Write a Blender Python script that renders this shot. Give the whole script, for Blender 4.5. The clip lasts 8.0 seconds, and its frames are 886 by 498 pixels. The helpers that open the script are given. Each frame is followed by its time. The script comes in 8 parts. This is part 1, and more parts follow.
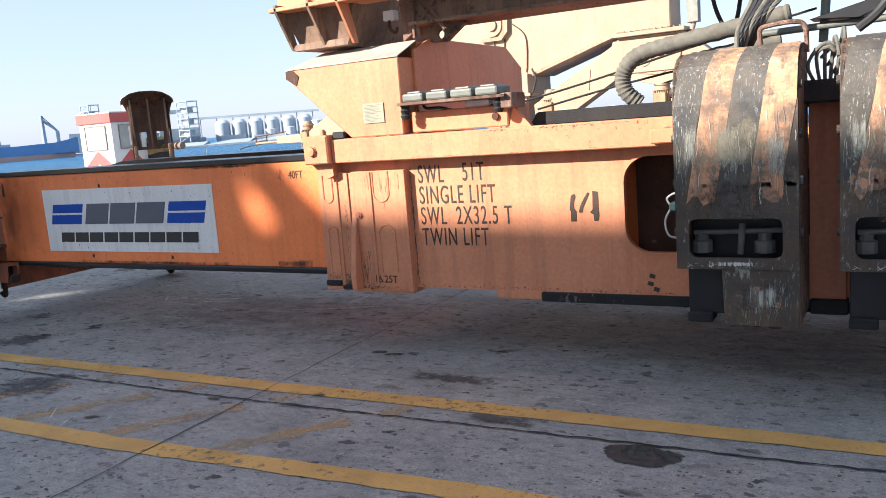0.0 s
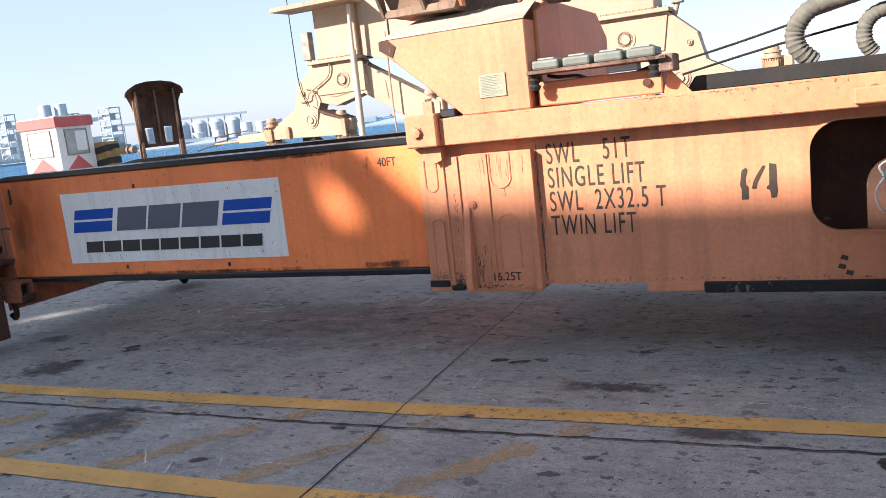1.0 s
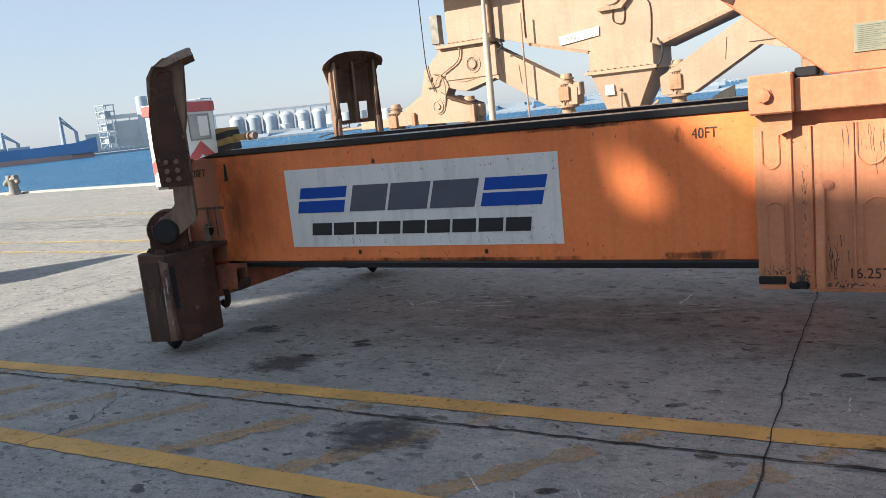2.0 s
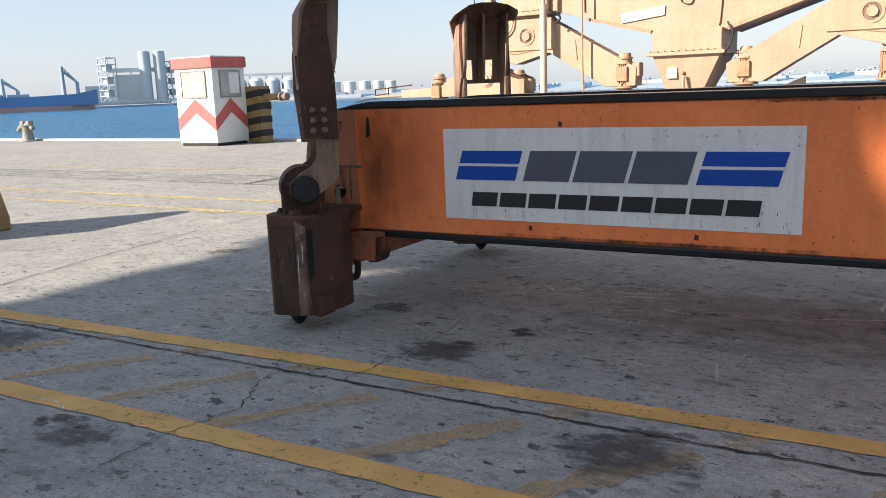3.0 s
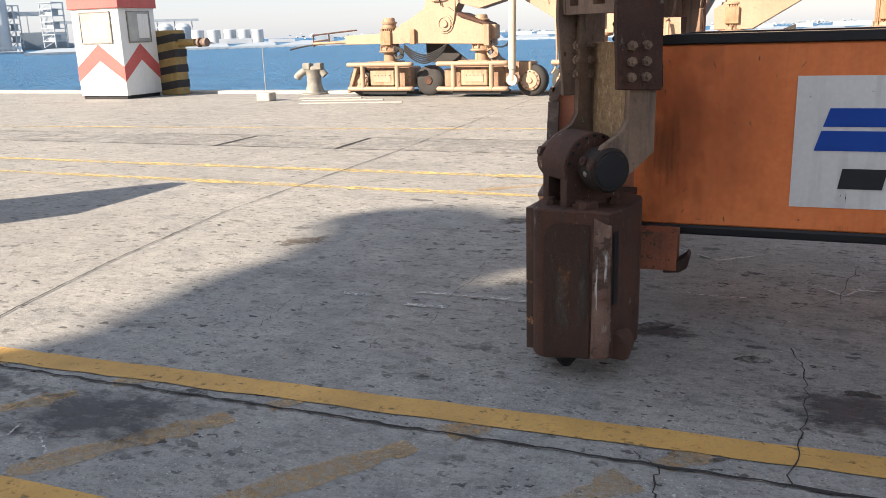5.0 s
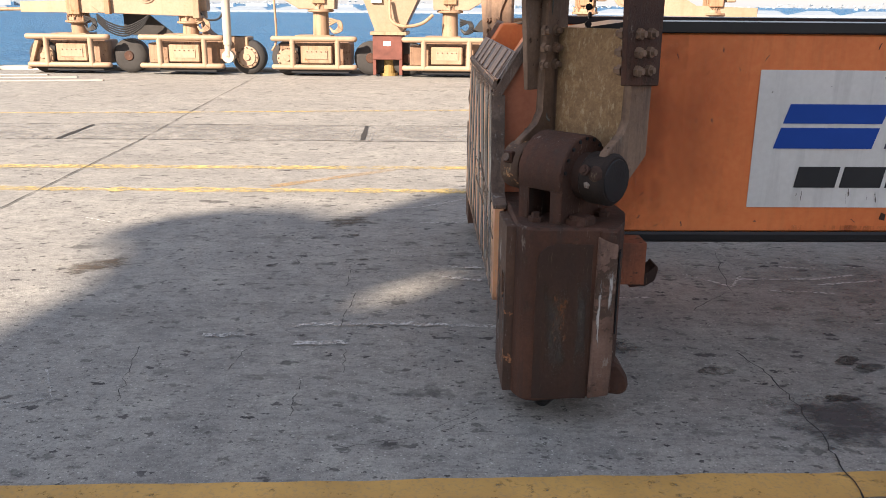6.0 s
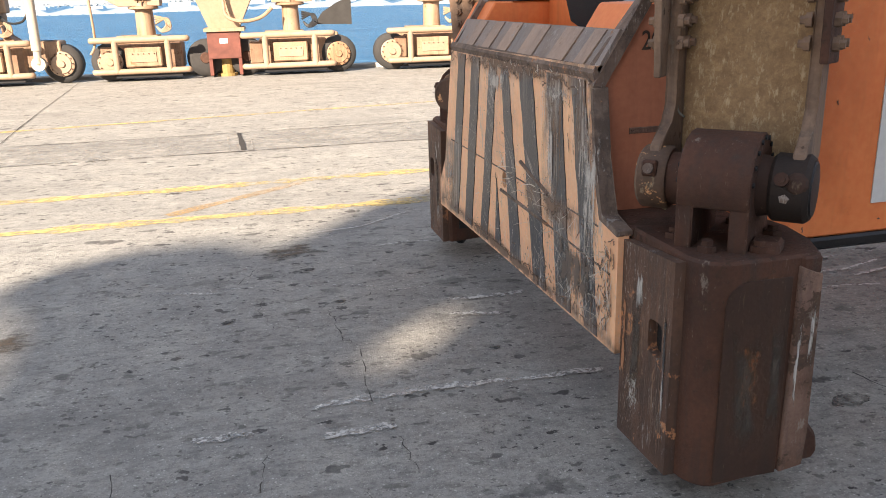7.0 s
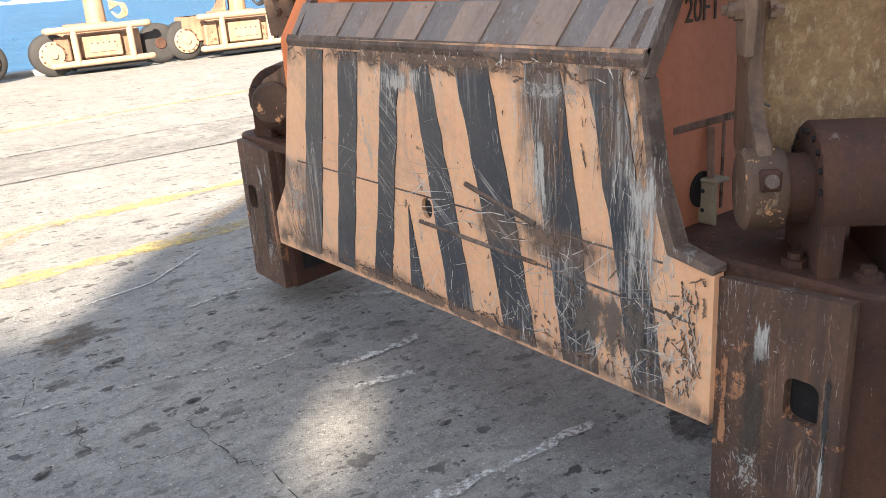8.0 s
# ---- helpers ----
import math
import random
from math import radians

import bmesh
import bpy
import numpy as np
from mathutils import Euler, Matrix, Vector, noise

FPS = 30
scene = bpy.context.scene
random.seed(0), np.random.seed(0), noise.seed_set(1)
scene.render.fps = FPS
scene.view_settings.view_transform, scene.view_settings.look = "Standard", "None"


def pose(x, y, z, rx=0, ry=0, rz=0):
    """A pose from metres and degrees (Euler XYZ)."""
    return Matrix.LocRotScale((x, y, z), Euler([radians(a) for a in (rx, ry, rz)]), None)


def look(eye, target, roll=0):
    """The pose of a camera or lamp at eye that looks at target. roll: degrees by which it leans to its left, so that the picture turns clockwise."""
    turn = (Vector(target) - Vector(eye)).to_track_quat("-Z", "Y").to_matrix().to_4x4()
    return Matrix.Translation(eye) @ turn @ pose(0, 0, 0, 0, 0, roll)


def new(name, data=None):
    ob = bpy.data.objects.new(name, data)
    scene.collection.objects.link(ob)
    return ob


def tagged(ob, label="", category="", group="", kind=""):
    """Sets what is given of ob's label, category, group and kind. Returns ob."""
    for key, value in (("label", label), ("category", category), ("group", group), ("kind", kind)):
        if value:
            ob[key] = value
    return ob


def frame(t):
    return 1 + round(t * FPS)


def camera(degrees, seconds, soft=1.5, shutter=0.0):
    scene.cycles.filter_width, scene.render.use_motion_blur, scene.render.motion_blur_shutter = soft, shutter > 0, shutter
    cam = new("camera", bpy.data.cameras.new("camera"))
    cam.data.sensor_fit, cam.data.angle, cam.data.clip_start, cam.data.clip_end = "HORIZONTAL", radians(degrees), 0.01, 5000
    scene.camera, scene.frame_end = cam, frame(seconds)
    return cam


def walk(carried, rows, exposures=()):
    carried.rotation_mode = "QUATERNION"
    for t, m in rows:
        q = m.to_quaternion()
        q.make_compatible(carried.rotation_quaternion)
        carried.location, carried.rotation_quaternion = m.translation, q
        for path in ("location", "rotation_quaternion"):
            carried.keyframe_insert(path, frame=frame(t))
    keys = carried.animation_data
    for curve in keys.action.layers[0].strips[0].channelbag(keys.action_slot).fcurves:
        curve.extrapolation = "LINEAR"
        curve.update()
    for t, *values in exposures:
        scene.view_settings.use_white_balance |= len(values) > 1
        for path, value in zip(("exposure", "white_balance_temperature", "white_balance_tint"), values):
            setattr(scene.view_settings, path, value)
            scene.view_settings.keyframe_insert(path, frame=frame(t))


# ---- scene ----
cam = camera(56.3, 8.0, 0.75)
PATH = [
    (0, (3.266, 1.035, 1.387), (2.299, 2.758, 1.078), -4.5),
    (0.5, (2.594, 1.096, 1.401), (1.658, 2.833, 1.079), -5.3),
    (1, (2.048, 1.138, 1.36), (1.22, 2.928, 1.03), -6.4),
    (1.5, (1.373, 1.244, 1.27), (0.458, 2.996, 0.966), -8.9),
    (2, (0.723, 1.258, 1.336), (-0.274, 2.961, 1.009), -6.1),
    (2.2, (0.499, 1.261, 1.294), (-0.504, 2.966, 0.996), -5.4),
    (3.3, (-0.824, 1.366, 1.297), (-1.794, 3.065, 0.882), -1.4),
    (3.5, (-1.062, 1.397, 1.269), (-2.029, 3.096, 0.845), -1.3),
    (4, (-1.693, 1.485, 1.288), (-2.624, 3.204, 0.864), -2.1),
    (4.5, (-2.251, 1.673, 1.254), (-2.988, 3.477, 0.805), -0.7),
    (5, (-2.815, 1.914, 1.263), (-3.51, 3.72, 0.759), -1.7),
    (5.2, (-3.044, 1.962, 1.286), (-3.499, 3.833, 0.745), -0.1),
    (6.3, (-4.091, 2.574, 1.277), (-3.933, 4.485, 0.708), -0.6),
    (6.5, (-4.23, 2.713, 1.27), (-3.965, 4.615, 0.711), -1.2),
    (7, (-4.535, 3.216, 1.227), (-4.069, 5.071, 0.64), -1.6),
    (7.5, (-4.796, 3.67, 1.246), (-3.874, 5.337, 0.637), -3.1),
    (8, (-4.89, 4.206, 1.219), (-3.753, 5.718, 0.568), -4.1),
]
walk(cam, [(t, look(eye, target, roll)) for t, eye, target, roll in PATH],
     [(0.0, 1.48, 6500, 17), (0.6, 1.50, 6500, 18), (1.1, 1.45, 6550, 18), (1.5, 1.23, 6650, 15), (2.0, 1.10, 6750, 14), (3.5, 1.33, 7100, 19), (5.0, 1.40, 7430, 20), (6.5, 1.53, 7600, 23), (7.0, 1.67, 7680, 20), (7.5, 1.76, 7600, 20), (8.0, 2.0, 7350, 18)])

# ---- daylight ----
SUN_DIR = Vector((0.547, 0.697, -0.467)).normalized()   # the way the sunlight travels
sun_data = bpy.data.lights.new("sun", "SUN")
sun_data.energy, sun_data.angle, sun_data.color = 5.0, radians(0.53), (1.0, 0.965, 0.85)
sun = new("sun", sun_data)
sun.matrix_world = look((0, 0, 60), Vector((0, 0, 60)) + SUN_DIR)
world = bpy.data.worlds.new("world")
scene.world = world
world.use_nodes = True
sky = world.node_tree.nodes.new("ShaderNodeTexSky")
sky.sky_type, sky.sun_disc = "NISHITA", False
sky.sun_elevation = math.asin(-SUN_DIR.z)
sky.sun_rotation = math.atan2(-SUN_DIR.x, -SUN_DIR.y)
sky.air_density, sky.dust_density, sky.ozone_density = 1.0, 0.7, 1.2
backg = world.node_tree.nodes["Background"]
backg.inputs[1].default_value = 0.126
haze = world.node_tree.nodes.new("ShaderNodeMix")          # a bright hazy coastal sky: the clear sky seen through an even veil
haze.data_type = "RGBA"
haze.inputs[0].default_value = 0.76
haze.inputs[7].default_value = (1.60, 2.10, 2.74, 1.0)
world.node_tree.links.new(sky.outputs[0], haze.inputs[6])
world.node_tree.links.new(haze.outputs[2], backg.inputs[0])

# ---- materials ----


def rgb(c):
    return (c[0], c[1], c[2], 1.0)


class Mat:
    """A node material with a principled shader, and short ways to add noise, ramps and mixes."""

    def __init__(self, name, rough=0.6, metal=0.0, spec=0.5):
        self.m = bpy.data.materials.new(name)
        self.m.use_nodes = True
        self.t = self.m.node_tree
        self.p = self.t.nodes["Principled BSDF"]
        self.p.inputs["Roughness"].default_value = rough
        self.p.inputs["Metallic"].default_value = metal
        self.p.inputs["Specular IOR Level"].default_value = spec
        self.pos = self.t.nodes.new("ShaderNodeNewGeometry").outputs["Position"]

    def node(self, kind):
        return self.t.nodes.new(kind)

    def link(self, a, b):
        self.t.links.new(a, b)

    def mapped(self, scale=(1, 1, 1), turn=(0, 0, 0), shift=(0, 0, 0)):
        src = self.pos
        if any(turn):
            q = self.node("ShaderNodeMapping")
            q.inputs["Rotation"].default_value = [radians(a) for a in turn]
            self.link(src, q.inputs[0])
            src = q.outputs[0]
        n = self.node("ShaderNodeMapping")
        n.inputs["Scale"].default_value = scale
        n.inputs["Location"].default_value = shift
        self.link(src, n.inputs[0])
        return n.outputs[0]

    def noise(self, scale, detail=4, rough=0.55, vec=None, warp=0.0):
        n = self.node("ShaderNodeTexNoise")
        n.inputs["Scale"].default_value = scale
        n.inputs["Detail"].default_value = detail
        n.inputs["Roughness"].default_value = rough
        n.inputs["Distortion"].default_value = warp
        self.link(vec or self.pos, n.inputs["Vector"])
        return n.outputs["Fac"]

    def cells(self, scale, vec=None, feature="F1"):
        n = self.node("ShaderNodeTexVoronoi")
        n.feature = feature
        n.inputs["Scale"].default_value = scale
        self.link(vec or self.pos, n.inputs["Vector"])
        return n.outputs["Distance"]

    def ramp(self, fac, lo, hi, a=0.0, b=1.0):
        n = self.node("ShaderNodeMapRange")
        n.inputs["From Min"].default_value, n.inputs["From Max"].default_value = lo, hi
        n.inputs["To Min"].default_value, n.inputs["To Max"].default_value = a, b
        self.link(fac, n.inputs["Value"])
        return n.outputs[0]

    def maths(self, op, a, b):
        n = self.node("ShaderNodeMath")
        n.operation = op
        for i, v in enumerate((a, b)):
            if isinstance(v, (int, float)):
                n.inputs[i].default_value = v
            else:
                self.link(v, n.inputs[i])
        return n.outputs[0]

    def mix(self, fac, a, b, mode="MIX"):
        n = self.node("ShaderNodeMix")
        n.data_type, n.blend_type = "RGBA", mode
        for i, v in ((0, fac), (6, a), (7, b)):
            if isinstance(v, (int, float)):
                n.inputs[i].default_value = v
            elif isinstance(v, tuple):
                n.inputs[i].default_value = rgb(v)
            else:
                self.link(v, n.inputs[i])
        return n.outputs[2]

    def shaken(self, amount, scale, vec=None):
        """The place, pushed about by noise, for crooked marks."""
        n = self.node("ShaderNodeTexNoise")
        n.inputs["Scale"].default_value, n.inputs["Detail"].default_value = scale, 5
        self.link(self.pos, n.inputs["Vector"])
        q = self.node("ShaderNodeVectorMath")
        q.operation = "MULTIPLY_ADD"
        self.link(n.outputs["Color"], q.inputs[0])
        q.inputs[1].default_value = (amount, amount, amount)
        self.link(vec or self.pos, q.inputs[2])
        return q.outputs[0]

    def scraped(self, col, k, size, pale, grime):
        """Scrapes in clusters: rubbed upright streaks, crossing scores, bare and grimy patches."""
        soil = self.ramp(self.noise(3.2 * size, 9, 0.76), 0.56 - 0.045 * k, 0.68 - 0.045 * k, 0, min(0.28 * k + 0.2, 0.85))
        k = min(k, 1.0)
        col = self.mix(soil, col, grime)
        bent = self.shaken(0.05, 5.0)
        for i, (turn, sc, lo, gate) in enumerate((((0, 0, 0), (85, 85, 4.5), 0.60, 0.52), ((5, -4, 0), (190, 190, 16), 0.58, 0.53),
                                                  ((42, 30, 0), (95, 95, 3.0), 0.645, 0.56), ((-48, -36, 0), (80, 80, 3.5), 0.65, 0.57), ((86, 84, 0), (110, 110, 6), 0.66, 0.58))):
            v = self.node("ShaderNodeMapping")
            v.inputs["Rotation"].default_value = [radians(a) for a in turn]
            self.link(bent, v.inputs[0])
            w = self.node("ShaderNodeMapping")
            w.inputs["Scale"].default_value = sc
            w.inputs["Location"].default_value = (i * 3.7, i * 1.9, i * 5.3)
            self.link(v.outputs[0], w.inputs[0])
            line = self.ramp(self.noise(1.0, 9, 0.74, w.outputs[0]), lo + 0.015 - 0.02 * k, lo + 0.05 - 0.02 * k)
            keep = self.ramp(self.noise(2.2 * size ** 0.5, 8, 0.74, self.mapped((1, 1, 0.7), (0, 0, 0), (i * 2.3 + size, 4.1 * i, 1.7 * i))), gate - 0.02 * k, gate + 0.09 - 0.02 * k)
            tone = self.mix(self.noise(14, 4), pale, tuple(c * 0.38 for c in pale))
            col = self.mix(self.maths("MULTIPLY", self.maths("MULTIPLY", line, keep), 0.85), col, tone)
        bare = self.ramp(self.noise(1.0, 8, 0.78, self.mapped((16, 16, 7), (0, 0, 0), (3.1, size, 1.2))), 0.62 - 0.015 * k, 0.655 - 0.015 * k, 0, 0.7)
        return self.mix(bare, col, tuple(c * 0.55 for c in pale))

    def zone(self, at, y0, y1, z0, z1, soft=0.03):
        """1 inside an upright patch of the end plate, with a soft uneven rim."""
        y = self.maths("MULTIPLY", self.ramp(at[1], y0 - soft, y0 + soft), self.ramp(at[1], y1 + soft, y1 - soft))
        z = self.maths("MULTIPLY", self.ramp(at[2], z0 - soft, z0 + soft), self.ramp(at[2], z1 + soft, z1 - soft))
        return self.maths("MULTIPLY", y, z)

    def end_wear(self, col):
        """Brown weld grime and bare scrapes where loads have rubbed the end plate."""
        sep = self.node("ShaderNodeSeparateXYZ")
        n = self.node("ShaderNodeVectorMath")
        n.operation = "SUBTRACT"
        self.link(self.shaken(0.10, 9.0), n.inputs[0])
        n.inputs[1].default_value = (0.05, 0.05, 0.05)
        self.link(n.outputs[0], sep.inputs[0])
        at = sep.outputs
        soil = self.ramp(self.noise(1.0, 8, 0.72, self.mapped((14, 14, 7))), 0.38, 0.56)
        up = self.ramp(self.noise(1.0, 8, 0.72, self.mapped((75, 75, 4))), 0.50, 0.60)
        cross = self.ramp(self.noise(1.0, 6, 0.68, self.mapped((90, 90, 4), (52, 0, 0))), 0.56, 0.62)
        for y0, y1, z0, z1, kind in ((5.20, 6.70, 0.965, 1.05, 0), (5.48, 5.58, 0.55, 1.0, 0), (5.15, 5.33, 0.76, 1.0, 0), (5.30, 5.75, 0.56, 0.63, 0), (5.0, 6.9, 0.30, 0.345, 0), (6.58, 6.9, 0.3, 0.62, 0)):
            col = self.mix(self.maths("MULTIPLY", self.maths("MULTIPLY", self.zone(at, y0, y1, z0, z1, 0.02), soil), 0.85), col, (0.15, 0.10, 0.075))
        tone = self.mix(self.noise(16, 5), (0.72, 0.69, 0.64), (0.30, 0.27, 0.24))
        for y0, y1, z0, z1, line in ((5.25, 5.62, 0.92, 1.02, up), (5.75, 6.3, 0.88, 1.0, up), (5.49, 5.575, 0.55, 0.98, up), (5.17, 5.36, 0.40, 0.95, up), (5.10, 5.55, 0.33, 0.56, cross),
                                     (5.2, 5.55, 0.36, 0.6, up), (5.62, 6.0, 0.55, 0.75, cross), (6.5, 6.8, 0.34, 0.66, up), (5.98, 6.3, 0.6, 0.97, cross), (5.1, 6.0, 0.315, 0.40, up)):
            col = self.mix(self.maths("MULTIPLY", self.maths("MULTIPLY", self.zone(at, y0, y1, z0, z1, 0.05), line), 0.42), col, tone)
        return col

    def done(self, col, rough=None, height=None, bump=0.2, dist=0.01, alpha=None):
        if isinstance(col, tuple):
            self.p.inputs["Base Color"].default_value = rgb(col)
        else:
            self.link(col, self.p.inputs["Base Color"])
        if rough is not None:
            self.link(rough, self.p.inputs["Roughness"])
        if height is not None:
            b = self.node("ShaderNodeBump")
            b.inputs["Strength"].default_value, b.inputs["Distance"].default_value = bump, dist
            self.link(height, b.inputs["Height"])
            self.link(b.outputs[0], self.p.inputs["Normal"])
        if alpha is not None:
            self.link(alpha, self.p.inputs["Alpha"])
        return self.m


def worn(name, base, base2, rust=(0.09, 0.045, 0.025), amount=0.3, rough=0.55, scratch=0.0, streak=0.25,
         grime=(0.05, 0.04, 0.035), size=1.0, bump=0.25, metal=0.0, pale=(0.55, 0.52, 0.48), end=False):
    """Painted or bare steel: patchy colour, streaks of dirt, chips down to rust, pale scratches."""
    m = Mat(name, rough, metal, 0.35)
    col = m.mix(m.ramp(m.noise(2.2 * size, 6), 0.35, 0.65), base, base2)
    col = m.mix(m.ramp(m.noise(45 * size, 3), 0.3, 0.7, 0.0, 0.22), col, base2, "MULTIPLY")
    st = m.ramp(m.noise(1.0, 5, 0.6, m.mapped((16 * size, 16 * size, 1.1 * size))), 0.5, 0.78, 0.0, streak * 2.0)
    col = m.mix(st, col, grime)
    big = m.ramp(m.noise(1.3 * size, 3), 0.3, 0.7, -0.12, 0.12)
    grain = m.maths("ADD", m.noise(13 * size, 9, 0.68), big)
    chip = m.ramp(grain, 0.74 - amount * 0.3, 0.78 - amount * 0.3)
    col = m.mix(chip, col, m.mix(m.noise(60 * size, 4), rust, (rust[0] * 2.0, rust[1] * 1.9, rust[2] * 1.7)))
    if scratch:
        col = m.scraped(col, scratch, size, pale, grime)
    if end:
        col = m.end_wear(col)
    r = m.ramp(chip, 0, 1, rough, min(rough + 0.25, 0.95))
    h = m.maths("SUBTRACT", m.noise(70 * size, 4), m.maths("MULTIPLY", chip, 0.8))
    return m.done(col, r, h, bump, 0.004)


def plain(name, col, rough=0.6, metal=0.0, var=0.25, size=8.0, bump=0.1):
    m = Mat(name, rough, metal, 0.4)
    dark = tuple(c * (1 - var) for c in col)
    c = m.mix(m.ramp(m.noise(size, 5), 0.3, 0.7), col, dark)
    c = m.mix(m.ramp(m.noise(size * 9, 3), 0.45, 0.75, 0, 0.35), c, dark)
    return m.done(c, None, m.noise(size * 12, 3), bump, 0.003)


BRACKET_PAINT = worn("scraped_bracket_paint", (0.40, 0.125, 0.06), (0.24, 0.085, 0.048), rust=(0.07, 0.04, 0.028), amount=0.5, rough=0.7, scratch=0.4, streak=0.3, grime=(0.06, 0.035, 0.025), size=3.0, bump=0.4, pale=(0.4, 0.3, 0.24))
DUSTY_ORANGE = worn("dusty_orange_paint", (0.52, 0.20, 0.115), (0.43, 0.155, 0.085), amount=0.05, rough=0.65, streak=0.15, bump=0.1)
ORANGE = worn("orange_paint", (0.90, 0.258, 0.082), (0.79, 0.215, 0.066), amount=0.05, rough=0.5, streak=0.14, grime=(0.28, 0.09, 0.04), bump=0.08)
PALE_ORANGE = worn("faded_orange_paint", (0.62, 0.256, 0.132), (0.54, 0.212, 0.106), amount=0.03, rough=0.6, streak=0.16, bump=0.08)
STRIPE_ORANGE = worn("worn_orange_end_paint", (0.90, 0.54, 0.31), (0.85, 0.475, 0.28), rust=(0.20, 0.12, 0.075), amount=0.15, rough=0.45, scratch=0.8, streak=0.16, grime=(0.44, 0.28, 0.20), size=1.5, pale=(0.72, 0.68, 0.62), end=True)
STRIPE_BLACK = worn("worn_black_stripe_paint", (0.044, 0.050, 0.060), (0.066, 0.072, 0.082), rust=(0.16, 0.11, 0.08), amount=0.05, rough=0.40, scratch=0.4, streak=0.1, grime=(0.16, 0.135, 0.115), size=1.5, pale=(0.66, 0.64, 0.60), end=True)
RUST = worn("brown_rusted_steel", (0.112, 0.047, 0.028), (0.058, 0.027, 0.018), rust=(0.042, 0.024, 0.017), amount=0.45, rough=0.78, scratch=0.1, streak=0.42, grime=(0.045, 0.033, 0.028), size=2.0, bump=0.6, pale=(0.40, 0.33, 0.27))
DARK_RUST = worn("dark_greasy_rust", (0.048, 0.025, 0.018), (0.070, 0.034, 0.022), rust=(0.034, 0.020, 0.015), amount=0.3, rough=0.8, scratch=0.05, streak=0.4, grime=(0.036, 0.024, 0.019), size=1.4, bump=0.3, pale=(0.25, 0.18, 0.12))
RUST_RED = worn("red_brown_rust_edge", (0.15, 0.08, 0.055), (0.27, 0.165, 0.125), rust=(0.06, 0.037, 0.028), amount=0.62, rough=0.85, scratch=0.8, streak=0.3, size=2.6, bump=0.7, pale=(0.50, 0.42, 0.36))
FLIPPER = worn("dirty_brown_steel", (0.31, 0.20, 0.135), (0.18, 0.112, 0.076), rust=(0.065, 0.04, 0.029), amount=0.38, rough=0.72, scratch=0.3, streak=0.45, size=1.8, bump=0.45, pale=(0.40, 0.32, 0.25))
GREY_EDGE = worn("worn_grey_brown_flange", (0.25, 0.18, 0.145), (0.15, 0.10, 0.075), rust=(0.30, 0.15, 0.085), amount=0.3, rough=0.75, scratch=1.8, streak=0.4, grime=(0.06, 0.045, 0.037), size=2.2, bump=0.5, pale=(0.62, 0.57, 0.52))
HUB = worn("scraped_hub_paint", (0.15, 0.09, 0.06), (0.07, 0.042, 0.03), rust=(0.45, 0.25, 0.13), amount=0.55, rough=0.7, scratch=0.4, streak=0.2, size=1.6, bump=0.4, pale=(0.55, 0.43, 0.28))
HUB_DARK = worn("greasy_dark_hub", (0.014, 0.011, 0.010), (0.03, 0.018, 0.013), rust=(0.05, 0.026, 0.016), amount=0.3, rough=0.72, streak=0.1, grime=(0.012, 0.010, 0.009), size=2.0, bump=0.5)
LEG_END = worn("scraped_brown_leg_end", (0.165, 0.088, 0.057), (0.08, 0.046, 0.034), rust=(0.34, 0.16, 0.085), amount=0.32, rough=0.7, scratch=1.3, streak=0.55, grime=(0.05, 0.038, 0.032), size=1.6, bump=0.4, pale=(0.60, 0.56, 0.52))
FLANGE = worn("slate_worn_flange_paint", (0.22, 0.20, 0.19), (0.30, 0.235, 0.20), rust=(0.20, 0.12, 0.085), amount=0.3, rough=0.65, scratch=1.0, streak=0.25, grime=(0.17, 0.12, 0.09), size=1.8, bump=0.4, pale=(0.56, 0.52, 0.48))
FADED = worn("faded_stripe_remains", (0.40, 0.28, 0.215), (0.32, 0.235, 0.19), rust=(0.18, 0.12, 0.09), amount=0.3, rough=0.6, scratch=1.0, streak=0.3, grime=(0.19, 0.14, 0.115), size=1.7, bump=0.3, pale=(0.56, 0.52, 0.48))
fm = Mat("flaked_tan_rust", 0.9, 0.0, 0.25)
fvec = fm.mix(0.06, fm.mapped((55, 55, 95), (20, 35, 25)), fm.pos)
fcell = fm.node("ShaderNodeTexVoronoi")
fcell.inputs["Scale"].default_value = 1.0
fm.link(fvec, fcell.inputs["Vector"])
fsep = fm.node("ShaderNodeSeparateColor")
fm.link(fcell.outputs["Color"], fsep.inputs[0])
fcol = fm.mix(fm.ramp(fm.noise(34, 9, 0.8), 0.38, 0.62), (0.43, 0.28, 0.15), (0.25, 0.155, 0.085))
fcol = fm.mix(fm.ramp(fsep.outputs[0], 0.2, 0.9, 0, 0.5), fcol, (0.27, 0.165, 0.09))
fcol = fm.mix(fm.ramp(fm.noise(1.0, 6, 0.75, fm.mapped((60, 60, 26))), 0.54, 0.66, 0, 0.8), fcol, (0.56, 0.43, 0.27))
fcol = fm.mix(fm.ramp(fm.noise(6, 8, 0.75), 0.56, 0.74, 0, 0.5), fcol, (0.10, 0.07, 0.045))
FLAKED = fm.done(fcol, None, fm.maths("ADD", fm.maths("MULTIPLY", fsep.outputs[1], 0.35), fm.noise(90, 6)), 0.5, 0.005)
GREASE = worn("black_grease", (0.012, 0.012, 0.013), (0.022, 0.02, 0.019), rust=(0.10, 0.088, 0.078), amount=0.28, rough=0.75, streak=0.1, size=3.0, bump=0.9)
STRIP = plain("oily_black_wear_strip", (0.014, 0.014, 0.016), 0.32, 0, 0.4, 9, 0.25)
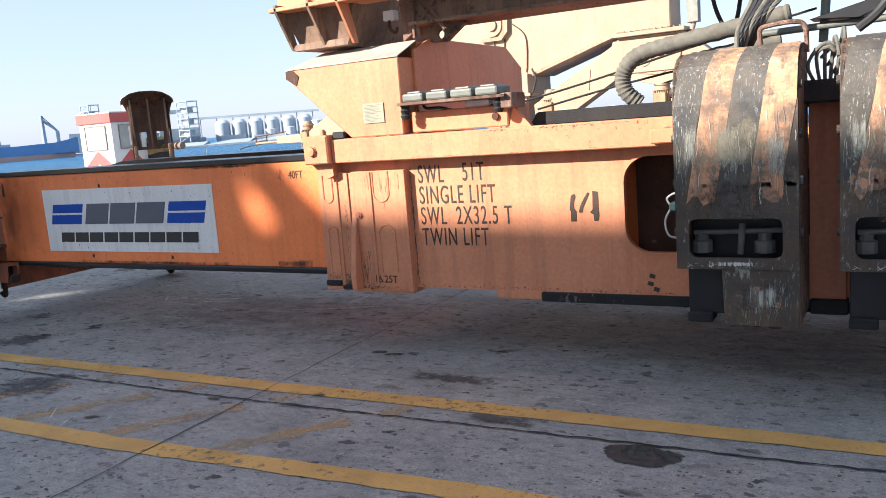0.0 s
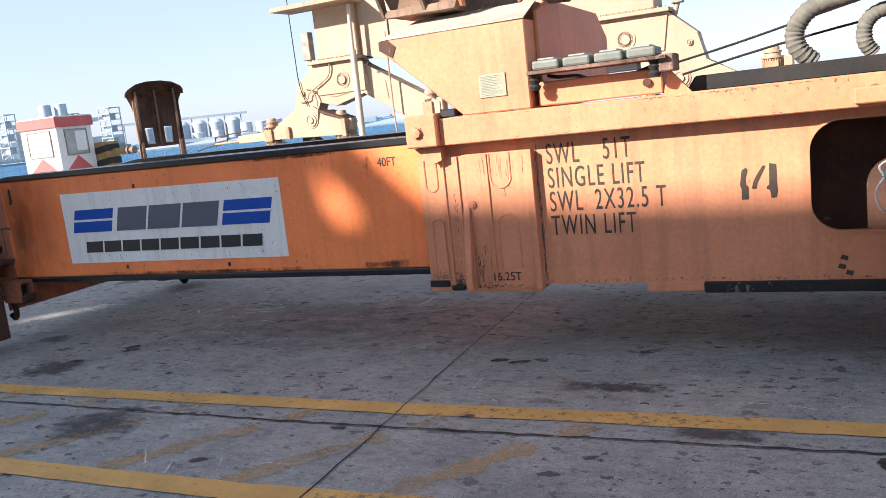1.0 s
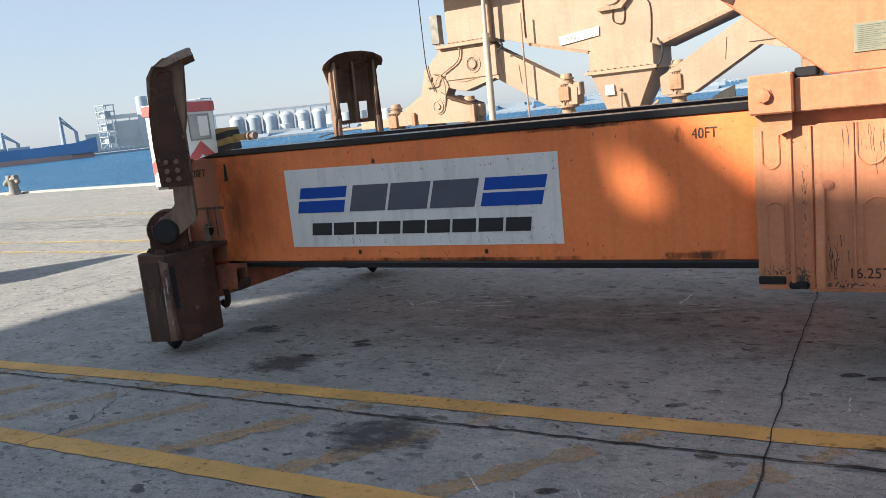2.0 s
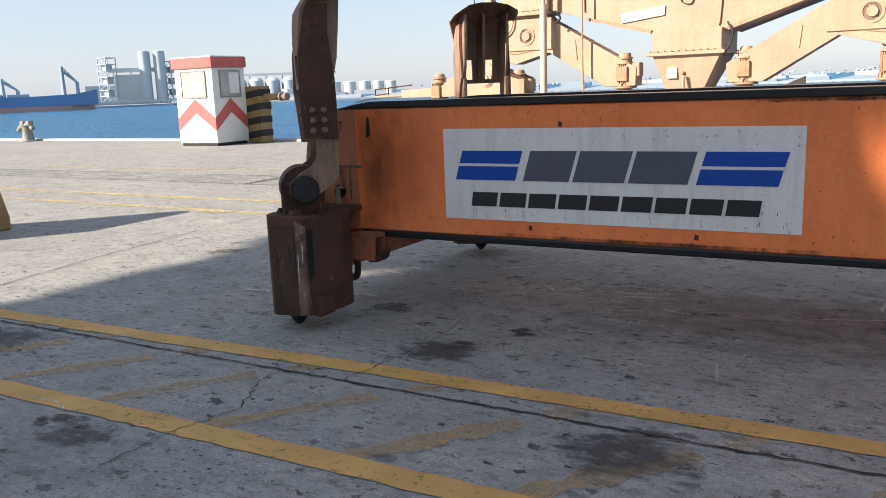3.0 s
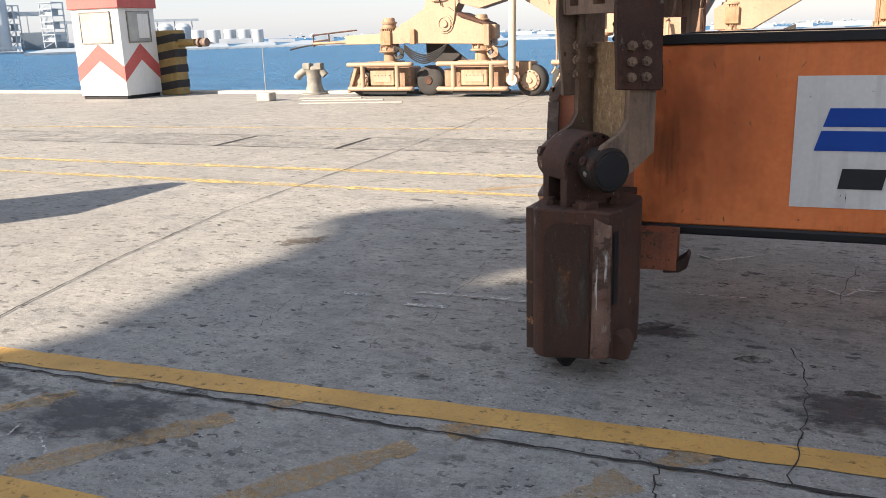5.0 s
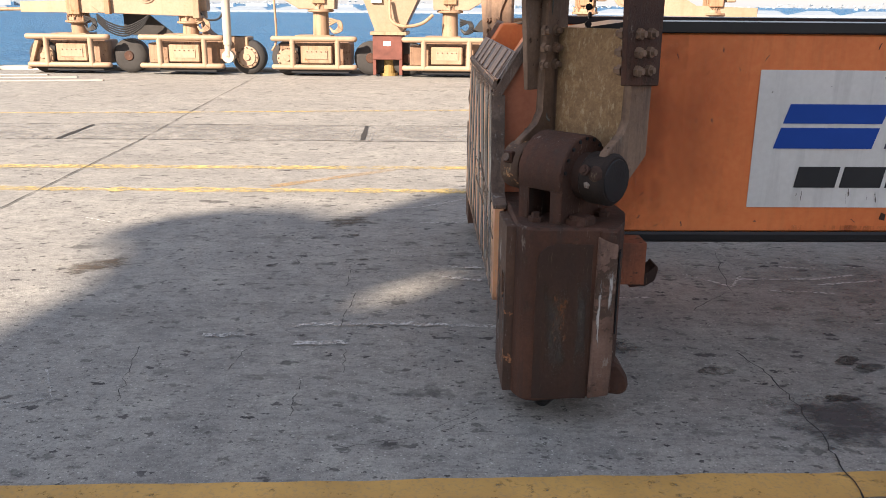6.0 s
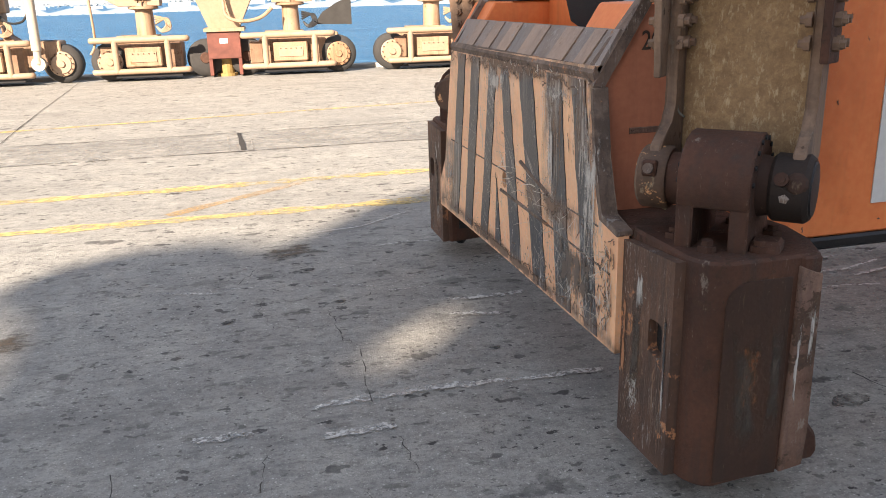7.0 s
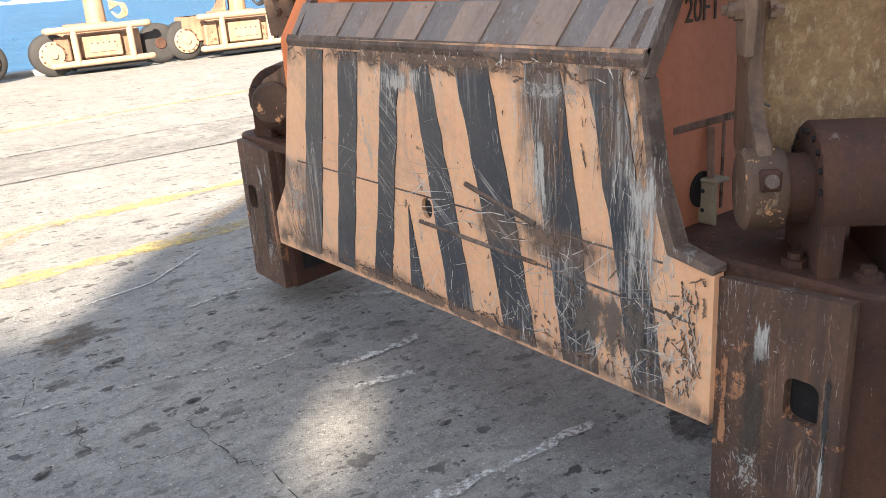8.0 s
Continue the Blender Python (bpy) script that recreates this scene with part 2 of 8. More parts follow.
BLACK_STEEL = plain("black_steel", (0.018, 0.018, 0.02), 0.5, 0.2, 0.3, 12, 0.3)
BLOCK_PAINT = worn("grimy_block_paint", (0.125, 0.084, 0.054), (0.066, 0.047, 0.034), rust=(0.24, 0.115, 0.06), amount=0.22, rough=0.7, scratch=2.3, streak=0.5, grime=(0.05, 0.043, 0.038), size=1.7, bump=0.4, pale=(0.55, 0.56, 0.49))
BLOCK_ORANGE = worn("grimy_block_orange", (0.60, 0.31, 0.175), (0.46, 0.225, 0.12), rust=(0.13, 0.10, 0.075), amount=0.5, rough=0.65, scratch=2.6, streak=0.5, grime=(0.10, 0.08, 0.062), size=1.7, bump=0.4, pale=(0.60, 0.60, 0.52))
BLOCK_BLACK = worn("grimy_block_black", (0.050, 0.049, 0.050), (0.078, 0.068, 0.056), rust=(0.20, 0.14, 0.10), amount=0.3, rough=0.6, scratch=2.4, streak=0.3, grime=(0.10, 0.085, 0.068), size=1.7, bump=0.4, pale=(0.55, 0.57, 0.51))
CREAM = worn("cream_crane_paint", (0.40, 0.282, 0.198), (0.34, 0.235, 0.162), rust=(0.24, 0.13, 0.075), amount=0.13, rough=0.55, streak=0.35, grime=(0.3, 0.19, 0.12), size=0.6, bump=0.05)
CREAM_DIRTY = worn("dirty_cream_paint", (0.41, 0.28, 0.185), (0.31, 0.20, 0.128), rust=(0.18, 0.09, 0.048), amount=0.3, rough=0.6, streak=0.45, grime=(0.16, 0.085, 0.045), size=0.9, bump=0.1)
CYLINDER = worn("pale_grey_cylinder", (0.50, 0.44, 0.36), (0.42, 0.36, 0.29), rust=(0.25, 0.16, 0.1), amount=0.15, rough=0.45, streak=0.25, grime=(0.2, 0.15, 0.11), size=0.9, bump=0.05)
# This brown holds grime and also the shade of gaps behind the rails.
BOGIE = worn("grimy_shaded_bogie_paint", (0.35, 0.225, 0.145), (0.22, 0.13, 0.082), rust=(0.09, 0.05, 0.032), amount=0.45, rough=0.7, streak=0.4, grime=(0.08, 0.05, 0.035), size=1.2, bump=0.2)
MOTOR = worn("rusty_motor_paint", (0.44, 0.26, 0.155), (0.31, 0.17, 0.095), rust=(0.2, 0.09, 0.045), amount=0.35, rough=0.7, streak=0.3, size=1.6, bump=0.2)
DRAB = plain("drab_primer_paint", (0.34, 0.29, 0.20), 0.75, 0, 0.4, 14, 0.2)
TYRE = plain("dusty_tyre_rubber", (0.045, 0.042, 0.04), 0.85, 0, 0.35, 6, 0.4)
RUBBER = plain("black_rubber_hose", (0.02, 0.02, 0.021), 0.6, 0, 0.3, 20, 0.2)
GREY_HOSE = plain("grey_hose_sleeve", (0.16, 0.15, 0.125), 0.85, 0, 0.4, 25, 0.6)
GREY_METAL = plain("grey_galvanised_steel", (0.36, 0.36, 0.34), 0.5, 0.4, 0.3, 14, 0.2)
WHITE_PAINT = worn("white_booth_paint", (0.72, 0.72, 0.70), (0.67, 0.67, 0.64), rust=(0.35, 0.25, 0.2), amount=-0.05, rough=0.55, streak=0.10, grime=(0.4, 0.35, 0.3), size=0.7, bump=0.05)
RED_PAINT = worn("faded_red_paint", (0.58, 0.13, 0.115), (0.50, 0.11, 0.10), rust=(0.5, 0.4, 0.35), amount=0.02, rough=0.55, streak=0.08, size=0.7, bump=0.05)
RED_BOX = plain("dull_red_paint", (0.19, 0.062, 0.045), 0.65, 0, 0.45, 6)
YELLOW_PIPE = plain("dirty_yellow_paint", (0.36, 0.24, 0.085), 0.6, 0, 0.4, 7)
DARK_BLACK = plain("faded_black_paint", (0.035, 0.03, 0.028), 0.7, 0, 0.4, 6)


def marks(name, a, b, c):
    """Small marks, each of its own tone between three colours."""
    m = Mat(name, 0.65, 0.0, 0.3)
    geo = m.node("ShaderNodeNewGeometry")
    ran = geo.outputs["Random Per Island"]
    col = m.mix(m.ramp(ran, 0.1, 0.5), a, b)
    col = m.mix(m.ramp(ran, 0.55, 0.95), col, c)
    return m.done(m.mix(m.ramp(m.noise(140, 3), 0.35, 0.7, 0, 0.5), col, a))


MARK_PALE = marks("scraped_bare_marks", (0.20, 0.165, 0.135), (0.45, 0.42, 0.38), (0.72, 0.70, 0.66))
MARK_WHITE = marks("fresh_white_scrapes", (0.34, 0.29, 0.24), (0.58, 0.54, 0.48), (0.80, 0.78, 0.73))
MARK_LEG = marks("dull_scrapes", (0.15, 0.105, 0.08), (0.25, 0.20, 0.165), (0.46, 0.42, 0.38))
MARK_BROWN = marks("brown_rust_marks", (0.10, 0.065, 0.048), (0.17, 0.11, 0.08), (0.27, 0.16, 0.10))
MARK_GREEN = marks("pale_green_scrapes", (0.13, 0.12, 0.10), (0.34, 0.35, 0.29), (0.62, 0.63, 0.56))
MARK_GRIME = marks("dark_grime_marks", (0.045, 0.038, 0.033), (0.085, 0.068, 0.053), (0.15, 0.10, 0.065))
DECAL_WHITE = worn("weathered_white_sticker", (0.75, 0.735, 0.70), (0.68, 0.665, 0.63), rust=(0.2, 0.16, 0.13), amount=0.03, rough=0.45, streak=0.16, grime=(0.2, 0.19, 0.17), size=1.2, bump=0.04)
DECAL_BLUE = plain("blue_sticker_film", (0.002, 0.062, 0.34), 0.8, 0, 0.12, 10, 0.03)
DECAL_GREY = plain("slate_sticker_film", (0.085, 0.095, 0.125), 0.45, 0, 0.15, 10, 0.03)
DECAL_BLACK = plain("black_sticker_film", (0.022, 0.022, 0.024), 0.45, 0, 0.2, 10, 0.03)
STENCIL = plain("black_stencil_paint", (0.055, 0.035, 0.025), 0.65, 0, 0.4, 40, 0.05)
PLATE = plain("pale_data_plate", (0.30, 0.29, 0.205), 0.5, 0.1, 0.25, 20, 0.05)
DUSTY_TOP = plain("dust_covered_sheet", (0.42, 0.37, 0.31), 0.85, 0, 0.35, 9, 0.3)
LAMP_GREY = plain("grey_cast_housing", (0.17, 0.18, 0.155), 0.55, 0.2, 0.3, 18, 0.2)
CONCRETE_PALE = plain("pale_cast_concrete", (0.42, 0.40, 0.36), 0.85, 0, 0.25, 6, 0.3)
BOLLARD_IRON = plain("weathered_grey_iron", (0.30, 0.285, 0.25), 0.7, 0.2, 0.45, 7, 0.3)
BARRIER_LOW = plain("stained_barrier_plastic", (0.36, 0.21, 0.09), 0.65, 0, 0.5, 4)
BARRIER_RED = plain("dull_red_barrier_plastic", (0.40, 0.12, 0.095), 0.65, 0, 0.35, 4)
RAG = plain("oily_cloth", (0.06, 0.052, 0.046), 0.7, 0, 0.6, 30, 0.5)
LOCK_GREY = plain("dusty_dark_steel", (0.12, 0.11, 0.10), 0.7, 0.1, 0.4, 18, 0.2)
# Kept very pale so the unseen wall also bounces light onto the beam.
CASTER_WHITE = plain("shade_caster_white", (0.80, 0.79, 0.76), 0.8, 0, 0.06, 0.5, 0.05)
WHITE_SIGN = plain("white_sign_face", (0.74, 0.74, 0.72), 0.5, 0, 0.08, 5, 0.02)
TEAL_PLUG = plain("teal_connector", (0.16, 0.27, 0.25), 0.5, 0.1, 0.2, 20)

# glass of the booth
gm = Mat("booth_glass", 0.12, 0.0, 0.6)
GLASS = gm.done(gm.mix(gm.ramp(gm.noise(4, 4), 0.3, 0.7), (0.27, 0.275, 0.265), (0.36, 0.36, 0.34)))


def concrete():
    m = Mat("quay_concrete", 0.86, 0.0, 0.3)
    col = m.mix(m.ramp(m.noise(0.55, 6, 0.6), 0.35, 0.65), (0.392, 0.378, 0.338), (0.328, 0.316, 0.285))
    col = m.mix(m.ramp(m.noise(3.6, 9, 0.72), 0.36, 0.66, 0, 0.85), col, (0.215, 0.211, 0.200))
    col = m.mix(m.ramp(m.noise(13, 9, 0.8, m.mapped((1, 1.7, 1))), 0.47, 0.62, 0, 0.6), col, (0.135, 0.131, 0.126))
    col = m.mix(m.ramp(m.noise(70, 6, 0.8), 0.48, 0.60, 0, 0.45), col, (0.125, 0.121, 0.116))
    # pale grit
    col = m.mix(m.ramp(m.cells(38), 0.16, 0.10, 0, 0.55), col, (0.58, 0.57, 0.53))
    col = m.mix(m.ramp(m.cells(105, m.shaken(0.02, 20)), 0.24, 0.14, 0, 0.5), col, (0.52, 0.51, 0.47))
    # rubber and oil smudges of all sizes, drawn out along the quay
    for i, (sc, lo, d) in enumerate((((3.4, 6.4, 5), 0.27, 0.7), ((7, 13, 9), 0.36, 0.9), ((15, 26, 15), 0.40, 0.95), ((34, 52, 30), 0.36, 0.95), ((70, 110, 60), 0.34, 0.8), ((1.7, 3.0, 2), 0.2, 0.5))):
        n = m.node("ShaderNodeTexVoronoi")
        n.inputs["Scale"].default_value = 1.0
        m.link(m.shaken(1.25, sc[0] * 2.8, m.mapped(sc, (0, 0, 6), (3.3 * i, 1.7 * i, 0))), n.inputs["Vector"])
        sep = m.node("ShaderNodeSeparateColor")
        m.link(n.outputs["Color"], sep.inputs[0])
        size = m.ramp(sep.outputs[0], 0.30, 1.0, -0.05, lo)
        spot = m.ramp(m.maths("SUBTRACT", n.outputs["Distance"], size), 0.04, -0.05)
        gate = m.ramp(m.noise(1.3, 5, 0.65, m.mapped((1, 1, 1), (0, 0, 0), (9 * i, 2, 0))), 0.32, 0.56)
        tone = m.maths("MULTIPLY", m.ramp(sep.outputs[1], 0, 1, 0.35, 1.15), d)
        col = m.mix(m.maths("MULTIPLY", m.maths("MULTIPLY", spot, gate), tone), col, (0.050, 0.047, 0.046))
    # broad stains and drag marks
    col = m.mix(m.ramp(m.noise(0.8, 7, 0.7, m.mapped((0.6, 1.4, 1), (0, 0, 0), (11, 4, 0))), 0.55, 0.72, 0, 0.5), col, (0.13, 0.124, 0.118))
    drag = m.ramp(m.noise(1.0, 7, 0.72, m.mapped((1.4, 30, 1), (0, 0, 4))), 0.56, 0.70, 0, 0.45)
    col = m.mix(drag, col, (0.14, 0.137, 0.134))
    h = m.maths("ADD", m.noise(28, 6, 0.7), m.maths("MULTIPLY", m.noise(160, 2), 0.6))
    return m.done(col, m.ramp(m.noise(4, 4), 0.3, 0.7, 0.78, 0.92), h, 0.8, 0.006)


CONCRETE = concrete()


def floor_paint(name, col, lo, hi, size=9.0):
    """Worn line paint: the concrete shows through where noise eats it away."""
    m = Mat(name, 0.75, 0.0, 0.3)
    c = m.mix(m.ramp(m.noise(4, 5), 0.3, 0.7), col, tuple(v * 0.72 for v in col))
    c = m.mix(m.ramp(m.noise(90, 3), 0.5, 0.8, 0, 0.5), c, (0.2, 0.17, 0.13))
    eat = m.maths("ADD", m.noise(size, 8, 0.7), m.ramp(m.noise(1.1, 3), 0.3, 0.7, -0.1, 0.1))
    return m.done(c, None, m.noise(60, 4), 0.3, 0.003, m.ramp(eat, lo, hi))


YELLOW = floor_paint("yellow_line_paint", (0.62, 0.352, 0.105), 0.27, 0.43, 24)
YELLOW_FADED = floor_paint("faded_hatch_paint", (0.53, 0.335, 0.15), 0.30, 0.78, 34)
# Paler copy of YELLOW for the far lines: sunlight is put into the colour.
YELLOW_FAR = floor_paint("sunlit_tone_line_paint", (0.66, 0.49, 0.19), 0.33, 0.66, 13)
CHALK = floor_paint("pale_scrape", (0.62, 0.61, 0.575), 0.38, 0.58, 60)
HAIR = floor_paint("hairline_crack", (0.05, 0.047, 0.045), 0.40, 0.5, 14)
CRACK = plain("crack_dirt", (0.035, 0.033, 0.032), 0.95, 0, 0.3, 30)
OIL = floor_paint("oil_stain", (0.04, 0.036, 0.034), 0.38, 0.64, 11)
BAND = floor_paint("dark_concrete_band", (0.30, 0.295, 0.28), 0.40, 0.85, 5)


def rubbed(name, col, col2, lo, hi, scale, top=1.0, rough=0.65, edge=0.4):
    """A worn or soiled patch: eaten away by noise, fading out towards its rim."""
    m = Mat(name, rough, 0.0, 0.3)
    c = m.mix(m.noise(1.0, 6, 0.7, m.mapped(tuple(v * 2.3 for v in scale))), col, col2)
    uv = m.node("ShaderNodeUVMap")
    sep = m.node("ShaderNodeSeparateXYZ")
    m.link(uv.outputs[0], sep.inputs[0])
    far = [m.maths("ABSOLUTE", m.maths("SUBTRACT", sep.outputs[i], 0.5), 0.0) for i in (0, 1)]
    fall = m.ramp(m.maths("MAXIMUM", far[0], far[1]), 0.10, 0.5, 0.06, -edge)
    n = m.maths("ADD", m.noise(1.0, 9, 0.74, m.mapped(scale)), fall)
    return m.done(c, None, None, alpha=m.ramp(n, lo, hi, 0.0, top))


RUB_PALE = rubbed("rubbed_bare_streaks", (0.62, 0.60, 0.56), (0.30, 0.26, 0.22), 0.46, 0.58, (80, 80, 9))
RUB_CROSS = rubbed("rubbed_bare_patches", (0.62, 0.60, 0.56), (0.28, 0.24, 0.20), 0.50, 0.60, (60, 60, 70), 0.8)
RUB_SCUFF = rubbed("grey_brown_scuffs", (0.20, 0.155, 0.125), (0.10, 0.082, 0.072), 0.44, 0.56, (34, 34, 16), 0.85)
RUB_FLECK = rubbed("orange_rust_flecks", (0.26, 0.105, 0.045), (0.14, 0.06, 0.035), 0.56, 0.64, (60, 60, 22), 0.8)
RUB_OLIVE = rubbed("olive_dirt_film", (0.21, 0.18, 0.125), (0.33, 0.29, 0.215), 0.36, 0.60, (24, 24, 9), 0.85)
RUB_BROWN = rubbed("brown_weld_grime", (0.16, 0.105, 0.078), (0.27, 0.18, 0.13), 0.38, 0.56, (18, 18, 14), 0.8)
RUB_BLACK = rubbed("black_paint_remains", (0.035, 0.037, 0.042), (0.07, 0.065, 0.062), 0.42, 0.54, (26, 26, 8), 0.95)
RUB_ORANGE = rubbed("orange_paint_remains", (0.52, 0.25, 0.13), (0.33, 0.15, 0.085), 0.46, 0.53, (30, 30, 12), 0.95)
RUB_GREEN = rubbed("pale_green_streaks", (0.50, 0.51, 0.44), (0.20, 0.185, 0.15), 0.42, 0.62, (70, 70, 8), 0.9)
RUB_GRIME = rubbed("dark_leg_grime", (0.055, 0.046, 0.040), (0.10, 0.08, 0.065), 0.36, 0.62, (20, 20, 7), 0.92)
GREASE_STAIN = rubbed("grease_stain", (0.045, 0.026, 0.018), (0.11, 0.045, 0.025), 0.42, 0.66, (11, 11, 3.2), 0.85)
BEAM_GRIME = rubbed("beam_end_grime", (0.30, 0.085, 0.040), (0.40, 0.11, 0.045), 0.25, 0.75, (2.2, 2.2, 1.4), 0.42, 0.6, 0.25)
DRIP = rubbed("brown_drip_stain", (0.22, 0.085, 0.045), (0.12, 0.05, 0.03), 0.44, 0.75, (20, 20, 1.6), 0.6)
FLOOR_OIL = rubbed("oil_soaked_concrete", (0.045, 0.043, 0.046), (0.085, 0.08, 0.078), 0.36, 0.60, (9, 16, 9), 0.9, 0.6)
# Brown stain under the spreader, with its warm bounce light tinted in.
FLOOR_TINT = rubbed("brown_stain_and_bounce_tint", (0.125, 0.085, 0.068), (0.17, 0.125, 0.105), 0.30, 0.80, (5, 8, 5), 0.6, 0.85)
FLOOR_BROWN = rubbed("brown_stained_concrete", (0.10, 0.075, 0.055), (0.16, 0.13, 0.10), 0.42, 0.62, (10, 18, 9), 0.85, 0.8)


def sea_water():
    m = Mat("harbour_water", 0.3, 0.0, 0.12)
    m.p.inputs["IOR"].default_value = 1.33
    w = m.maths("ADD", m.noise(0.9, 6, 0.62, m.mapped((1.0, 2.0, 1), (0, 0, 10))), m.maths("MULTIPLY", m.noise(0.12, 4), 1.2))
    # Chop paints lighter wave faces into the blue; true reflection is kept low.
    chop = m.ramp(m.noise(0.8, 7, 0.72, m.mapped((0.5, 1.9, 1), (0, 0, 8))), 0.40, 0.60)
    chop = m.maths("MULTIPLY", m.maths("ADD", chop, m.ramp(m.noise(0.22, 6, 0.7, m.mapped((0.35, 1.6, 1), (0, 0, 8))), 0.40, 0.60)), 0.5)
    col = m.mix(chop, (0.004, 0.072, 0.175), (0.03, 0.17, 0.325))
    return m.done(col, None, w, 1.0, 0.9)


WATER = sea_water()
# Far shore and ship: the haze over the water is mixed into these colours.
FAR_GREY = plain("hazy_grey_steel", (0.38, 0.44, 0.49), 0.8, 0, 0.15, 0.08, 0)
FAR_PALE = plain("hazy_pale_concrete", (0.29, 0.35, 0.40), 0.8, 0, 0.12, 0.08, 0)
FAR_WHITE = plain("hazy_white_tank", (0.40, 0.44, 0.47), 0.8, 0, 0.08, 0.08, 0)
FAR_DARK = plain("hazed_blue_grey", (0.31, 0.38, 0.44), 0.8, 0, 0.2, 0.08, 0)
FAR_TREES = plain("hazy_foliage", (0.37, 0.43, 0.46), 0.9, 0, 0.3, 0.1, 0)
SHIP_BLUE = plain("hazed_ship_blue_hull", (0.12, 0.26, 0.47), 0.7, 0, 0.15, 0.1, 0)
SHIP_RED = plain("hazed_ship_red_boot_top", (0.52, 0.33, 0.28), 0.8, 0, 0.15, 0.1, 0)

# ---- building helpers ----
AT = {}


def thing(name, m=None, label="", category="", group="", kind=""):
    ob = new(name)
    ob.matrix_basis = m or Matrix()
    ob.empty_display_size = 0.1
    AT[ob] = m or Matrix()
    return tagged(ob, label, category, group, kind)


def part(name, bm, material, parent, label="", local=False, smooth=False):
    """Links a bmesh, drawn in world metres (or the parent's own, if local), as one mesh under its parent."""
    if not local:
        bm.transform(AT[parent].inverted())
    bmesh.ops.recalc_face_normals(bm, faces=bm.faces[:])
    me = bpy.data.meshes.new(name)
    bm.to_mesh(me)
    bm.free()
    for k in material if isinstance(material, (list, tuple)) else (material,):
        me.materials.append(k)
    if smooth:
        for f in me.polygons:
            f.use_smooth = True
        me.set_sharp_from_angle(angle=radians(38))
    ob = new(name, me)
    ob.parent = parent
    AT[ob] = AT[parent]
    return tagged(ob, label)


def lone(name, bm, material, label, category, group="", kind="", smooth=False):
    """A thing of one mesh, in world metres."""
    bmesh.ops.recalc_face_normals(bm, faces=bm.faces[:])
    me = bpy.data.meshes.new(name)
    bm.to_mesh(me)
    bm.free()
    for k in material if isinstance(material, (list, tuple)) else (material,):
        me.materials.append(k)
    if smooth:
        for f in me.polygons:
            f.use_smooth = True
        me.set_sharp_from_angle(angle=radians(38))
    ob = new(name, me)
    AT[ob] = Matrix()
    return tagged(ob, label, category, group, kind)


def B():
    return bmesh.new()


def box(bm, x0, x1, y0, y1, z0, z1, bev=0.0, seg=1, mi=0):
    vs = [bm.verts.new((x, y, z)) for x in (x0, x1) for y in (y0, y1) for z in (z0, z1)]
    fs = [bm.faces.new([vs[i] for i in q]) for q in ((0, 1, 3, 2), (4, 6, 7, 5), (0, 4, 5, 1), (2, 3, 7, 6), (0, 2, 6, 4), (1, 5, 7, 3))]
    for f in fs:
        f.material_index = mi
    if bev:
        es = list({e for f in fs for e in f.edges})
        r = bmesh.ops.bevel(bm, geom=es, offset=bev, segments=seg, affect="EDGES", profile=0.5)
        for f in r["faces"]:
            f.material_index = mi
    return bm


def prism(bm, pts, axis, a, b, bev=0.0, mi=0):
    """A flat outline drawn out along an axis. Outline in (y,z) for x, (x,z) for y, (x,y) for z."""
    def at(p, d):
        return {"x": (d, p[0], p[1]), "y": (p[0], d, p[1]), "z": (p[0], p[1], d)}[axis]
    lo, hi = [bm.verts.new(at(p, a)) for p in pts], [bm.verts.new(at(p, b)) for p in pts]
    fs = [bm.faces.new(lo), bm.faces.new(hi[::-1])]
    n = len(pts)
    for i in range(n):
        fs.append(bm.faces.new((lo[i], hi[i], hi[(i + 1) % n], lo[(i + 1) % n])))
    for f in fs:
        f.material_index = mi
    if bev:
        es = list({e for f in fs for e in f.edges})
        bmesh.ops.bevel(bm, geom=es, offset=bev, segments=1, affect="EDGES", profile=0.5)
    return bm


def rod(bm, p, q, r0, r1=None, seg=16, mi=0):
    """A round bar from p to q, with closed ends."""
    p, q = Vector(p), Vector(q)
    r1 = r0 if r1 is None else r1
    z = (q - p).normalized()
    x = z.orthogonal().normalized()
    y = z.cross(x)
    rings = []
    for c, r in ((p, r0), (q, r1)):
        rings.append([bm.verts.new(c + (x * math.cos(a) + y * math.sin(a)) * r) for a in (2 * math.pi * i / seg for i in range(seg))])
    fs = [bm.faces.new(rings[0][::-1]), bm.faces.new(rings[1])]
    for i in range(seg):
        fs.append(bm.faces.new((rings[0][i], rings[0][(i + 1) % seg], rings[1][(i + 1) % seg], rings[1][i])))
    for f in fs:
        f.material_index = mi
    return bm


def turned(bm, base, axis, profile, seg=24):
    """A lathe shape: profile rows of (distance along the axis, radius)."""
    base, z = Vector(base), Vector(axis).normalized()
    x = z.orthogonal().normalized()
    y = z.cross(x)
    rings = [[bm.verts.new(base + z * h + (x * math.cos(a) + y * math.sin(a)) * max(r, 1e-4)) for a in (2 * math.pi * i / seg for i in range(seg))] for h, r in profile]
    bm.faces.new(rings[0][::-1])
    bm.faces.new(rings[-1])
    for u, v in zip(rings, rings[1:]):
        for i in range(seg):
            bm.faces.new((u[i], u[(i + 1) % seg], v[(i + 1) % seg], v[i]))
    return bm


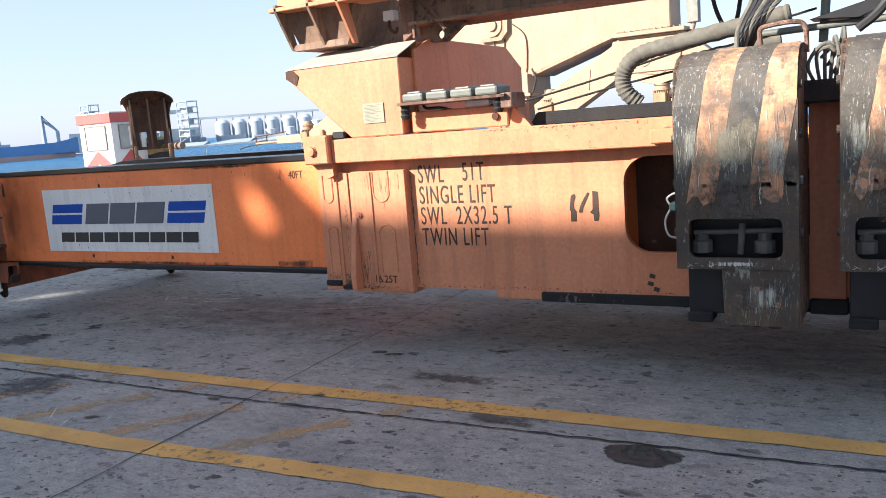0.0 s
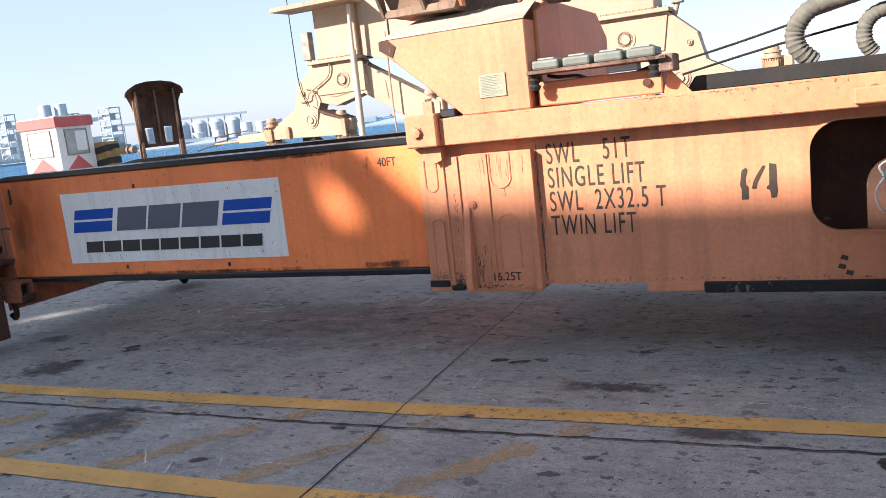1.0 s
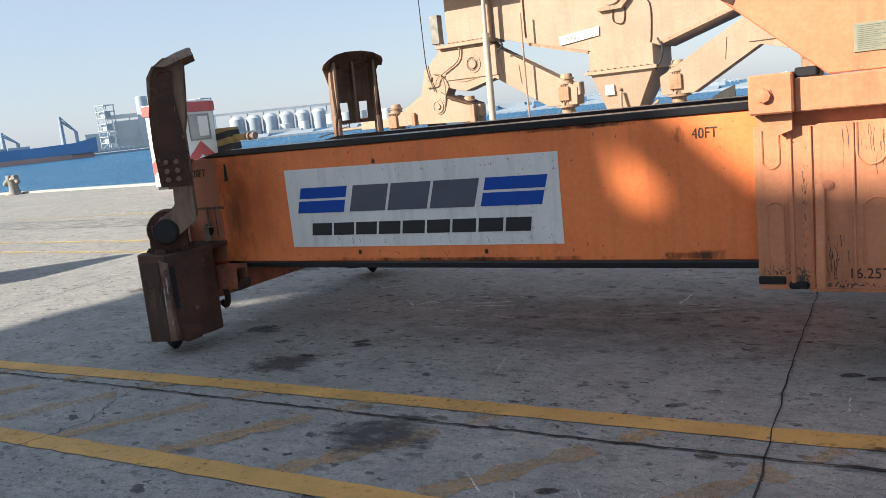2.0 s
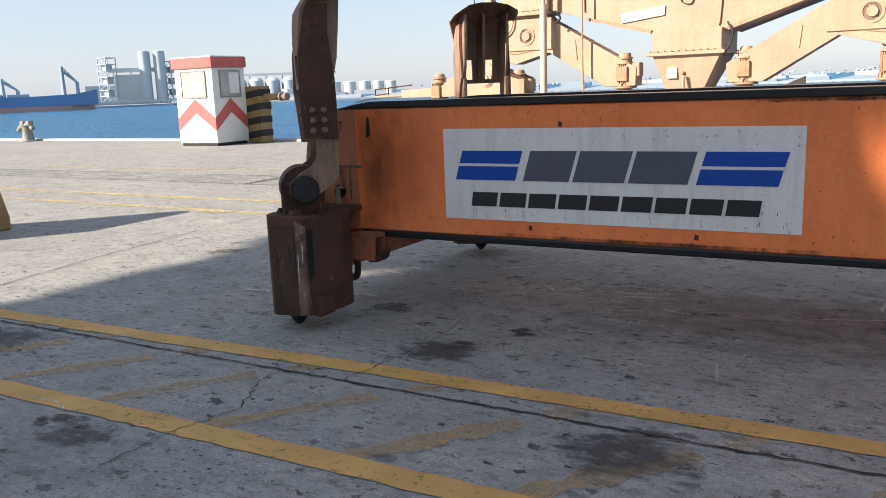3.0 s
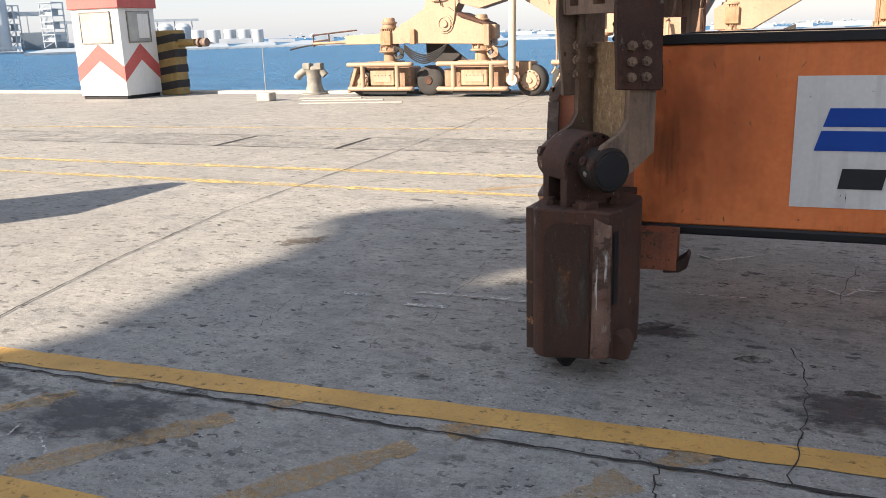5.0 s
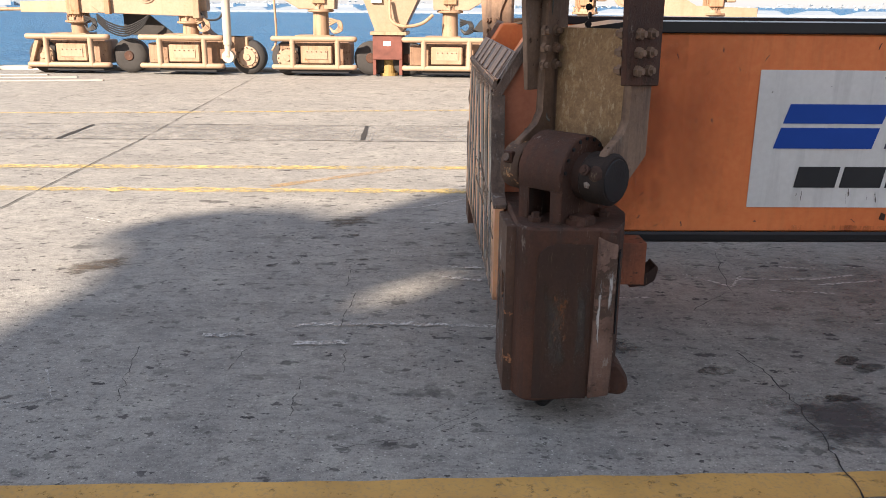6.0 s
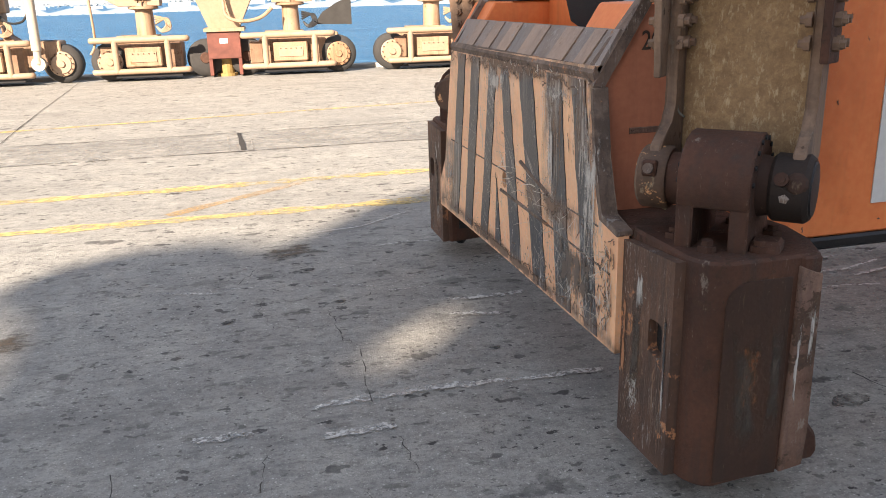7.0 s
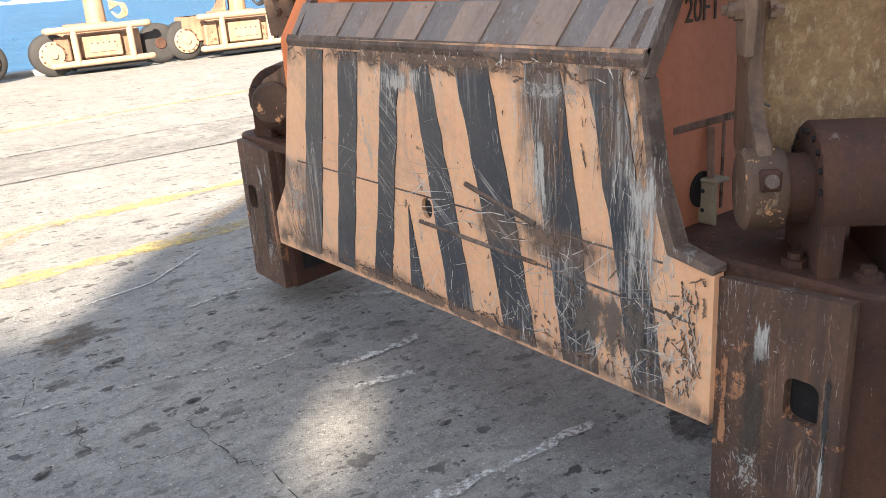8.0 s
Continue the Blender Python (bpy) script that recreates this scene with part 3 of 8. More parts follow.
def smooth_path(pts, steps=6):
    pts = [Vector(p) for p in pts]
    out = []
    for i in range(len(pts) - 1):
        p0, p1, p2, p3 = pts[max(i - 1, 0)], pts[i], pts[i + 1], pts[min(i + 2, len(pts) - 1)]
        for k in range(steps):
            t = k / steps
            out.append(0.5 * (2 * p1 + (p2 - p0) * t + (2 * p0 - 5 * p1 + 4 * p2 - p3) * t * t + (3 * p1 - p0 - 3 * p2 + p3) * t ** 3))
    return out + [pts[-1]]


def hose(bm, pts, r, seg=8, steps=6, ribs=0.0):
    """A tube along a smooth line; ribs swells every other ring."""
    line = smooth_path(pts, steps)
    rings = []
    up = Vector((0.13, 0.2, 0.97))
    for i, p in enumerate(line):
        d = (line[min(i + 1, len(line) - 1)] - line[max(i - 1, 0)]).normalized()
        x = d.cross(up).normalized()
        y = d.cross(x)
        rr = r * (1 + (ribs if i % 2 else 0))
        rings.append([bm.verts.new(p + (x * math.cos(a) + y * math.sin(a)) * rr) for a in (2 * math.pi * k / seg for k in range(seg))])
    bm.faces.new(rings[0][::-1])
    bm.faces.new(rings[-1])
    for u, v in zip(rings, rings[1:]):
        for k in range(seg):
            bm.faces.new((u[k], u[(k + 1) % seg], v[(k + 1) % seg], v[k]))
    return bm


def arc(cx, cz, r, a0, a1, n):
    return [(cx + r * math.cos(radians(a0 + (a1 - a0) * i / n)), cz + r * math.sin(radians(a0 + (a1 - a0) * i / n))) for i in range(n + 1)]


def round_rect(x0, x1, z0, z1, r, n=6):
    return (arc(x1 - r, z1 - r, r, 0, 90, n) + arc(x0 + r, z1 - r, r, 90, 180, n)
            + arc(x0 + r, z0 + r, r, 180, 270, n) + arc(x1 - r, z0 + r, r, 270, 360, n))


def pierced(bm, outer, inner, axis, a, b, mi=0):
    """A plate with a hole: both outlines given counter-clockwise."""
    def at(p, d):
        return {"x": (d, p[0], p[1]), "y": (p[0], d, p[1]), "z": (p[0], p[1], d)}[axis]
    for d in (a, b):
        vo, vi = [bm.verts.new(at(p, d)) for p in outer], [bm.verts.new(at(p, d)) for p in inner]
        eds = [bm.edges.new((v[i], v[(i + 1) % len(v)])) for v in (vo, vi) for i in range(len(v))]
        bmesh.ops.triangle_fill(bm, use_beauty=True, use_dissolve=False, edges=eds)
        if d == a:
            first = (vo, vi)
        else:
            for u, v in zip(first, (vo, vi)):
                for i in range(len(u)):
                    bm.faces.new((u[i], u[(i + 1) % len(u)], v[(i + 1) % len(v)], v[i]))
    for f in bm.faces:
        f.material_index = mi
    return bm


def letters(name, body, x, y, z, high, material, parent, squeeze=0.62, m=None, label="", local=False, gap=1.0):
    """Painted words standing on the plane y, with their foot at z."""
    c = bpy.data.curves.new(name, "FONT")
    c.body, c.size, c.extrude, c.space_character = body, high / 0.7, 0.0012, gap
    tmp = bpy.data.objects.new("lettering_source", c)
    me = bpy.data.meshes.new_from_object(tmp)
    bpy.data.objects.remove(tmp)
    bpy.data.curves.remove(c)
    bm = B()
    bm.from_mesh(me)
    bpy.data.meshes.remove(me)
    bm.transform(pose(x, y, z, 90, 0, 0) @ Matrix.Diagonal((squeeze, 1, 1, 1)))
    return part(name, bm, material, parent, label, local)


def crooked(pts, wide, n=7, jag=0.02, seed=1):
    """A ragged flat strip along a line on the ground, as an outline of quads."""
    rnd = random.Random(seed)
    line = []
    for i in range(len(pts) - 1):
        a, b = Vector(pts[i]), Vector(pts[i + 1])
        for k in range(n):
            line.append(a.lerp(b, k / n) + Vector((rnd.uniform(-jag, jag), rnd.uniform(-jag, jag))))
    line.append(Vector(pts[-1]))
    rows = []
    for i, p in enumerate(line):
        d = (line[min(i + 1, len(line) - 1)] - line[max(i - 1, 0)]).normalized()
        s = Vector((-d.y, d.x)) * wide * 0.5 * rnd.uniform(0.45, 1.2)
        rows.append((p + s, p - s))
    return rows


def decal(name, pts, wide, z, material, parent, n=7, jag=0.02, seed=1, label=""):
    bm = B()
    rows = [[bm.verts.new((q.x, q.y, z)) for q in r] for r in crooked(pts, wide, n, jag, seed)]
    for u, v in zip(rows, rows[1:]):
        bm.faces.new((u[0], u[1], v[1], v[0]))
    return part(name, bm, material, parent, label)


def blot(name, cx, cy, rx, ry, z, material, parent, seed=1, turn=0.0, label=""):
    rnd = random.Random(seed)
    bm = B()
    vs = []
    for i in range(22):
        a = 2 * math.pi * i / 22
        k = 0.95 + 0.22 * noise.noise(Vector((2 * math.cos(a), 2 * math.sin(a), seed * 1.7))) + rnd.uniform(-0.06, 0.06)
        u, v = rx * k * math.cos(a), ry * k * math.sin(a)
        c, s = math.cos(radians(turn)), math.sin(radians(turn))
        vs.append(bm.verts.new((cx + u * c - v * s, cy + u * s + v * c, z)))
    bm.faces.new(vs)
    return part(name, bm, material, parent, label)


def patch(name, parent, axis, level, u0, u1, v0, v1, material, label="", turn=0.0):
    """A thin worn or soiled patch on a flat face, its shape given by its material."""
    bm = B()
    uv = bm.loops.layers.uv.new("UVMap")
    cu, cv, c, q = (u0 + u1) / 2, (v0 + v1) / 2, math.cos(radians(turn)), math.sin(radians(turn))
    vs = []
    for a, b in ((0, 0), (1, 0), (1, 1), (0, 1)):
        du, dv = (a - 0.5) * (u1 - u0), (b - 0.5) * (v1 - v0)
        u, v = cu + du * c - dv * q, cv + du * q + dv * c
        vs.append(bm.verts.new({"x": (level, u, v), "y": (u, level, v), "z": (u, v, level)}[axis]))
    f = bm.faces.new(vs)
    for lp, t in zip(f.loops, ((0, 0), (1, 0), (1, 1), (0, 1))):
        lp[uv].uv = t
    return part(name, bm, material, parent, label)


def strokes(name, parent, axis, level, clusters, material, seed, inside=None, out=-1):
    """Many fine scratches and chips on a flat face, too small to count, joined in one mesh."""
    rnd = random.Random(seed)
    bm = B()
    tier = 0
    for cu, cv, su, sv, count, lean, spread, long, wide in clusters:
        for _ in range(count):
            u, v = rnd.gauss(cu, su), rnd.gauss(cv, sv)
            an = radians(lean + rnd.gauss(0, spread))
            ln, w = long * rnd.uniform(0.3, 1.4), wide * rnd.uniform(0.3, 1.3)
            bow, n = rnd.uniform(-0.07, 0.07) * ln, 5 if long < 0.04 else 11
            rows, fine = [], True
            for i in range(n + 1):
                f = i / n - 0.5
                side = bow * (1 - 4 * f * f) + rnd.uniform(-0.3, 0.3) * w
                a = u + math.cos(an) * ln * f - math.sin(an) * side
                b = v + math.sin(an) * ln * f + math.cos(an) * side
                k = w * rnd.uniform(0.25, 1.0) * (0.15 if i in (0, n) else 1.0) * 0.5
                pair = [(a - math.sin(an) * k, b + math.cos(an) * k), (a + math.sin(an) * k, b - math.cos(an) * k)]
                fine = fine and (inside is None or all(inside(*p) for p in pair))
                rows.append(pair)
            if not fine:
                continue
            tier = (tier + 1) % 48
            at = level + out * tier * 0.000012
            vs = [[bm.verts.new((at, p[0], p[1]) if axis == "x" else (p[0], at, p[1])) for p in r] for r in rows]
            for p, q in zip(vs, vs[1:]):
                bm.faces.new((p[0], p[1], q[1], q[0]))
    ob = part(name, bm, material, parent)
    return tagged(ob, kind="stuff")


# ---- ground, quay and water ----


def quay_y(x):
    return 19.3 - 0.05 * (x + 13.2)


ground = thing("ground", None, "grey stained concrete quay with joints, cracks and worn yellow lines", "ground", kind="structure")
bm = B()
xs = [-260, -60, -30, -15, -10, -6, -3, 0, 3, 6, 12, 40, 260]
ys = [-260, -60, -20, -8, 0, 3, 6, 9, 13]
cols = [[bm.verts.new((x, y, 0)) for y in ys] + [bm.verts.new((x, quay_y(x), 0)), bm.verts.new((x, quay_y(x), -5))] for x in xs]
for u, v in zip(cols, cols[1:]):
    for i in range(len(u) - 1):
        bm.faces.new((u[i], v[i], v[i + 1], u[i + 1]))
part("concrete_sheet", bm, CONCRETE, ground)
bm = B()
prism(bm, [(-60, quay_y(-60) - 0.32), (40, quay_y(40) - 0.32), (40, quay_y(40) + 0.02), (-60, quay_y(-60) + 0.02)], "z", -0.3, 0.07, 0.02)
part("quay_coping", bm, CONCRETE_PALE, ground, "pale concrete coping along the quay edge")
bm = B()
prism(bm, [(-60, quay_y(-60) + 0.03), (40, quay_y(40) + 0.03), (40, quay_y(40) + 0.25), (-60, quay_y(-60) + 0.25)], "z", -0.6, 0.0, 0.03)
part("rubber_fender", bm, TYRE, ground, "black rubber fender strip")

LA = [(-14, 4.24), (-5.8, 4.31), (-2.5, 4.385), (0.0, 4.40), (3.3, 4.46), (9, 4.52)]
LB = [(-14, 3.44), (-4.5, 3.475), (-2.45, 3.50), (0.0, 3.50), (1.8, 3.595), (9, 3.7)]

for i, (pts, seed) in enumerate(((LA, 3), (LB, 5))):
    bm = B()
    rnd = random.Random(seed)
    rows = []
    for a, b in zip(pts, pts[1:]):
        for k in range(30):
            x = a[0] + (b[0] - a[0]) * k / 30
            y = a[1] + (b[1] - a[1]) * k / 30
            rows.append([bm.verts.new((x, y + s * (0.065 + rnd.uniform(-0.006, 0.006)), 0.004)) for s in (1, -1)])
    for u, v in zip(rows, rows[1:]):
        bm.faces.new((u[0], u[1], v[1], v[0]))
    part("yellow_line", bm, YELLOW, ground, "worn yellow painted line")
for i in range(-8, 5):
    x = -2.12 + 0.68 * i
    decal("hatch_stripe", [(x - 0.06, 3.56), (x + 0.20, 3.88), (x + 0.38, 4.10)], 0.13, 0.003, YELLOW_FADED, ground, 5, 0.006, 40 + i, "faded yellow hatch stripe")
    decal("hatch_stripe", [(x + 0.46, 4.2), (x + 0.57, 4.33)], 0.11, 0.003, YELLOW_FADED, ground, 3, 0.006, 60 + i)
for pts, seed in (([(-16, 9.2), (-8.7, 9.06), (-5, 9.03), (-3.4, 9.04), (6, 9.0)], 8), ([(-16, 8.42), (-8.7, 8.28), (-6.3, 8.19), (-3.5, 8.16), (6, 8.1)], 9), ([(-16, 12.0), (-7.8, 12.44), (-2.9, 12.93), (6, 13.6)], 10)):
    decal("yellow_line", pts, 0.15 if seed < 10 else 0.11, 0.004, YELLOW_FAR, ground, 30, 0.004, seed, "yellow line with sunlight put into its colour")
for i in range(5, 9):
    x = -12.6 + 1.55 * i
    decal("hatch_stripe", [(x - 0.1, 8.3), (x + 0.75, 8.95)], 0.10, 0.003, YELLOW_FADED, ground, 5, 0.006, 80 + i)
# joints and cracks
decal("joint", [(-30, 4.1), (-8, 4.2), (-5.4, 4.21), (-3, 4.20), (0, 4.175), (3.3, 4.245), (9, 4.3)], 0.015, 0.006, CRACK, ground, 60, 0.007, 11)
decal("joint", [(-6.0, 0), (-6.05, 3.6), (-6.19, 4.7), (-6.39, 5.68), (-6.56, 7.05), (-6.58, 10.3), (-6.75, 14.0), (-6.9, 18.6)], 0.011, 0.006, CRACK, ground, 24, 0.006, 17)
for k, x in enumerate((0.21, -12.3, 6.6, -18.6)):
    decal("joint", [(x + 0.07, 0), (x + 0.07, 3.0), (x, 5.1), (x - 0.03, 7), (x - 0.05, 18.6)], 0.008 if x > -1 else 0.006, 0.006, CRACK, ground, 16, 0.008, 12 + k)
for k, (w, pts) in enumerate((
        (0.008, [(-2.95, 3.1), (-2.95, 3.47), (-2.9, 3.61), (-2.88, 3.74), (-2.96, 3.92), (-3.02, 4.03), (-3.03, 4.17), (-3.11, 4.26)]),
        (0.007, [(-2.67, 4.2), (-2.64, 4.48), (-2.61, 4.69), (-2.59, 5.04), (-2.64, 5.29)]),
        (0.004, [(-4.12, 4.59), (-3.89, 4.65), (-3.67, 4.83)]), (0.005, [(-2.67, 5.74), (-2.42, 6.0), (-2.27, 6.64)]),
        (0.006, [(-4.02, 6.55), (-4.16, 6.45), (-4.22, 6.41), (-4.21, 6.3), (-4.21, 6.1), (-4.16, 6.0), (-4.19, 5.56)]))):
    decal("crack", pts, w * 0.75, 0.0065, CRACK if k < 2 else HAIR, ground, 7, 0.012, 21 + k)
for k, pts in enumerate((
        [(-4.58, 6.83), (-4.49, 7.05)], [(-4.25, 6.73), (-4.27, 6.6), (-4.34, 6.57)], [(-4.47, 6.69), (-4.5, 6.5), (-4.46, 6.29), (-4.35, 6.26), (-4.22, 6.24)],
        [(-4.29, 5.07), (-4.28, 4.79)], [(-4.15, 5.32), (-4.14, 5.12)], [(-3.79, 4.68), (-3.67, 4.78)], [(-4.56, 5.16), (-4.53, 5.35)],
        [(-4.95, 5.36), (-4.91, 5.13), (-4.87, 4.9)], [(-1.98, 3.66), (-1.9, 3.8), (-1.78, 3.92)])):
    decal("crack", pts, 0.0035, 0.0055, HAIR, ground, 8, 0.012, 31 + k)
# drain strip with slots
band = B()
rows = [[band.verts.new((x, y, 0.003)) for y in (10.40 - (x + 5) * 0.02, 11.47 - (x + 5) * 0.01)] for x in (-40, -8, -5, -2, 12)]
for u, v in zip(rows, rows[1:]):
    band.faces.new((u[0], v[0], v[1], u[1]))
part("drain_band", band, BAND, ground, "darker concrete strip")
for dy, s, q in ((10.40, 0.02, 31), (11.47, 0.01, 32)):
    decal("joint", [(-40, dy + 35 * s), (-8, dy + 3 * s), (-2, dy - 3 * s), (12, dy - 17 * s)], 0.022, 0.006, HAIR, ground, 20, 0.005, q)
for x, w in ((-4.47, 0.05), (-7.42, 0.05), (-9.1, 0.05), (-1.4, 0.05)):
    decal("drain_slot", [(x + 0.02, 10.44), (x, 11.42)], w, 0.007, CRACK, ground, 6, 0.003, 33)
    for s in (-0.1, 0.1):
        decal("drain_edge", [(x + s, 10.44), (x + s, 11.42)], 0.03, 0.0068, BAND, ground, 4, 0.002, 34)
# pale scrapes, by stretches of the quay
SCR_END = [[(-4.62, 6.81), (-4.46, 6.79), (-4.31, 6.75), (-4.12, 6.7), (-3.97, 6.64)], [(-3.95, 6.57), (-3.85, 6.56), (-3.73, 6.57)],
           [(-3.84, 6.73), (-3.62, 6.73), (-3.45, 6.77), (-3.32, 6.84), (-3.16, 6.73)], [(-3.88, 7.25), (-3.68, 7.28), (-3.52, 7.21)], [(-3.43, 7.04), (-3.32, 6.84)],
           [(-4.31, 7.59), (-4.14, 7.61), (-3.89, 7.65), (-3.55, 7.91)], [(-5.28, 7.28), (-5.11, 7.03)], [(-4.94, 6.85), (-4.65, 6.76)], [(-5.96, 7.39), (-5.7, 7.23)]]
SCR_BOLD = [[(-4.38, 5.58), (-3.99, 5.6), (-3.4, 5.56)], [(-3.76, 6.21), (-3.56, 6.16)], [(-3.73, 6.37), (-3.55, 6.36), (-3.39, 6.36)], [(-4.35, 5.4), (-4.15, 5.4)], [(-4.73, 5.47), (-4.58, 5.48)]]
SCR_UNDER = [[(-3.4, 6.89), (-3.2, 6.74), (-2.97, 6.57), (-2.79, 6.71)], [(-3.19, 5.99), (-3.03, 5.91), (-2.81, 5.92)], [(-2.56, 6.26), (-2.38, 6.07), (-2.29, 6.23)],
             [(-2.22, 6.01), (-2.08, 6.0), (-1.93, 5.97)], [(-2.03, 6.38), (-1.77, 6.34)], [(-1.84, 6.51), (-1.64, 6.36)], [(-1.95, 6.1), (-1.64, 6.16)], [(-2.01, 5.31), (-1.83, 5.34)],
             [(-2.34, 6.18), (-1.93, 6.18), (-1.71, 6.25)], [(-1.89, 6.67), (-1.65, 6.57)], [(-0.57, 6.29), (-0.55, 6.54)], [(-1.66, 5.89), (-1.49, 5.84)], [(-1.95, 5.59), (-1.57, 5.58)]]
SCR_OPEN = [[(-1.15, 4.85), (-1.2, 5.09)], [(-0.21, 4.65), (0.0, 4.69)], [(0.48, 4.67), (0.47, 4.86)], [(0.51, 4.68), (0.66, 4.54)], [(1.63, 4.64), (1.87, 4.66), (2.02, 4.61), (2.19, 4.68)],
            [(-5.25, 4.86), (-5.1, 4.93), (-5.21, 5.15)], [(-1.02, 5.95), (-0.56, 6.09), (-0.09, 6.28)]]
SCR_HATCH = [[(-5.22, 3.66), (-5.1, 3.75), (-5.13, 3.83)], [(-5.02, 3.8), (-4.87, 3.69)], [(-4.41, 3.24), (-4.3, 3.21), (-4.16, 3.12)], [(-4.1, 3.61), (-3.97, 3.6)],
             [(-3.85, 3.45), (-3.67, 3.46), (-3.55, 3.41), (-3.49, 3.46)], [(-3.42, 3.61), (-3.3, 3.61), (-3.24, 3.66), (-3.22, 3.79)], [(-3.3, 3.73), (-3.26, 3.85), (-3.16, 3.93), (-3.07, 3.93)],
             [(-3.12, 3.6), (-3.11, 3.69), (-3.11, 3.79)], [(-2.92, 4.07), (-2.78, 4.05), (-2.65, 4.01), (-2.54, 3.95)], [(-2.97, 3.97), (-2.97, 4.05)],
             [(-0.46, 3.57), (-0.52, 3.69)], [(-0.2, 3.58), (-0.31, 3.76)], [(-0.63, 3.64), (-0.75, 3.77)], [(-0.11, 3.74), (0.0, 3.75)]]
for j, (group, wide) in enumerate(((SCR_END, 0.012), (SCR_BOLD, 0.036), (SCR_UNDER, 0.018), (SCR_OPEN, 0.009), (SCR_HATCH, 0.009))):
    for k, pts in enumerate(group):
        decal("scrape_mark", pts, wide, 0.0062, CHALK, ground, 14, wide * 0.3, 100 + 20 * j + k, "pale scraped mark on concrete")
for x0, x1, y0, y1, mat, turn in ((-1.72, -0.88, 3.62, 4.38, FLOOR_OIL, 30), (-5.5, -4.35, 3.62, 4.34, FLOOR_OIL, 14), (-2.85, -2.1, 4.44, 5.08, FLOOR_OIL, 10), (-6.1, -5.2, 3.9, 4.25, FLOOR_OIL, 4),
                                  (-4.62, -4.0, 7.05, 7.55, FLOOR_BROWN, 20), (0.7, 1.6, 4.68, 4.9, FLOOR_OIL, 0), (1.3, 2.0, 4.2, 4.42, FLOOR_OIL, 0), (-5.9, -5.1, 6.2, 6.6, FLOOR_BROWN, 30),
                                  (-3.4, -2.9, 5.2, 5.5, FLOOR_OIL, 10), (-3.6, -3.0, 3.05, 3.45, FLOOR_OIL, 5), (3.1, 3.9, 4.5, 5.0, FLOOR_OIL, 10)):
    patch("stain", ground, "z", 0.0035, x0, x1, y0, y1, mat, "dark oily stain" if mat is FLOOR_OIL else "brown stain", turn)
# Brown sheets under the spreader: stain plus painted bounce light.
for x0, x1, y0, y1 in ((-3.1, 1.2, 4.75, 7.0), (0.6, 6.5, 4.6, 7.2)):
    patch("stain", ground, "z", 0.003 if x0 < 0 else 0.0033, x0, x1, y0, y1, FLOOR_TINT, "brown stain and bounce tint on the concrete")
blot("stain", 0.585, 4.345, 0.05, 0.025, 0.0075, OIL, ground, 206)
blot("stain", 0.045, 4.135, 0.045, 0.022, 0.0075, OIL, ground, 207)
SPOTS = ((-2.42, 4.91, 0.05), (-2.25, 5.22, 0.06), (-2.87, 4.285, 0.025), (-3.25, 5.11, 0.035), (-4.41, 3.265, 0.03), (-3.33, 3.32, 0.03), (-3.52, 3.34, 0.08),
         (-4.28, 6.96, 0.06), (-4.17, 6.5, 0.03), (-4.18, 6.29, 0.02), (-3.67, 7.01, 0.03), (-3.65, 6.57, 0.02), (-3.95, 5.94, 0.012), (-3.69, 5.85, 0.02), (-4.62, 6.41, 0.03), (-3.2, 5.4, 0.09),
         (1.23, 5.335, 0.06), (1.23, 4.02, 0.03), (-0.41, 3.72, 0.04), (-2.2, 5.155, 0.06), (-0.18, 4.615, 0.045), (0.46, 5.135, 0.05), (0.58, 5.115, 0.05), (-2.77, 5.135, 0.07), (1.855, 4.525, 0.03))
for k, (x, y, r) in enumerate(SPOTS):
    blot("stain", x, y, r * 1.2, r * 0.55, 0.0042, OIL, ground, 220 + k, (k * 37) % 40)
# lump of oily rag
bm = B()
mid = bm.verts.new((2.36, 4.12, 0.03))
last = None
for ring in range(1, 13):
    row = []
    for i in range(44):
        a = 2 * math.pi * i / 44
        c = Vector((math.cos(a), math.sin(a), 0))
        k = ring / 12 * (1 + 0.30 * noise.noise(c * 1.6 + Vector((3, 1, 0))) + 0.14 * noise.noise(c * 5))
        p = Vector((2.36 + 0.17 * k * c.x, 4.12 + 0.085 * k * c.y, 0))
        p.z = 0.004 + max(0.0, 0.026 * (1 - (ring / 12) ** 3) * (0.55 + 0.9 * noise.noise(p * 22) + 0.5 * noise.noise(p * 55)))
        row.append(bm.verts.new(p))
    for i in range(44):
        if last:
            bm.faces.new((last[i], row[i], row[(i + 1) % 44], last[(i + 1) % 44]))
        else:
            bm.faces.new((mid, row[i], row[(i + 1) % 44]))
    last = row
lone("oily_rag", bm, RAG, "flattened black oily rag lying on the concrete", "rag", smooth=True)

bm = B()
prism(bm, [(-4000, -300), (4000, -300), (4000, 4500), (-4000, 4500)], "z", -3.2, -1.15)
lone("water", bm, WATER, "blue rippled harbour water beside the quay", "water", kind="structure")

# unseen tall plain wall added at the back, cut to shape the quay's shade
bm = B()
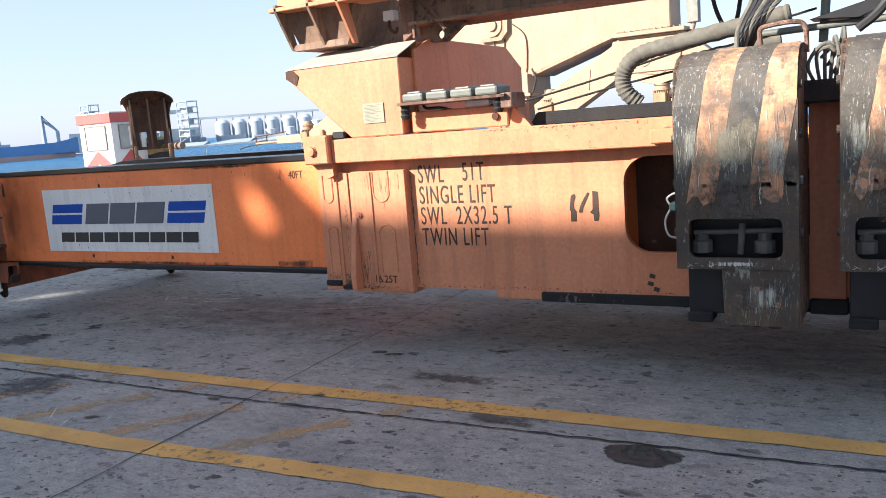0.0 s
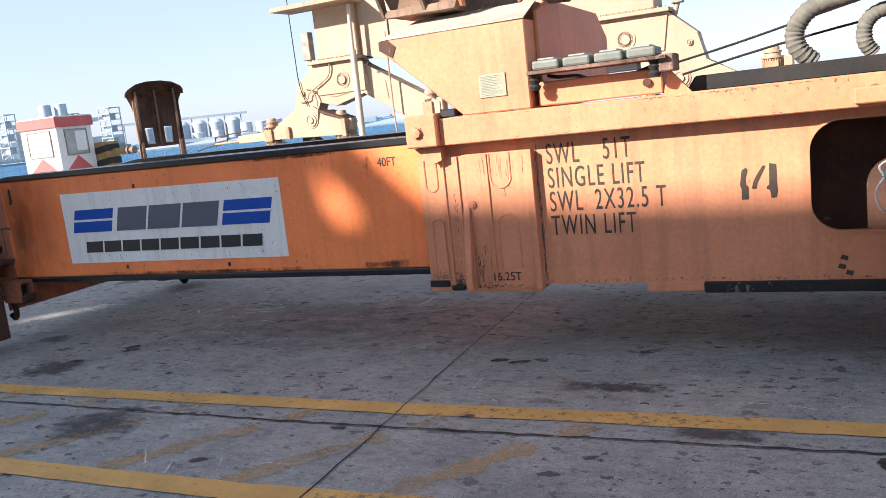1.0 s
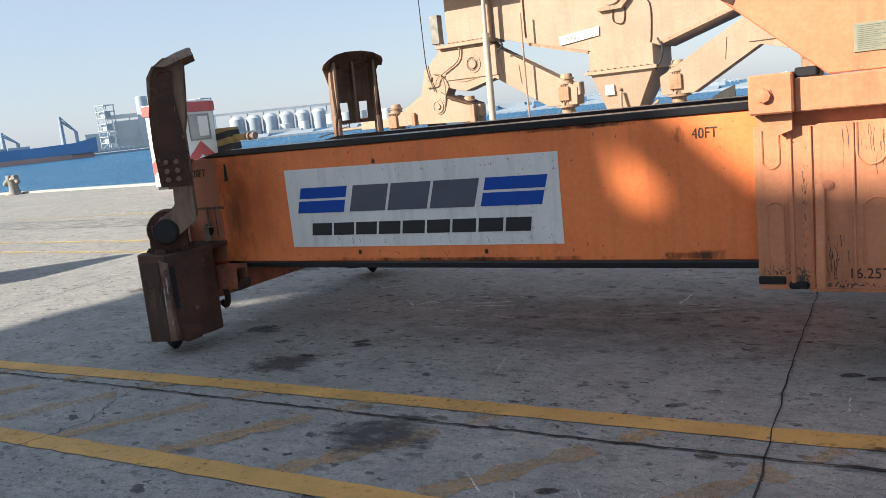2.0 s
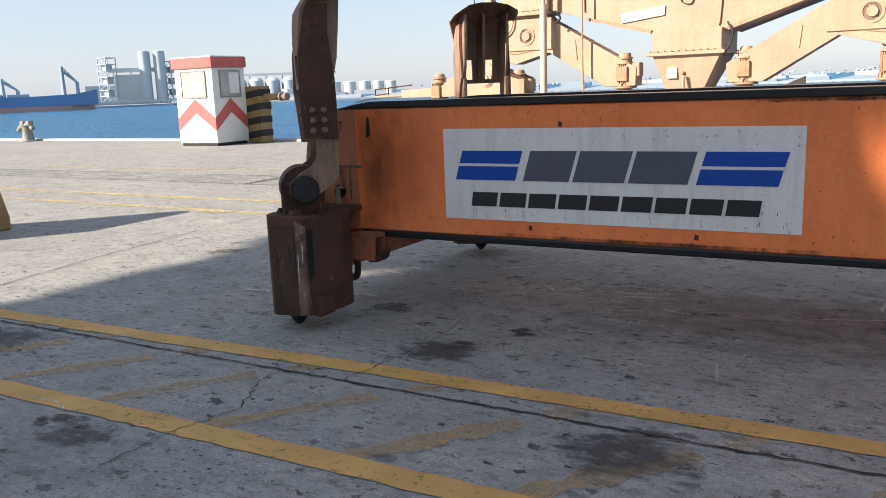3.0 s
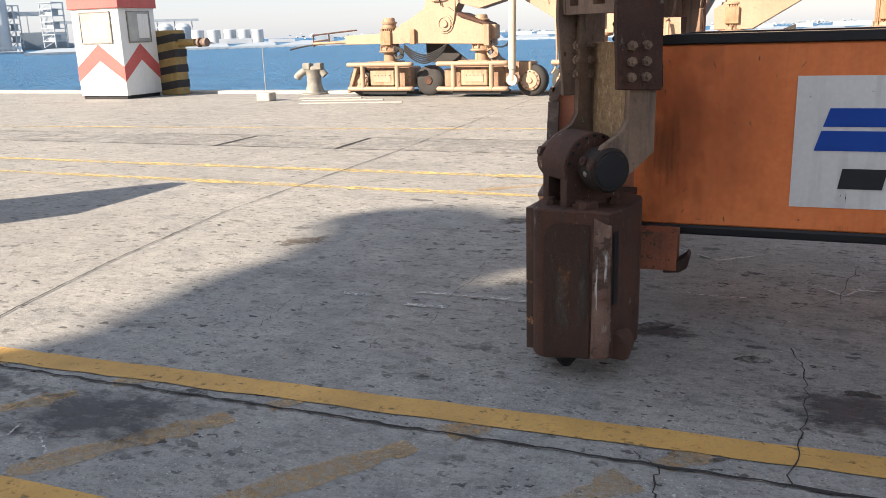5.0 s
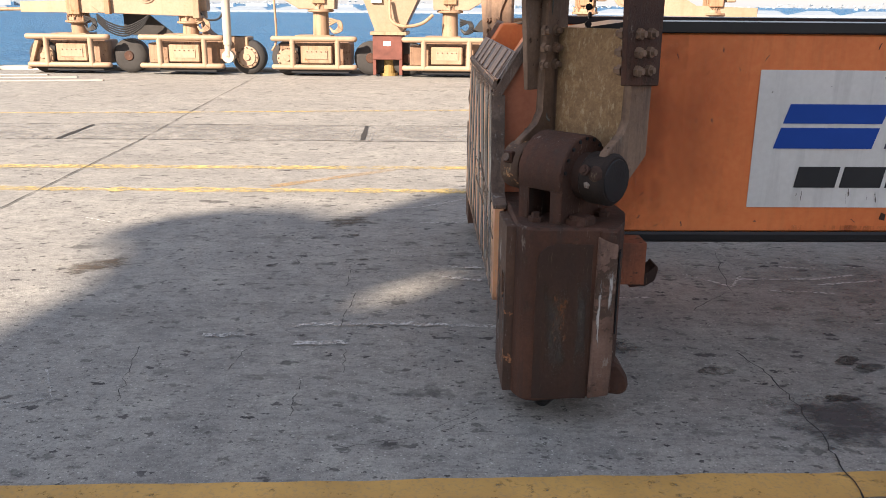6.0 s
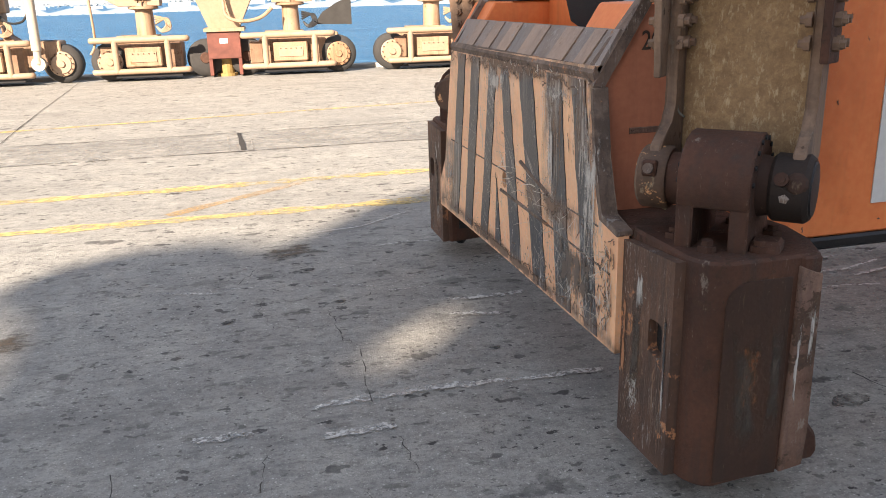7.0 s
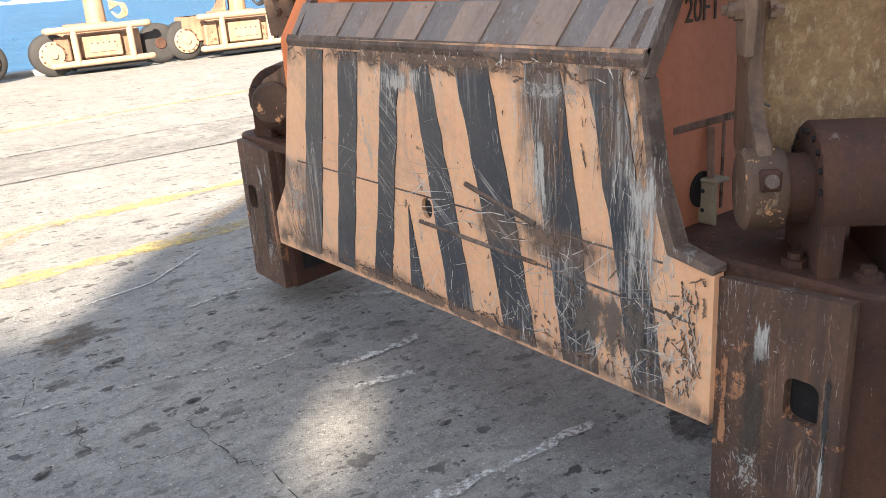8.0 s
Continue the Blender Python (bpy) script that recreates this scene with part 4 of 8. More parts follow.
CASTER_EDGE = [(-17.0, 0), (0.0, 0), (0.0, 11.1), (-8.8, 11.1), (-9.7, 11.0), (-11.3, 11.02), (-11.87, 11.07), (-12.16, 11.34), (-12.40, 11.56), (-12.61, 11.42), (-12.52, 11.25), (-12.35, 11.08), (-12.37, 11.02), (-12.55, 11.00), (-12.61, 11.15), (-12.645, 11.38), (-12.75, 12.5), (-17.6, 12.55), (-17.98, 12.15), (-18.0, 11.74), (-18.12, 11.68), (-18.35, 11.80), (-18.7, 11.84), (-18.98, 11.78), (-19.14, 11.6), (-19.0, 11.36), (-18.74, 11.26), (-18.45, 11.07), (-18.17, 10.84), (-17.97, 10.66), (-17.86, 10.47), (-17.53, 10.15), (-17.06, 9.76)]
CASTER_GAP = [(-16.75, 10.70), (-16.45, 10.62), (-16.42, 10.93), (-16.65, 10.96)]
pierced(bm, CASTER_EDGE, CASTER_GAP, "y", -10.12, -10.0)
lone("shade_caster", bm, CASTER_WHITE, "unseen plain wall added to cast the shade on the quay", "wall", kind="structure")

# ---- the container spreader ----
spreader = thing("container_spreader", pose(0, 6.0, 0), "orange telescopic container spreader hanging just over the quay", "spreader")
for y0, y1 in ((6.49, 6.76), (5.25, 5.52)):
    bm = B()
    prism(bm, [(-3.582, 0.50), (1.2, 0.50), (1.2, 1.195), (-3.47, 1.195), (-3.582, 1.02)], "y", y0, y1, 0.006)
    beam = part("extension_beam", bm, ORANGE, spreader, "orange painted telescopic box beam")
    bm = B()
    prism(bm, [(-3.40, 1.195), (0.1, 1.195), (0.1, 1.233), (-3.16, 1.233), (-3.30, 1.213)], "y", y0 - 0.012, y1 + 0.012, 0.005)
    part("top_wear_strip", bm, STRIP, beam, "greasy black wear strip")
    bm = B()
    box(bm, -3.26, 0.1, y0 - 0.012, y1 + 0.012, 0.462, 0.50, 0.008)
    part("bottom_wear_strip", bm, STRIP, beam, "greasy black wear strip")
front = beam
part("end_panel", prism(B(), [(-3.581, 0.51), (-3.27, 0.51), (-3.27, 1.19), (-3.475, 1.19), (-3.581, 1.02)], "y", 5.245, 5.25), DUSTY_ORANGE, front, "dusty faded orange end panel")
# sticker on the beam
sign = part("logo_sticker", prism(B(), [(-2.69, 0.592), (-0.88, 0.592), (-0.878, 1.074), (-2.692, 1.076)], "y", 5.2465, 5.25), DECAL_WHITE, spreader, "weathered white sticker with blue bars and dark blocks")


def slant(x0, x1, z0, z1, lean=0.045):
    return [(x0, z0), (x1, z0), (x1 + lean, z1), (x0 + lean, z1)]


for x0, x1 in ((-2.62, -2.27), (-1.345, -0.985)):
    for z0, z1 in ((0.805, 0.878), (0.893, 0.96)):
        part("blue_bar", prism(B(), slant(x0 + (z0 - 0.805) * 0.28, x1 + (z0 - 0.805) * 0.28, z0, z1, 0.02), "y", 5.2435, 5.2465), DECAL_BLUE, sign, "blue bar")
for x0, x1 in ((-2.225, -1.975), (-1.955, -1.69), (-1.67, -1.385)):
    part("slate_block", prism(B(), slant(x0, x1, 0.805, 0.96), "y", 5.2435, 5.2465), DECAL_GREY, sign, "slate grey block")
for k in range(9):
    x0 = -2.53 + k * 0.165
    part("black_block", prism(B(), slant(x0, x0 + 0.148, 0.665, 0.74, 0.012), "y", 5.2435, 5.2465), DECAL_BLACK, sign, "black block")
letters("stencil_text", "40FT", -0.2, 5.2485, 1.085, 0.05, STENCIL, spreader, 0.8, label="stencilled length mark")
letters("stencil_text", "20FT", -3.475, 5.2435, 1.075, 0.05, STENCIL, spreader, 0.8, label="stencilled length mark")
for x, z, r in ((-3.2, 1.08, 0.035),):
    part("paint_chip", prism(B(), [(x, z - 0.05), (x + 0.03, z - 0.04), (x + 0.025, z + 0.06), (x + 0.012, z + 0.07)], "y", 5.247, 5.25), BLACK_STEEL, spreader, "black chipped patch")
for x, z in ((-2.03, 1.085), (-1.35, 0.545), (-2.2, 0.548)):
    part("paint_chip", prism(B(), [(x, z), (x + 0.02, z - 0.005), (x + 0.022, z + 0.018), (x + 0.006, z + 0.025)], "y", 5.247, 5.25), RUST, spreader)

strokes("paint_fleck", spreader, "y", 5.2488, ((-1.7, 1.12, 1.0, 0.05, 40, 90, 40, 0.02, 0.006), (-1.5, 0.55, 1.1, 0.03, 50, 90, 50, 0.015, 0.005), (-0.5, 0.85, 0.3, 0.2, 25, 90, 60, 0.012, 0.005), (-3.1, 0.85, 0.12, 0.25, 25, 90, 40, 0.02, 0.005)), MARK_GRIME, 70, lambda u, v: -3.33 < u < 0.07 and 0.505 < v < 1.19 and not (-2.72 < u < -0.85 and 0.57 < v < 1.1))
strokes("sticker_fleck", sign, "y", 5.2432, ((-1.05, 0.85, 0.06, 0.15, 60, 90, 50, 0.01, 0.004), (-1.8, 1.03, 0.6, 0.03, 40, 90, 50, 0.012, 0.004), (-1.8, 0.62, 0.6, 0.02, 60, 90, 10, 0.03, 0.003)), MARK_GRIME, 71, lambda u, v: -2.67 < u < -0.9 and 0.6 < v < 1.065)
# end beam with stripes
XE = -3.612
FACE = [(5.06, 0.305), (5.9, 0.30), (6.90, 0.285), (6.90, 0.40), (6.80, 0.52), (6.70, 0.85), (6.645, 1.03), (5.235, 1.04), (5.235, 0.97), (5.205, 0.80), (5.16, 0.66), (5.06, 0.63)]
ring = [(5.965 + 0.024 * math.cos(a), 0.592 + 0.03 * math.sin(a)) for a in (2 * math.pi * i / 14 for i in range(14))]
end = part("end_plate", pierced(B(), FACE, ring, "x", XE, XE + 0.03), STRIPE_ORANGE, spreader, "scratched orange end plate with black warning stripes")
# Black disc set in the hole paints the shade inside it.
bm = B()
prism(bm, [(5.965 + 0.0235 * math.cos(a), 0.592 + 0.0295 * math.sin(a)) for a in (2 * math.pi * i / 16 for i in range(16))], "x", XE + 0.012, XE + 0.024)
part("hole_shade_plate", bm, BLACK_STEEL, end)
part("inner_web", box(B(), XE + 0.17, XE + 0.19, 5.26, 6.74, 0.25, 0.46, 0.003), BRACKET_PAINT, end, "dusty orange inner web")
STRIPES = [((6.53, 6.43), (6.70, 6.59)), ((6.34, 6.24), (6.48, 6.38)), ((6.12, 6.04), (6.26, 6.17)), ((5.99, 5.92), (5.89, 5.78)),
           ((5.81, 5.685), (5.66, 5.55)), ((5.56, 5.455), (5.46, 5.35)), ((5.375, 5.285), (5.25, 5.165))]
rnd = random.Random(31)


def ragged(p, q, n=9, jag=0.004):
    """Points along an edge, a little uneven, without the end point."""
    return [(p[0] + (q[0] - p[0]) * k / n + (rnd.uniform(-jag, jag) if k else 0), p[1] + (q[1] - p[1]) * k / n) for k in range(n)]


for (a, b), (c, d) in STRIPES:
    pts = ragged((c, 0.312), (d, 0.312), 4, 0.0) + ragged((d, 0.312), (b, 1.0), 14) + ragged((b, 1.0), (a, 1.0), 4, 0.0) + ragged((a, 1.0), (c, 0.312), 14)
    part("black_stripe", prism(B(), pts, "x", XE - 0.003, XE), STRIPE_BLACK, end, "scratched black painted stripe")
part("black_stripe", prism(B(), [(6.07, 0.321), (6.0, 0.321), (6.05, 0.58)], "x", XE - 0.003, XE), STRIPE_BLACK, end)
# scrapes: clusters (centre, spread, how many, lean, spread of lean, length, width)
MARKS_PALE = ((5.9, 0.70, 0.45, 0.2, 46, 60, 40, 0.14, 0.0014), (5.35, 0.50, 0.15, 0.1, 60, 120, 50, 0.09, 0.0018), (5.53, 0.78, 0.03, 0.15, 60, 91, 3, 0.2, 0.0014), (5.27, 0.72, 0.04, 0.15, 46, 93, 8, 0.1, 0.0018), (5.9, 0.985, 0.4, 0.012, 60, 90, 30, 0.03, 0.003),
              (6.7, 0.45, 0.06, 0.08, 40, 95, 25, 0.05, 0.002), (5.6, 0.35, 0.4, 0.02, 70, 90, 50, 0.015, 0.004), (6.15, 0.6, 0.2, 0.15, 24, 20, 30, 0.12, 0.0013))
MARKS_BROWN = ((5.9, 0.995, 0.42, 0.015, 120, 0, 30, 0.05, 0.008), (5.475, 0.84, 0.025, 0.12, 40, 92, 5, 0.10, 0.006), (5.30, 0.90, 0.05, 0.06, 30, 90, 20, 0.05, 0.005), (5.95, 0.335, 0.5, 0.008, 160, 0, 15, 0.04, 0.005),
               (5.5, 0.59, 0.15, 0.025, 40, 170, 40, 0.03, 0.005), (5.10, 0.47, 0.012, 0.1, 60, 90, 20, 0.025, 0.005), (5.45, 0.37, 0.3, 0.03, 120, 90, 50, 0.016, 0.007), (5.15, 0.45, 0.06, 0.1, 70, 95, 30, 0.04, 0.008), (5.4, 0.34, 0.3, 0.02, 90, 60, 60, 0.03, 0.007), (6.72, 0.45, 0.04, 0.09, 40, 90, 20, 0.05, 0.006), (5.9, 0.65, 0.4, 0.2, 50, 90, 50, 0.012, 0.005))


def within(u, v):
    return 0.32 < v < 1.02 and (5.07 if v < 0.62 else 5.14 + 0.2 * (v - 0.62)) < u < 6.84 - 0.3 * (v - 0.32)


strokes("grime_mark", end, "x", XE - 0.0032, MARKS_BROWN, MARK_BROWN, 5, within)
strokes("scrape_mark", end, "x", XE - 0.0039, MARKS_PALE, MARK_PALE, 6, within)
MARKS_WHITE = ((5.25, 0.78, 0.03, 0.1, 26, 95, 10, 0.07, 0.003), (5.22, 0.47, 0.09, 0.07, 40, 140, 45, 0.10, 0.0022), (5.44, 0.48, 0.07, 0.07, 36, 60, 60, 0.09, 0.0022), (6.05, 0.85, 0.05, 0.1, 18, 95, 10, 0.14, 0.002), (5.8, 0.62, 0.15, 0.04, 18, 160, 15, 0.12, 0.003),
               (6.75, 0.43, 0.05, 0.07, 36, 5, 20, 0.05, 0.0022), (5.9, 0.72, 0.4, 0.15, 16, 130, 40, 0.3, 0.0016), (5.75, 1.0, 0.3, 0.01, 50, 90, 30, 0.02, 0.005), (5.12, 0.42, 0.02, 0.1, 40, 90, 20, 0.04, 0.003), (5.3, 0.42, 0.16, 0.07, 70, 100, 70, 0.06, 0.003), (5.6, 0.40, 0.12, 0.05, 40, 70, 60, 0.05, 0.0026), (5.2, 0.6, 0.05, 0.12, 40, 95, 30, 0.06, 0.0025), (6.1, 0.42, 0.3, 0.06, 40, 80, 60, 0.05, 0.002))
strokes("scrape_mark", end, "x", XE - 0.0046, MARKS_WHITE, MARK_WHITE, 9, within)
# rubbed and soiled patches
for k, (y0, y1, z0, z1, mat, turn) in enumerate(((5.2, 6.66, 0.955, 1.03, RUB_BROWN, 0), (5.22, 5.75, 0.89, 1.0, RUB_CROSS, 0), (5.8, 6.3, 0.86, 1.0, RUB_PALE, 0), (5.46, 5.58, 0.52, 0.99, RUB_PALE, 0), (5.12, 5.33, 0.40, 1.0, RUB_PALE, 0),
                                                 (5.02, 5.62, 0.29, 0.62, RUB_SCUFF, 0), (5.3, 5.68, 0.56, 0.66, RUB_BROWN, -8), (6.56, 6.86, 0.33, 0.64, RUB_CROSS, 0), (5.0, 6.9, 0.29, 0.36, RUB_BROWN, 0))):
    patch("rubbed_patch", end, "x", XE - 0.0048 - 0.0002 * k, y0, y1, z0, z1, mat, "rubbed and soiled paint", turn)
# weld ridges and rubbing bars across the face
for (ya, za), (yb, zb), r in (((5.18, 0.625), (6.68, 0.625), 0.0025), ((5.10, 0.515), (5.54, 0.535), 0.003), ((5.54, 0.535), (6.0, 0.548), 0.006), ((5.54, 0.632), (5.79, 0.689), 0.007)):
    part("weld_ridge", rod(B(), (XE - 0.001, ya, za), (XE - 0.001, yb, zb), r, r, 8), GREY_EDGE, end, "rubbed grey weld ridge")
# sloped top flange, cheeks and the recess behind
bm = B()
prism(bm, [(XE, 1.015), (XE + 0.012, 1.015), (XE + 0.085, 1.125), (XE + 0.07, 1.13)], "y", 5.235, 6.645)
flange = part("top_flange", bm, FLANGE, spreader, "worn grey sloped flange with faint stripes")
for a, b in ((6.46, 6.37), (6.26, 6.17), (6.08, 5.98), (5.86, 5.73), (5.60, 5.48), (5.4, 5.33)):
    bm = B()
    vs = [bm.verts.new(p) for p in ((XE - 0.004, a, 1.02), (XE - 0.004, b, 1.02), (XE + 0.064, b - 0.03, 1.128), (XE + 0.064, a - 0.03, 1.128))]
    bm.faces.new(vs)
    r = bmesh.ops.extrude_face_region(bm, geom=bm.faces[:])
    for v in r["geom"]:
        if isinstance(v, bmesh.types.BMVert):
            v.co += Vector((0.004, 0, -0.002))
    part("faded_stripe", bm, FADED, flange)
bm = B()
prism(bm, [(XE, 1.005), (XE - 0.005, 1.022), (XE + 0.004, 1.04), (XE + 0.02, 1.01)], "y", 5.23, 6.65)
part("weld_seam", bm, GREY_EDGE, flange)
for sg, y0 in ((1, 5.228), (-1, 6.652)):
    bm = B()
    fr = [(y0, 0.99, XE - 0.003), (y0 + sg * 0.03, 1.0, XE - 0.003), (y0 + sg * 0.05, 1.045, XE + 0.01), (y0 + sg * 0.04, 1.20, XE + 0.125), (y0, 1.21, XE + 0.13)]
    a = [bm.verts.new((x, y, z)) for y, z, x in fr]
    b = [bm.verts.new((x + 0.03, y, z - 0.008)) for y, z, x in fr]
    bm.faces.new(a)
    bm.faces.new(b[::-1])
    for i in range(5):
        bm.faces.new((a[i], a[(i + 1) % 5], b[(i + 1) % 5], b[i]))
    part("cheek_flange", bm, GREY_EDGE, spreader, "worn grey brown cheek flange")
part("grease_patch", prism(B(), [(5.6, 1.2), (5.64, 1.10), (5.8, 1.06), (6.05, 1.07), (6.25, 1.12), (6.3, 1.2)], "x", -3.248, -3.24), GREASE, spreader, "black grease patch")
bm = B()
prism(bm, [(5.228, 0.985), (5.244, 0.985), (5.214, 0.79), (5.168, 0.645), (5.06, 0.626), (5.06, 0.642), (5.15, 0.662), (5.20, 0.80)], "x", XE - 0.005, XE + 0.04, 0.002)
part("end_rim", bm, GREY_EDGE, spreader, "rusted rim of the end plate")
bm = B()
box(bm, -3.24, -3.21, 5.52, 6.49, 0.50, 1.2)
box(bm, -3.582, -3.21, 5.52, 6.49, 0.40, 0.42)
part("recess_plate", bm, ORANGE, spreader, "orange inner plate")
bm = B()
box(bm, -3.5, -3.24, 5.243, 5.25, 0.855, 0.872, 0.002)
box(bm, -3.33, -3.318, 5.243, 5.25, 0.66, 0.86, 0.002)
part("seam_bar", bm, RUST_RED, spreader)
# Proud black disc paints the shade of a cable hole.
bm = B()
turned(bm, (-3.40, 5.253, 0.72), (0, -1, 0), [(0, 0.04), (0.012, 0.04)], 18)
part("cable_port", bm, BLACK_STEEL, spreader, "black disc standing for a shaded cable hole")
bm = B()
box(bm, -3.405, -3.398, 5.203, 5.25, 0.645, 0.738, 0.002)
box(bm, -3.408, -3.36, 5.20, 5.25, 0.738, 0.746, 0.002)
drilled = part("bracket", bm, DRAB, spreader, "drab drilled angle bracket")
# Two black discs stand for the dark insides of the drilled holes.
for z in (0.675, 0.718):
    part("bolt_hole", turned(B(), (-3.4049, 5.236, z), (-1, 0, 0), [(0, 0.005), (0.0006, 0.005), (0.0006, 0.0)], 10), BLACK_STEEL, drilled)
part("conduit", rod(B(), (-3.385, 5.232, 0.742), (-3.385, 5.236, 0.853), 0.008, None, 10), RUST_RED, spreader, "rusted brown conduit")


# corner legs, pivots and flippers, drawn for the near corner and mirrored over the spreader's centre line
PIVOT = Vector((-3.375, 4.97, 0))


def both(name, make, material, label="", smooth=False, parent=None, turn=0.0):
    out = []
    for side in (0, 1):
        bm = make(B())
        if turn:
            bm.transform(Matrix.Translation(PIVOT + Vector((-0.045, -0.06, 0))) @ pose(0, 0, 0, 0, 0, turn) @ Matrix.Translation(-PIVOT))
        if side:
            bm.transform(Matrix.Translation((0, 12.0, 0)) @ Matrix.Diagonal((1, -1, 1, 1)))
        out.append(part(name, bm, material, parent[side] if parent else spreader, label, smooth=smooth))
    return out


LX = -3.592
LEG = [(LX + 0.022, 5.06), (LX + 0.022, 4.812), (LX + 0.028, 4.782), (LX + 0.044, 4.752), (LX + 0.064, 4.736), (LX + 0.088, 4.730), (-3.278, 4.730), (-3.264, 4.742), (-3.230, 4.83), (-3.20, 4.95), (-3.21, 5.06), (-3.24, 5.08), (LX + 0.03, 5.08)]


def leg_body(bm):
    prism(bm, LEG, "z", 0.084, 0.648, 0.007)
    for v in bm.verts:
        if v.co.z < 0.2 and v.co.x > -3.3:
            v.co.z += 0.02
    return bm


legs = both("corner_leg", leg_body, RUST, "brown rusted steel corner leg with a twistlock")
both("leg_end_plate", lambda bm: pierced(bm, [(4.806, 0.088), (5.06, 0.085), (5.06, 0.62), (4.806, 0.635)], round_rect(4.848, 4.915, 0.375, 0.465, 0.02, 3), "x", LX - 0.004, LX + 0.024), LEG_END, "scraped end plate with a square hole", parent=legs)
# Black sheet behind the square hole paints in its dark depth.
both("hole_shade_plate", lambda bm: box(bm, LX + 0.0215, LX + 0.0235, 4.84, 4.93, 0.36, 0.48), GREASE, parent=legs)
both("wear_strip", lambda bm: prism(bm, [(-3.336, 0.10), (-3.272, 0.11), (-3.268, 0.20), (-3.27, 0.60), (-3.33, 0.625)], "y", 4.720, 4.745, 0.003), RUST_RED, "red brown flaking rust strip", parent=legs)
both("strip_tip", lambda bm: box(bm, -3.325, -3.272, 4.722, 4.75, 0.60, 0.645, 0.006), RUST, parent=legs)
# Raised black sliver paints the shade of a gap that is not cut.
both("slot_shade_strip", lambda bm: prism(bm, [(-3.2625, 4.7385), (-3.2585, 4.7385), (-3.2505, 4.770), (-3.2535, 4.773)], "z", 0.31, 0.575), BLACK_STEEL, "black strip standing for the shaded gap beside the wear strip", parent=legs)
both("top_plate", lambda bm: box(bm, LX + 0.02, -3.255, 5.06, 5.25, 0.615, 0.645, 0.004), RUST, parent=legs)
both("guide_foot", lambda bm: prism(bm, [(-3.28, 0.21), (-3.28, 0.098), (-3.215, 0.092), (-3.198, 0.115), (-3.205, 0.16), (-3.235, 0.20)], "y", 4.755, 4.88, 0.010), RUST, parent=legs)
# Solid black plate on the leg stands for a shaded opening; nothing is cut.
both("opening_shade_plate", lambda bm: box(bm, LX + 0.07, -3.27, 5.075, 5.084, 0.15, 0.27, 0.0), BLACK_STEEL, parent=legs)
both("twistlock", lambda bm: turned(bm, (-3.455, 4.86, 0.012), (0, 0, 1), [(0, 0.018), (0.025, 0.04), (0.045, 0.052), (0.07, 0.05), (0.1, 0.045)], 10), BLACK_STEEL, "dark twistlock cone", parent=legs)
both("wear_streak", lambda bm: prism(bm, [(-3.512, 0.098), (-3.342, 0.098), (-3.344, 0.60)] + arc(-3.455, 0.545, 0.055, 90, 180, 6), "y", 4.7265, 4.7315, 0.0015), DARK_RUST, "dark greasy stripe", parent=legs)


def pivot_plate(x0, x1):
    def make(bm):
        return prism(bm, [(4.86, 0.64), (4.862, 0.76)] + arc(4.975, 0.785, 0.122, 170, 10, 14) + [(5.085, 0.75), (5.09, 0.64)], "x", x0, x1, 0.004)
    return make


def swung(name, make, material, label="", smooth=False, parent=None):
    """As both(), turned by the corner angle of the flippers."""
    return both(name, make, material, label, smooth, parent, -46.0)


